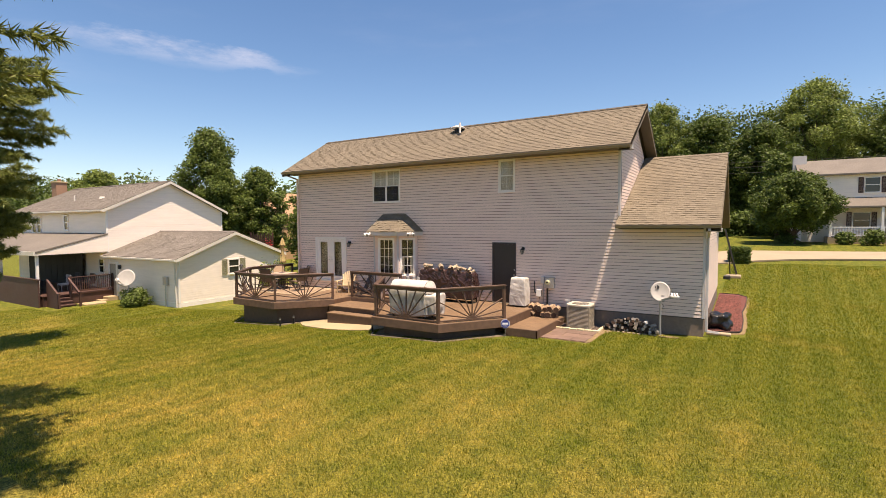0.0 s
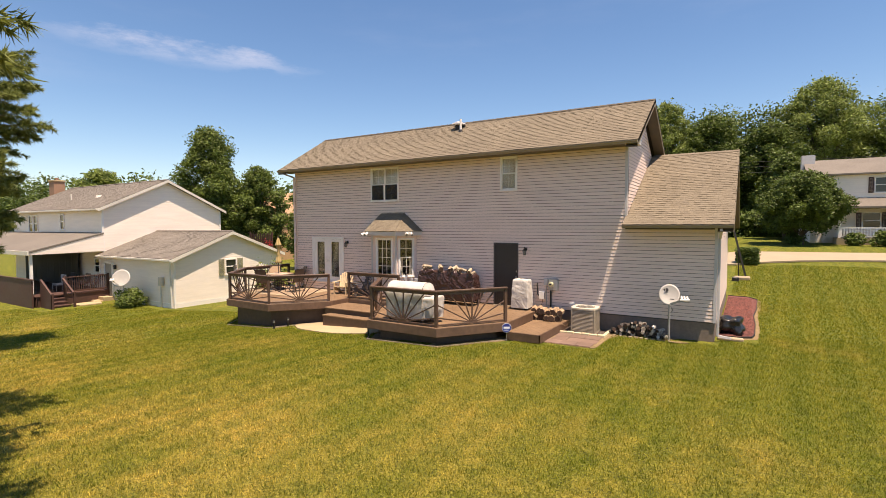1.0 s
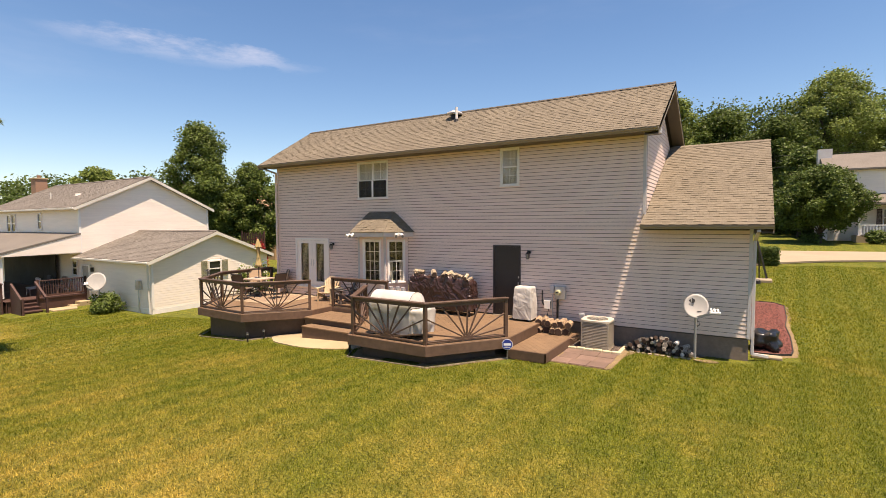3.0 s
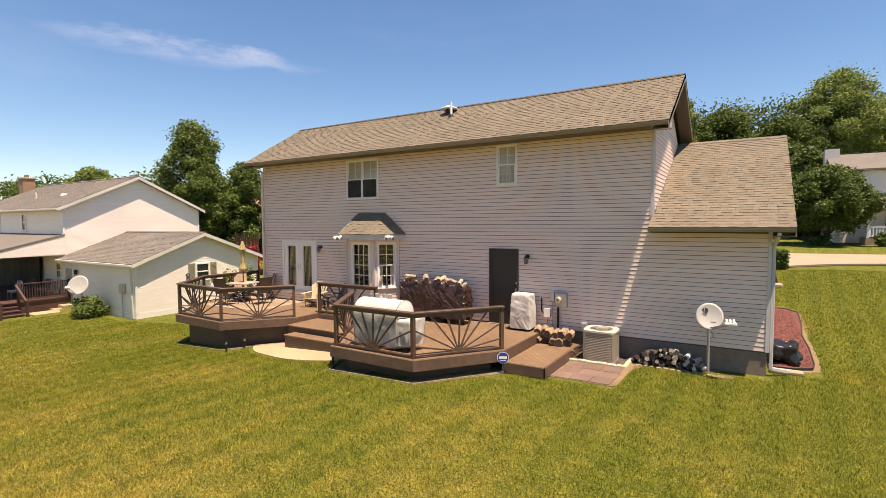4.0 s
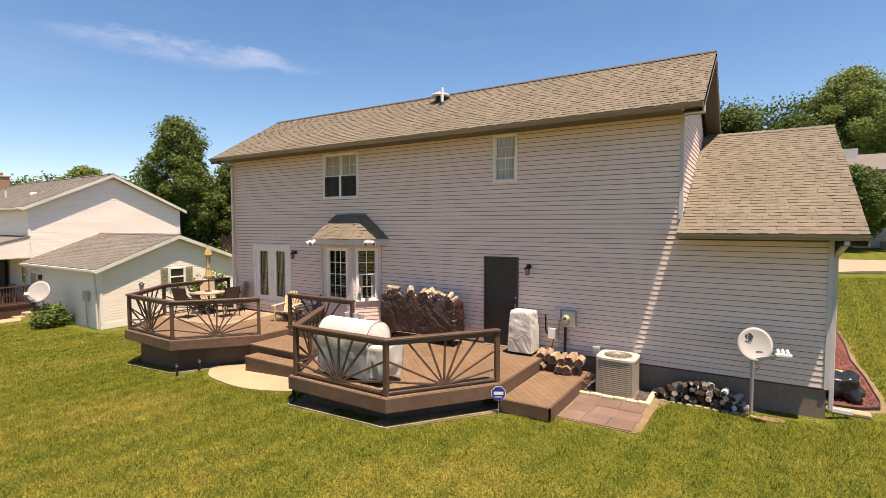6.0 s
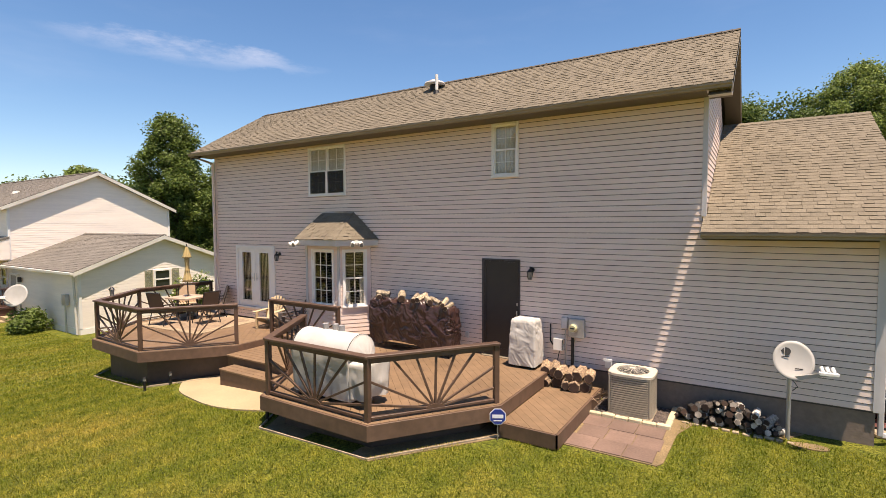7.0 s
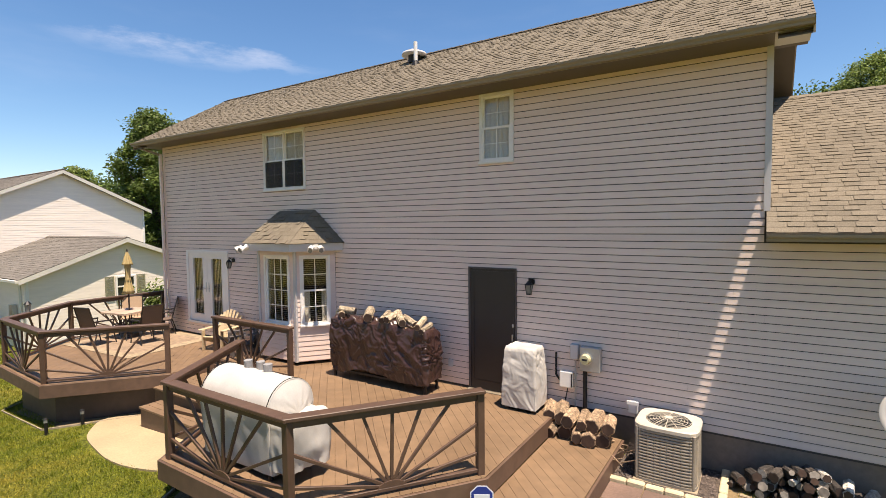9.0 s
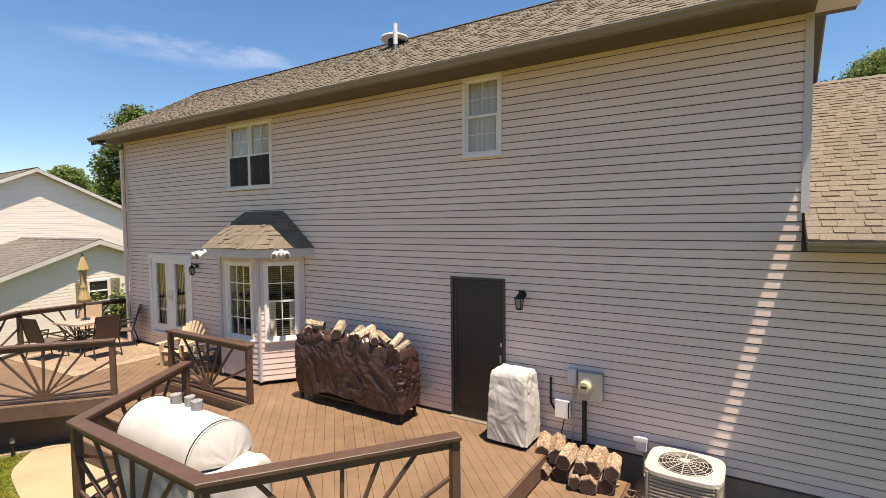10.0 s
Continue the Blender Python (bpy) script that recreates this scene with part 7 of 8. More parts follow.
def drape(x0, x1, y0, y1, z0, z1, nx, ny, nz, seed, amp, hem, bulge=0.0, top_noise=0.04, taper=0.0, scale=3.0, ridged=False, sag=0.0, crinkle=0.0):
    """A cloth hung over a box: top and four sides with wrinkles and an uneven hem."""
    bm = bmesh.new()
    loop = []
    for i in range(nx):
        loop.append((x0 + (x1 - x0) * i / nx, y0, 0, -1))
    for i in range(ny):
        loop.append((x1, y0 + (y1 - y0) * i / ny, 1, 0))
    for i in range(nx):
        loop.append((x1 - (x1 - x0) * i / nx, y1, 0, 1))
    for i in range(ny):
        loop.append((x0, y1 - (y1 - y0) * i / ny, -1, 0))
    cx, cy = (x0 + x1) / 2, (y0 + y1) / 2
    rows = []
    for k in range(nz + 1):
        f = k / nz
        row = []
        for i, (x, y, u, v) in enumerate(loop):
            low = z0 + hem * noise.noise(Vector((x * 1.7, y * 1.7, seed)))
            z = z1 + (low - z1) * f
            q = Vector((x * scale, y * scale, z * scale * 0.45 + seed))
            fold = amp * (0.35 + f) * (noise.noise(q) + 0.55 * noise.noise(q * 2.3) + 0.35 * noise.noise(q * 5.1))
            if ridged:
                g = Vector((x * 2.2 + z * 1.0, y * 2.2, z * 1.5 - x * 0.6 + seed))
                h = Vector((g.x + 0.35 * noise.noise(g * 1.7), g.y, g.z + 0.35 * noise.noise(g * 1.9 + Vector((5, 0, 0)))))
                fold = amp * (0.25 + 0.6 * f) * (0.8 - 2.2 * abs(noise.noise(h * 0.8))) + amp * 0.42 * (0.5 - 2.2 * abs(noise.noise(h * 2.2))) + amp * 0.24 * (0.5 - 2 * abs(noise.noise(h * 4.7))) + amp * 0.12 * (0.5 - 2 * abs(noise.noise(h * 9.5)))
                patch = smooth01(0.35 + 2.0 * noise.noise(g * 0.9 + Vector((3, 1, 7))))
                fold += amp * crinkle * patch * (0.6 - 2 * abs(noise.noise(Vector((h.x * 5.5 + h.z * 3, h.y * 6, h.z * 7)))) - 0.8 * abs(noise.noise(Vector((h.x * 13, h.y * 13, h.z * 10 - h.x * 4)))))
            z -= sag * smooth01((x - cx) / (x1 - cx)) * (1 - f)
            fold += bulge * math.sin(math.pi * f)
            s = 1 + taper * f
            px, py = cx + (x - cx) * s, cy + (y - cy) * s
            if f == 0:
                z += top_noise * noise.noise(Vector((x * 3, y * 3, seed)))
                px, py = cx + (px - cx) * 0.985, cy + (py - cy) * 0.94
            row.append(bm.verts.new((px + u * fold, py + v * fold, z)))
        rows.append(row)
    m = len(loop)
    for a, b in zip(rows, rows[1:]):
        for i in range(m):
            bm.faces.new((a[i], a[(i + 1) % m], b[(i + 1) % m], b[i]))
    mids = []
    for i in range(nx + 1):
        x = x0 + (x1 - x0) * i / nx
        line = [rows[0][i] if i < nx else rows[0][nx]]
        for j in range(1, ny):
            y = y0 + (y1 - y0) * j / ny
            if i == 0:
                line.append(rows[0][(m - j) % m])
            elif i == nx:
                line.append(rows[0][nx + j])
            else:
                line.append(bm.verts.new((cx + (x - cx) * 0.985, cy + (y - cy) * 0.94, z1 - sag * smooth01((x - cx) / (x1 - cx)) + 0.03 + top_noise * (noise.noise(Vector((x * 3, y * 3, seed))) + 0.5 * noise.noise(Vector((x * 8, y * 8, seed)))))))
        line.append(rows[0][(2 * nx + ny - i) % m])
        mids.append(line)
    for a, b in zip(mids, mids[1:]):
        for j in range(ny):
            bm.faces.new((a[j], b[j], b[j + 1], a[j + 1]))
    return bm


part("cover", drape(RX0, RX1, RY0, RY1, 0.72, 1.70, 170, 40, 60, 3.7, 0.050, 0.14, 0.03, 0.14, ridged=True, sag=0.14, crinkle=0.55), TARP, rack, smooth=True)
for x in (RX0 + 0.05, RX1 - 0.05):
    for y in (RY0 + 0.05, RY1 - 0.05):
        part("leg", box(x - 0.02, y - 0.02, DZ, x + 0.02, y + 0.02, 1.55), DARKMETAL, rack)
for y in (RY0 + 0.05, RY1 - 0.05):
    part("rail", box(RX0 + 0.05, y - 0.02, 0.66, RX1 - 0.05, y + 0.02, 0.70), DARKMETAL, rack)
part("stacked_wood", drape(RX0 + 0.1, RX1 - 0.08, RY0 + 0.05, RY1 - 0.05, 0.86, 1.62, 20, 5, 6, 9.1, 0.03, 0.0), LOGBARK, rack)
for i, (x, z, a, ln, r) in enumerate(((-9.60, 1.80, 0.5, 0.40, 0.06), (-9.45, 1.84, -0.9, 0.30, 0.07), (-8.88, 1.82, 0.45, 0.50, 0.085), (-8.48, 1.80, 0.8, 0.42, 0.06), (-8.30, 1.83, 0.9, 0.46, 0.06), (-8.12, 1.79, 0.3, 0.48, 0.065), (-7.90, 1.78, 0.2, 0.46, 0.055), (-7.66, 1.76, 0.7, 0.5, 0.055), (-7.55, 1.68, 0.9, 0.4, 0.05))):
    log((x, 15.06, z), (math.cos(a + 0.5), -math.sin(a + 0.5) * (1 if i % 3 else 0.7), -0.10), ln * 1.1, r * 1.05, "logs on the rack", "split pale log lying on the brown cover", 500 + i, PALEBARK)

# ---- the two pale covers ----
CANVAS = material("pale_canvas_cover", (0.51, 0.475, 0.43), 0.75, grain=60, amount=0.05, blotch=3, blotch_amount=0.12, bump=0.04)
GREYCANVAS = material("grey_canvas", (0.27, 0.26, 0.255), 0.8, grain=40, amount=0.1, blotch=3, bump=0.2)
fryer = thing("covered_smoker", "upright smoker under a creased pale canvas cover", "covered smoker")
part("cover", drape(-6.00, -5.49, 15.06, 15.48, 0.60, 1.52, 44, 38, 50, 8.2, 0.021, 0.06, 0.02, 0.03, 0.15, 4.0, ridged=True, crinkle=0.4), CANVAS, fryer, smooth=True)
bm = bmesh.new()
for x in (-5.95, -5.58):
    for y in (15.13, 15.42):
        rod((x, y, DZ), (x, y, 0.8), 0.02, seg=6, bm=bm)
part("legs", bm, DARKMETAL, fryer)

grill = thing("covered_grill", "large barrel grill under a pale canvas cover with grey-capped stacks", "covered grill")
GX0, GX1, GY0, GY1 = -8.62, -7.28, 11.44, 12.14
gcy = (GY0 + GY1) / 2
bm = bmesh.new()
prof = []
for i in range(17):
    a = math.pi * i / 16
    prof.append((gcy + math.cos(a) * 0.36, 1.33 + math.sin(a) * 0.37))
side = [(GY0 - 0.01 + 0.012 * k, 1.33 - 0.12 * k) for k in range(1, 7)]
full = [(GY1 + 0.01 - 0.012 * k, 1.33 - 0.12 * k) for k in range(6, 0, -1)] + prof + side
nxs = 22
rows = []
for i in range(nxs + 1):
    x = GX0 + (GX1 - GX0) * i / nxs
    row = []
    for j, (y, z) in enumerate(full):
        q = Vector((x * 3, y * 3, z * 2))
        w = (0.035 if z < 1.3 else 0.008) * (noise.noise(q) + 0.5 * noise.noise(q * 2.7))
        row.append(bm.verts.new((x, y + (w if y > gcy else -w), z + 0.3 * w)))
    rows.append(row)
for a, b in zip(rows, rows[1:]):
    for j in range(len(full) - 1):
        bm.faces.new((a[j], a[j + 1], b[j + 1], b[j]))
bm.faces.new(rows[0])
bm.faces.new(rows[-1][::-1])
part("cover", bm, CANVAS, grill, smooth=False)
for o in grill.children:
    for p in o.data.polygons:
        p.use_smooth = len(p.vertices) == 4
for x in (GX0 + 0.02, GX1 - 0.02):
    bm = bmesh.new()
    for p, q in zip(prof, prof[1:]):
        beam((x, p[0], p[1] + 0.004), (x, q[0], q[1] + 0.004), 0.008, 0.008, bm)
    part("seam", bm, DARK, grill, "dark piped seam")
# pulled-in end and the side shelf under its own flap
part("end_flap", drape(GX1 - 0.02, GX1 + 0.36, GY0 + 0.03, GY1 - 0.03, 0.66, 1.30, 10, 14, 12, 5.5, 0.05, 0.08, 0.02, 0.06, -0.12, 4.0), CANVAS, grill, smooth=True)
bm = bmesh.new()
rings = []
for k in range(6):
    f = k / 5
    ring = []
    for i in range(17):
        a = math.pi * i / 16
        fold = 0.012 * math.sin(i * 2.1 + k) * math.sin(math.pi * f)
        ring.append(bm.verts.new((GX1 - 0.004 + 0.13 * math.sin(f * math.pi / 2) + fold, gcy + math.cos(a) * 0.352 * (1 - 0.94 * f), 1.33 + math.sin(a) * 0.362 * (1 - 0.94 * f) - 0.02 * f)))
    rings.append(ring)
for p, q in zip(rings, rings[1:]):
    for i in range(16):
        bm.faces.new((p[i], p[i + 1], q[i + 1], q[i]))
bm.faces.new(rings[-1])
part("end_cloth", bm, CANVAS, grill, smooth=True)
for x, y in ((-8.18, 11.86), (-7.98, 11.90), (-7.80, 11.87)):
    z = 1.66
    bm = rod((x, y, z), (x, y, z + 0.13), 0.055, 0.06, 10)
    for v in bm.verts:
        v.co += Vector((noise.noise(v.co * 20), noise.noise(v.co * 21 + Vector((3, 0, 0))), 0.6 * noise.noise(v.co * 25))) * 0.018
    part("stack_cap", bm, GREYCANVAS, grill, "grey cloth cap over a chimney stack")
bm = bmesh.new()
for x in (GX0 + 0.1, GX1 - 0.1):
    for y in (GY0 + 0.1, GY1 - 0.1):
        rod((x, y, DZ), (x, y, 0.9), 0.03, seg=8, bm=bm)
part("legs", bm, DARKMETAL, grill)

# ---- seating on the far lobe ----
RUGT = material("tan_outdoor_rug", (0.27, 0.19, 0.125), 0.95, grain=9, amount=0.25, blotch=2.2, blotch_amount=0.2, bump=0.3, coords="World")
RUGP = material("pale_rug_border", (0.31, 0.235, 0.15), 0.95, grain=9, amount=0.25, blotch=5, blotch_amount=0.2, bump=0.3, coords="World")
rug = thing("outdoor_rug", "tan outdoor rug with a pale patterned border", "rug", at=(-16.25, 14.38, DZ), turn=4)
part("field", box(-1.2, -0.9, 0.002, 1.2, 0.9, 0.012), RUGT, rug)
for a, b, c, d in ((-1.5, -1.15, 1.5, -0.9), (-1.5, 0.9, 1.5, 1.15), (-1.5, -0.9, -1.2, 0.9), (1.2, -0.9, 1.5, 0.9)):
    part("border", box(a, b, 0.002, c, d, 0.013), RUGP, rug)
IRON = material("bronze_iron", (0.04, 0.03, 0.025), 0.5, 0.3)
TILE = material("tan_table_tile", (0.46, 0.33, 0.24), 0.5, grain=12, amount=0.12, random=0.12, coords="World")
TX, TY, TT = -17.05, 14.50, 12
table = thing("patio_table", "square tiled patio table with iron frame", "table", at=(TX, TY, DZ), turn=TT)
bm = bmesh.new()
for a, b, c, d in ((-0.53, -0.53, 0.53, -0.49), (-0.53, 0.49, 0.53, 0.53), (-0.53, -0.49, -0.49, 0.49), (0.49, -0.49, 0.53, 0.49)):
    box(a, b, 0.69, c, d, 0.735, bm=bm)
part("rim", bm, TILE, table)
for i in range(4):
    for j in range(4):
        part("tile", box(-0.488 + i * 0.245, -0.488 + j * 0.245, 0.70, -0.488 + i * 0.245 + 0.238, -0.488 + j * 0.245 + 0.238, 0.733, 0.003), TILE, table)
for sx in (-1, 1):
    for sy in (-1, 1):
        bm = rod((sx * 0.45, sy * 0.45, 0.69), (sx * 0.30, sy * 0.30, 0.35), 0.018, seg=8)
        rod((sx * 0.30, sy * 0.30, 0.35), (sx * 0.46, sy * 0.46, 0.0), 0.018, seg=8, bm=bm)
        part("leg", bm, IRON, table)
bm = bmesh.new()
for s in (-1, 1):
    beam((-0.32, s * 0.32, 0.38), (0.32, s * 0.32, 0.38), 0.015, 0.02, bm)
    beam((s * 0.32, -0.32, 0.38), (s * 0.32, 0.32, 0.38), 0.015, 0.02, bm)
    for k in range(5):
        x = -0.3 + 0.15 * k
        beam((x, s * 0.40, 0.68), (x + 0.1, s * 0.34, 0.50), 0.012, 0.012, bm)
part("scrollwork", bm, IRON, table)
table.scale = (0.86, 0.86, 1.0)
UMBY = material("gold_umbrella_cloth", (0.46, 0.34, 0.15), 0.85, grain=20, amount=0.12, bump=0.1)
umb = thing("patio_umbrella", "closed gold cloth umbrella standing through the table", "umbrella", at=(TX - 0.02, TY + 0.03, DZ))
part("base", rod((0, 0, 0.0), (0, 0, 0.10), 0.26, 0.22, 20), IRON, umb)
part("pole", rod((0, 0, 0.1), (0, 0, 2.36), 0.019, seg=10), IRON, umb)


def folded(z0, z1, r0, r1, seed, waist=0.0):
    bm = bmesh.new()
    rows, n, m = [], 24, 9
    for i in range(m + 1):
        f = i / m
        r = r0 + (r1 - r0) * f - waist * math.sin(math.pi * f)
        rows.append([bm.verts.new((math.cos(math.tau * j / n) * r * (1 + 0.28 * math.sin(6 * math.tau * j / n + seed + f)), math.sin(math.tau * j / n) * r * (1 + 0.28 * math.sin(6 * math.tau * j / n + seed + f)), z0 + (z1 - z0) * f)) for j in range(n)])
    for a, b in zip(rows, rows[1:]):
        for j in range(n):
            bm.faces.new((a[j], a[(j + 1) % n], b[(j + 1) % n], b[j]))
    bm.faces.new(rows[0][::-1])
    bm.faces.new(rows[-1])
    return bm


part("canopy", folded(1.20, 2.02, 0.128, 0.070, 1.0, 0.045), UMBY, umb, smooth=True)
part("vent_tier", folded(1.98, 2.34, 0.118, 0.022, 2.5), UMBY, umb, smooth=True)
part("finial", rod((0, 0, 2.34), (0, 0, 2.42), 0.03, 0.012, 10), IRON, umb)
part("tie", rod((0, 0, 1.56), (0, 0, 1.60), 0.075, seg=14), UMBY, umb)
SLING = material("brown_sling_mesh", (0.125, 0.085, 0.06), 0.8, grain=80, amount=0.15, coords="Object")
SLINGT = material("tan_sling_mesh", (0.42, 0.29, 0.185), 0.8, grain=80, amount=0.15, coords="Object")


def sling_chair(label, at, turn, cloth):
    """A sling patio chair facing local +y."""
    c = thing("patio_chair", label, "chair", "patio chairs round the table", at=(*at, DZ), turn=turn)
    bm = bmesh.new()
    vs = []
    for s in (-0.25, 0.25):
        vs.append([(s, 0.26, 0.43), (s, 0.0, 0.40), (s, -0.20, 0.42), (s * 0.97, -0.27, 0.62), (s * 0.95, -0.36, 0.98)])
    for (a, b), (d, e) in zip(zip(vs[0], vs[0][1:]), zip(vs[1], vs[1][1:])):
        q = [Vector(v) for v in (a, b, e, d)]
        n = (q[1] - q[0]).cross(q[3] - q[0]).normalized() * 0.012
        lo = [bm.verts.new(v) for v in q]
        hi = [bm.verts.new(v + n) for v in q]
        bm.faces.new(lo)
        bm.faces.new(hi[::-1])
        for k in range(4):
            bm.faces.new((lo[k], hi[k], hi[(k + 1) % 4], lo[(k + 1) % 4]))
    part("sling", bm, cloth, c)
    for s in (-1, 1):
        x = 0.27 * s
        bm = bmesh.new()
        for p, q in (((x, 0.28, 0.43), (x, -0.20, 0.41)), ((x, -0.20, 0.41), (x * 0.96, -0.37, 1.0))):
            rod(p, q, 0.015, seg=8, bm=bm)
        part("side_frame", bm, IRON, c)
        bm = rod((x * 1.08, 0.25, 0.62), (x * 1.08, -0.26, 0.64), 0.02, seg=8)
        rod((x * 1.08, 0.25, 0.62), (x * 1.08, 0.20, 0.42), 0.014, seg=8, bm=bm)
        part("armrest", bm, IRON, c)
        for y, yy in ((0.22, 0.30), (-0.18, -0.30)):
            bm = rod((x, y, 0.42), (x * 1.05, yy, 0.0), 0.015, seg=8)
            part("leg", bm, IRON, c)
    part("head_bar", rod((-0.26, -0.37, 1.0), (0.26, -0.37, 1.0), 0.017, seg=8), IRON, c)
    return c


sling_chair("tan sling patio chair at the tiled table", (TX - 0.58, TY + 0.34), 240, SLINGT)
sling_chair("brown sling patio chair at the tiled table", (TX + 0.18, TY - 0.86), 14, SLING)
sling_chair("brown sling patio chair at the tiled table", (TX + 1.12, TY - 0.08), 88, SLING)
sling_chair("brown sling patio chair at the tiled table", (TX + 0.40, TY + 0.72), 150, SLING)
PINEWOOD = material("pale_pine_wood", (0.50, 0.38, 0.23), 0.7, grain=6, amount=0.15, stretch=(1, 1, 5), bump=0.1)
# chair wood with the shade beside the bay put into its colour
SHADEDWOOD = material("dark_shaded_wood", (0.09, 0.075, 0.07), 0.7, grain=6, amount=0.15, bump=0.1)


def adirondack(label, at, turn, mat):
    """An Adirondack chair facing local -y, with a fan of back slats."""
    c = thing("adirondack_chair", label, "chair", "adirondack chairs", at=(*at, DZ), turn=turn)
    c.scale = (0.87, 0.87, 0.9)
    for i in range(7):
        x = -0.27 + i * 0.09
        f = (x / 0.27)
        part("back_slat", beam((x * 0.8, 0.20, 0.26), (x * 1.25, 0.52, 0.98 - 0.16 * f * f), 0.078, 0.02, bevel=0.004), mat, c)
    for i in range(6):
        y = -0.30 + i * 0.095
        part("seat_slat", beam((-0.29, y, 0.36 - 0.10 * i / 5), (0.29, y, 0.36 - 0.10 * i / 5), 0.085, 0.02, bevel=0.004), mat, c)
    for s in (-1, 1):
        part("armrest", beam((0.37 * s, -0.36, 0.55), (0.34 * s, 0.42, 0.55), 0.14, 0.025, bevel=0.006), mat, c)
        part("front_leg", box(0.30 * s - 0.02 * s, -0.36, 0.0, 0.30 * s + 0.02 * s, -0.25, 0.54, 0.004), mat, c)
        part("back_leg", beam((0.30 * s, -0.32, 0.33), (0.30 * s, 0.52, 0.02), 0.025, 0.11), mat, c)
        part("arm_post", box(0.33 * s - 0.015, 0.30, 0.1, 0.33 * s + 0.015, 0.38, 0.54), mat, c)
    part("back_brace", beam((-0.34, 0.36, 0.52), (0.34, 0.36, 0.52), 0.03, 0.06), mat, c)
    return c


adirondack("pale pine adirondack chair on the deck", (-13.74, 15.05), 18, PINEWOOD)
adirondack("dark shaded adirondack chair beside the bay", (-12.78, 15.02), -30, SHADEDWOOD)
post_lamp = thing("rail_lamp", "small dark lantern on the far rail corner", "lantern")
part("body", rod((-17.05, 12.30, RT), (-17.05, 12.30, RT + 0.18), 0.05, 0.065, 8), LAMPGLASS, post_lamp)
part("cap", rod((-17.05, 12.30, RT + 0.18), (-17.05, 12.30, RT + 0.26), 0.09, 0.02, 8), DARKMETAL, post_lamp)


edge = thing("lawn_edging", "weathered pale plastic edging at the deck's foot", "edging")
EDGEPALE = material("weathered_pale_edging", (0.30, 0.24, 0.17), 0.8, grain=9, amount=0.35, blotch=2, blotch_amount=0.35, coords="World")
for line in (outward(RIGHT_EDGE, 0.06)[1:5], outward(LEFT_EDGE, 0.02)[1:6]):
    for p, q in zip(line, line[1:]):
        part("edging_strip", beam((p[0], p[1], ground_z(*p) + 0.012), (q[0], q[1], ground_z(*q) + 0.012), 0.022, 0.05), EDGEPALE, edge)

# ---- small things on the lawn ----
for i, (x, y) in enumerate(((-13.73, 11.45), (-13.62, 12.0), (-9.3, 11.42))):
    z = ground_z(x, y)
    p = thing("path_light", "small dark path light at the deck's foot", "path light", "path lights")
    part("stake", rod((x, y, z - 0.05), (x, y, z + 0.24), 0.028, 0.03, 10), DARKMETAL, p)
    part("lens", rod((x, y, z + 0.24), (x, y, z + 0.30), 0.038, seg=10), LAMPGLASS, p)
    part("cap", rod((x, y, z + 0.30), (x, y, z + 0.325), 0.045, 0.03, 10), DARKMETAL, p)
SIGNBLUE = material("sign_blue", (0.025, 0.045, 0.25), 0.4, amount=0.05)
SIGNWHITE = material("sign_white", (0.75, 0.75, 0.78), 0.4, amount=0.03)
sign = thing("yard_sign", "blue octagonal yard sign with a white band on a stake", "sign", at=(-5.18, 12.74, 0), turn=30)
part("stake", rod((0, 0.01, -0.1), (0, 0.01, 0.30), 0.008, seg=6), GALV, sign)


def octagon(r, y0, y1, z):
    bm = bmesh.new()
    a = [bm.verts.new((math.cos(math.pi / 8 + i * math.pi / 4) * r, y0, z + math.sin(math.pi / 8 + i * math.pi / 4) * r)) for i in range(8)]
    b = [bm.verts.new((math.cos(math.pi / 8 + i * math.pi / 4) * r, y1, z + math.sin(math.pi / 8 + i * math.pi / 4) * r)) for i in range(8)]
    bm.faces.new(a)
    bm.faces.new(b[::-1])
    for i in range(8):
        bm.faces.new((a[i], b[i], b[(i + 1) % 8], a[(i + 1) % 8]))
    return bm


part("border", octagon(0.145, -0.004, 0.0, 0.40), SIGNWHITE, sign)
part("plate", octagon(0.132, -0.008, -0.004, 0.40), SIGNBLUE, sign)
part("band", box(-0.09, -0.011, 0.375, 0.09, -0.008, 0.435), SIGNWHITE, sign)
part("small_band", box(-0.07, -0.011, 0.325, 0.07, -0.008, 0.342), SIGNWHITE, sign)

# behind the white garage: a board fence and red blossom
fence = thing("wooden_fence", "short brown board fence behind the white garage", "fence")
FZ = ground_z(-38, 30)
for i in range(11):
    x = -39.3 + i * 0.27
    part("fence_board", box(x, 30.0, FZ - 0.1, x + 0.15, 30.03, 2.55 + 0.12 * (i % 2)), REDWOOD, fence)
for z in (0.4, 2.0):
    part("fence_rail", box(-39.4, 30.03, z, -36.3, 30.08, z + 0.09), REDWOOD, fence)
for x in (-39.4, -36.35):
    part("fence_post", box(x - 0.06, 30.03, FZ - 0.3, x + 0.06, 30.15, 2.75), REDWOOD, fence)
shrub("shrub full of red blossom by the board fence", (-35.9, 29.2), 0.75, 3.3, 1600, 0.09, leaf_material("red_blossom", (0.42, 0.05, 0.05)), 46, "blossom_shrub")
shrub("green shrub before the board fence", (-37.6, 28.6), 1.3, 3.0, 3600, 0.09, LEAF, 47)

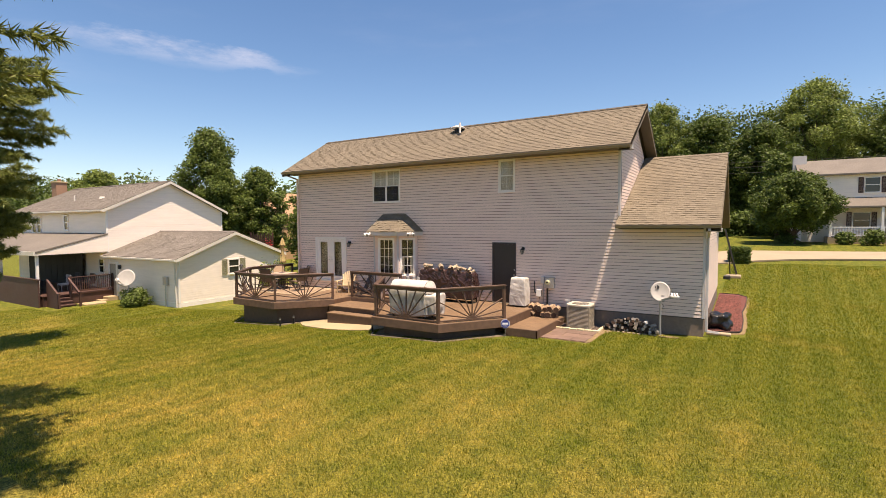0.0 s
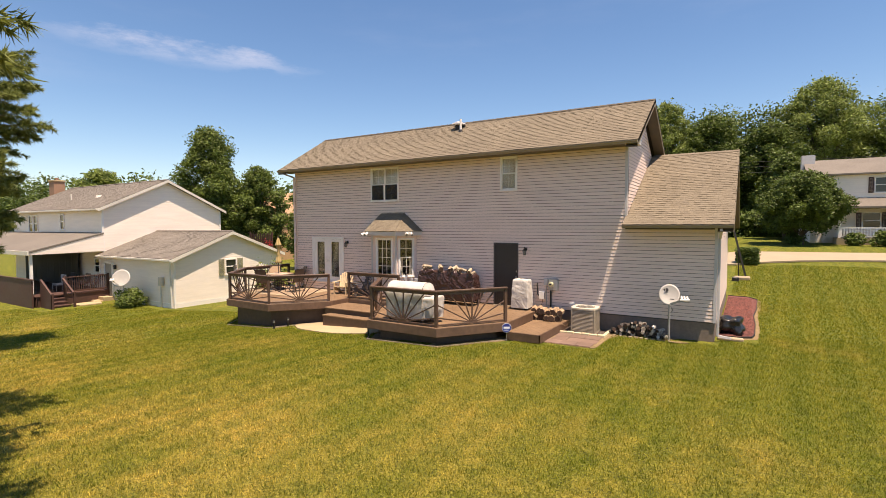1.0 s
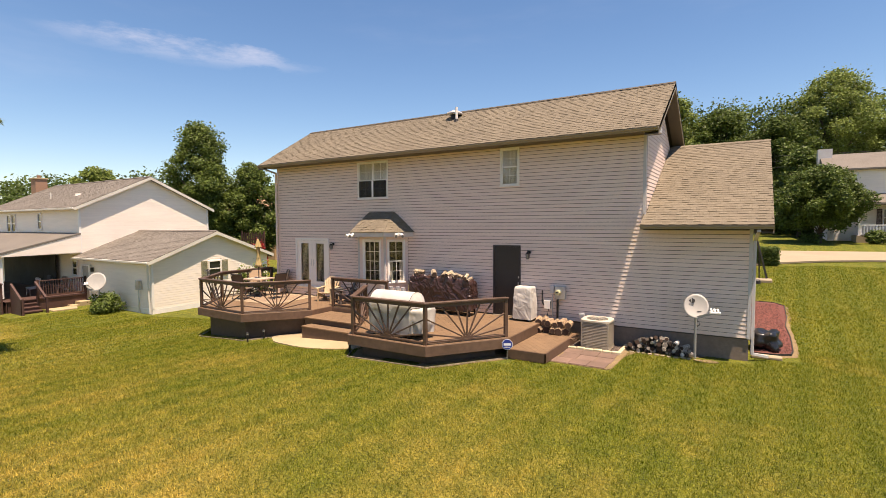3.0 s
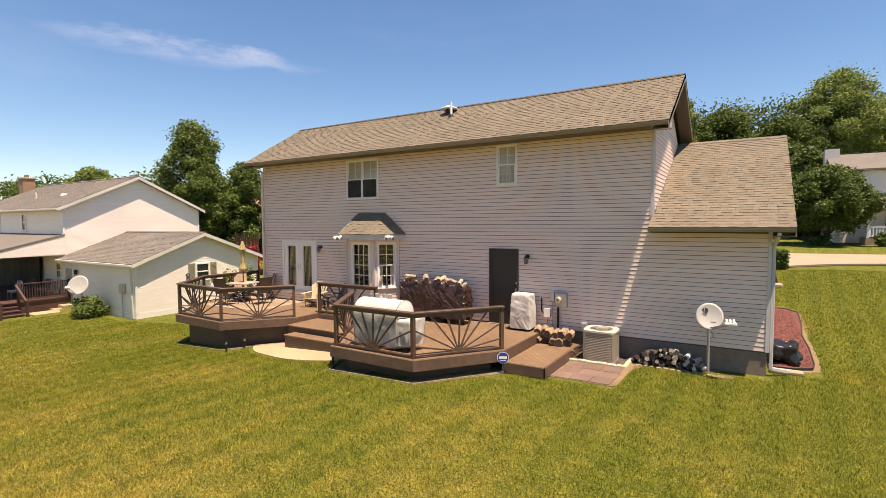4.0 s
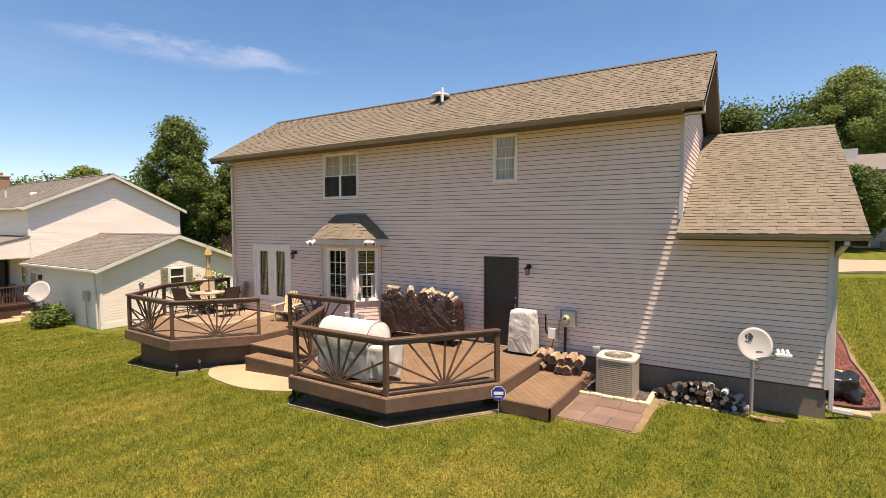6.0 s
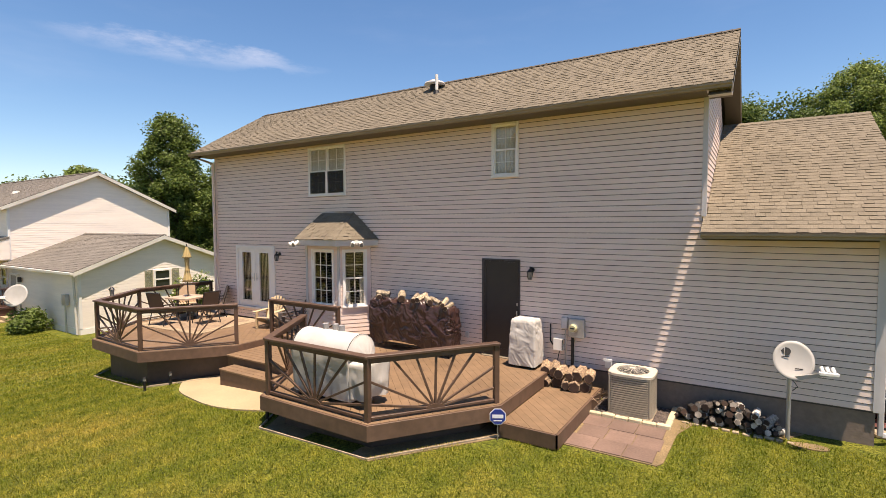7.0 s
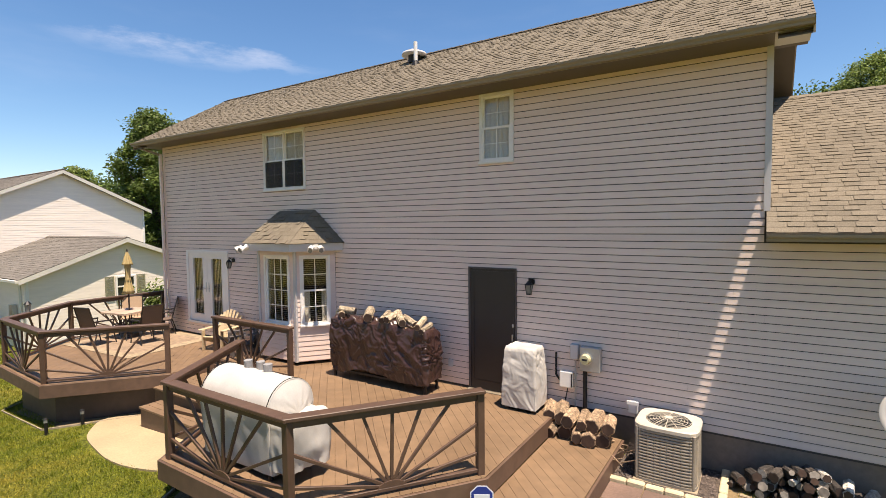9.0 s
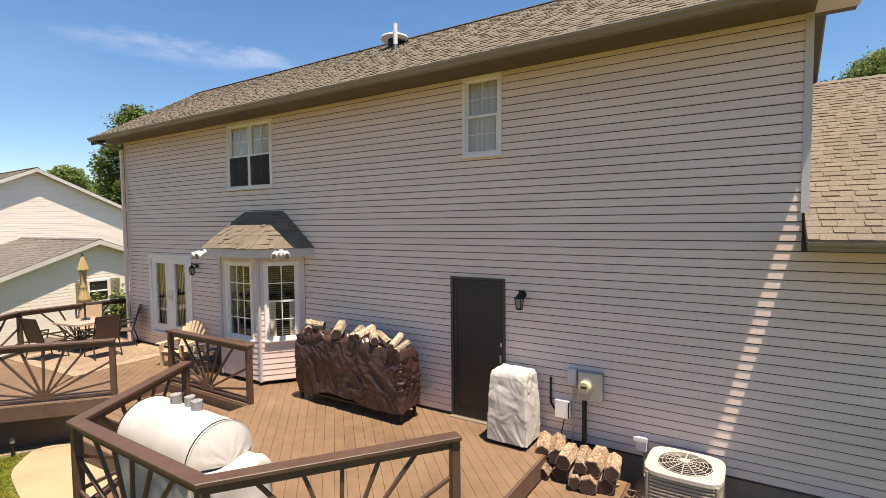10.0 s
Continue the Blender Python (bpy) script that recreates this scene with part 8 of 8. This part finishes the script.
# overhead wires on the street side
wires = []
for k, z in enumerate((9.6, 10.3, 10.9)):
    bm = bmesh.new()
    pts = [(-30 + i * 6, 70 + i * 0.4, z + 0.9 * ((i - 7) / 7) ** 2) for i in range(15)]
    for p, q in zip(pts, pts[1:]):
        rod(p, q, 0.025, seg=5, bm=bm)
    wires.append(bm)
for x, y in ((-30, 70), (54, 75.6)):
    pole = thing("utility_pole", "wooden utility pole carrying overhead wires", "utility pole")
    part("pole", rod((x, y, ground_z(x, y) - 0.5), (x, y, 12.4), 0.16, 0.11, 10), BARK, pole)
    part("crossarm", box(x - 0.05, y - 1.1, 11.3, x + 0.05, y + 1.1, 11.42), BARK, pole)
    if x < 0:
        for bm in wires:
            part("wire", bm, DARK, pole)


# ---- grass blades on the nearer lawn ----
def grass(count, x0, x1, y0, y1, seed, tall, keep, wide=1.0):
    r = np.random.default_rng(seed)
    p = np.stack([r.uniform(x0, x1, count), r.uniform(y0, y1, count)], 1)
    p = p[keep(p[:, 0], p[:, 1])]
    n = len(p)
    z = -1.25 * np.clip((-7 - p[:, 0]) / 19.5, 0, 1) ** 1.25
    rise = np.where(p[:, 1] < 40, 0.075 * (p[:, 1] - 26), 1.05 + 0.03 * (p[:, 1] - 40)).clip(0)
    u = np.clip((p[:, 0] + 9) / 9, 0, 1)
    z = z + np.where(p[:, 1] > 18, rise, 0) * u * u * (3 - 2 * u)
    a = r.uniform(0, np.pi * 2, n)
    h = tall * r.uniform(0.5, 1.3, n)
    w = r.uniform(0.004, 0.009, n) * wide
    lean = r.normal(0, 0.5, (n, 2)) * h[:, None]
    v = np.zeros((n, 3, 3))
    v[:, 0] = np.stack([p[:, 0] - np.cos(a) * w, p[:, 1] - np.sin(a) * w, z - 0.01], 1)
    v[:, 1] = np.stack([p[:, 0] + np.cos(a) * w, p[:, 1] + np.sin(a) * w, z - 0.01], 1)
    v[:, 2] = np.stack([p[:, 0] + lean[:, 0], p[:, 1] + lean[:, 1], z + h], 1)
    me = bpy.data.meshes.new("grass")
    me.vertices.add(n * 3)
    me.vertices.foreach_set("co", v.ravel())
    me.loops.add(n * 3)
    me.loops.foreach_set("vertex_index", np.arange(n * 3))
    me.polygons.add(n)
    me.polygons.foreach_set("loop_start", np.arange(n) * 3)
    me.polygons.foreach_set("loop_total", np.full(n, 3))
    me.update(calc_edges=True)
    me.materials.append(GRASSBLADE)
    return tagged(new("grass", me), "short mown yellow-green grass blades on the lawn", "grass", kind="stuff")


def off_paving(x, y):
    deck_area = (y > 11.0) & (x > -18.3) & (x < -5.1) & ~((x < -12.8) & (x + y < -2.4)) & ~((x > -13.6) & (x < -9.3) & (y < 12.3)) & ~((x > -6.6) & (y < 11.15 + (x + 6.6) * 1.32))
    patio = ((x + 11.4) / 2.15) ** 2 + ((y - 12.3) / 0.88) ** 2 < 1
    walk_area = (x > -5.25) & (x < -2.7) & (y > 12.95)
    wall = (y > 15.25) & (x < 0.15)
    under = (x > -16) & (x < -5) & (y > 12.3)
    bed_area = (x > 0.0) & (x < 1.12) & (y > 16.02)
    return ~(deck_area | patio | walk_area | wall | under | bed_area)


grass(560000, -17.0, 6.0, 1.5, 17.5, 71, 0.05, off_paving)
grass(90000, -34.0, -17.0, 2.5, 15.0, 72, 0.05, lambda x, y: (y < 14.6) & ((x > -31.5) | (y < 10.8)), 2.2)
grass(120000, 0.2, 14.0, 17.5, 37.0, 73, 0.05, lambda x, y: (y < 35.6 + x * 0.40) & ((x > 1.16) | (y > 26.4)), 2.2)
grass(30000, 6.0, 14.0, 5.0, 17.5, 74, 0.05, off_paving, 1.6)
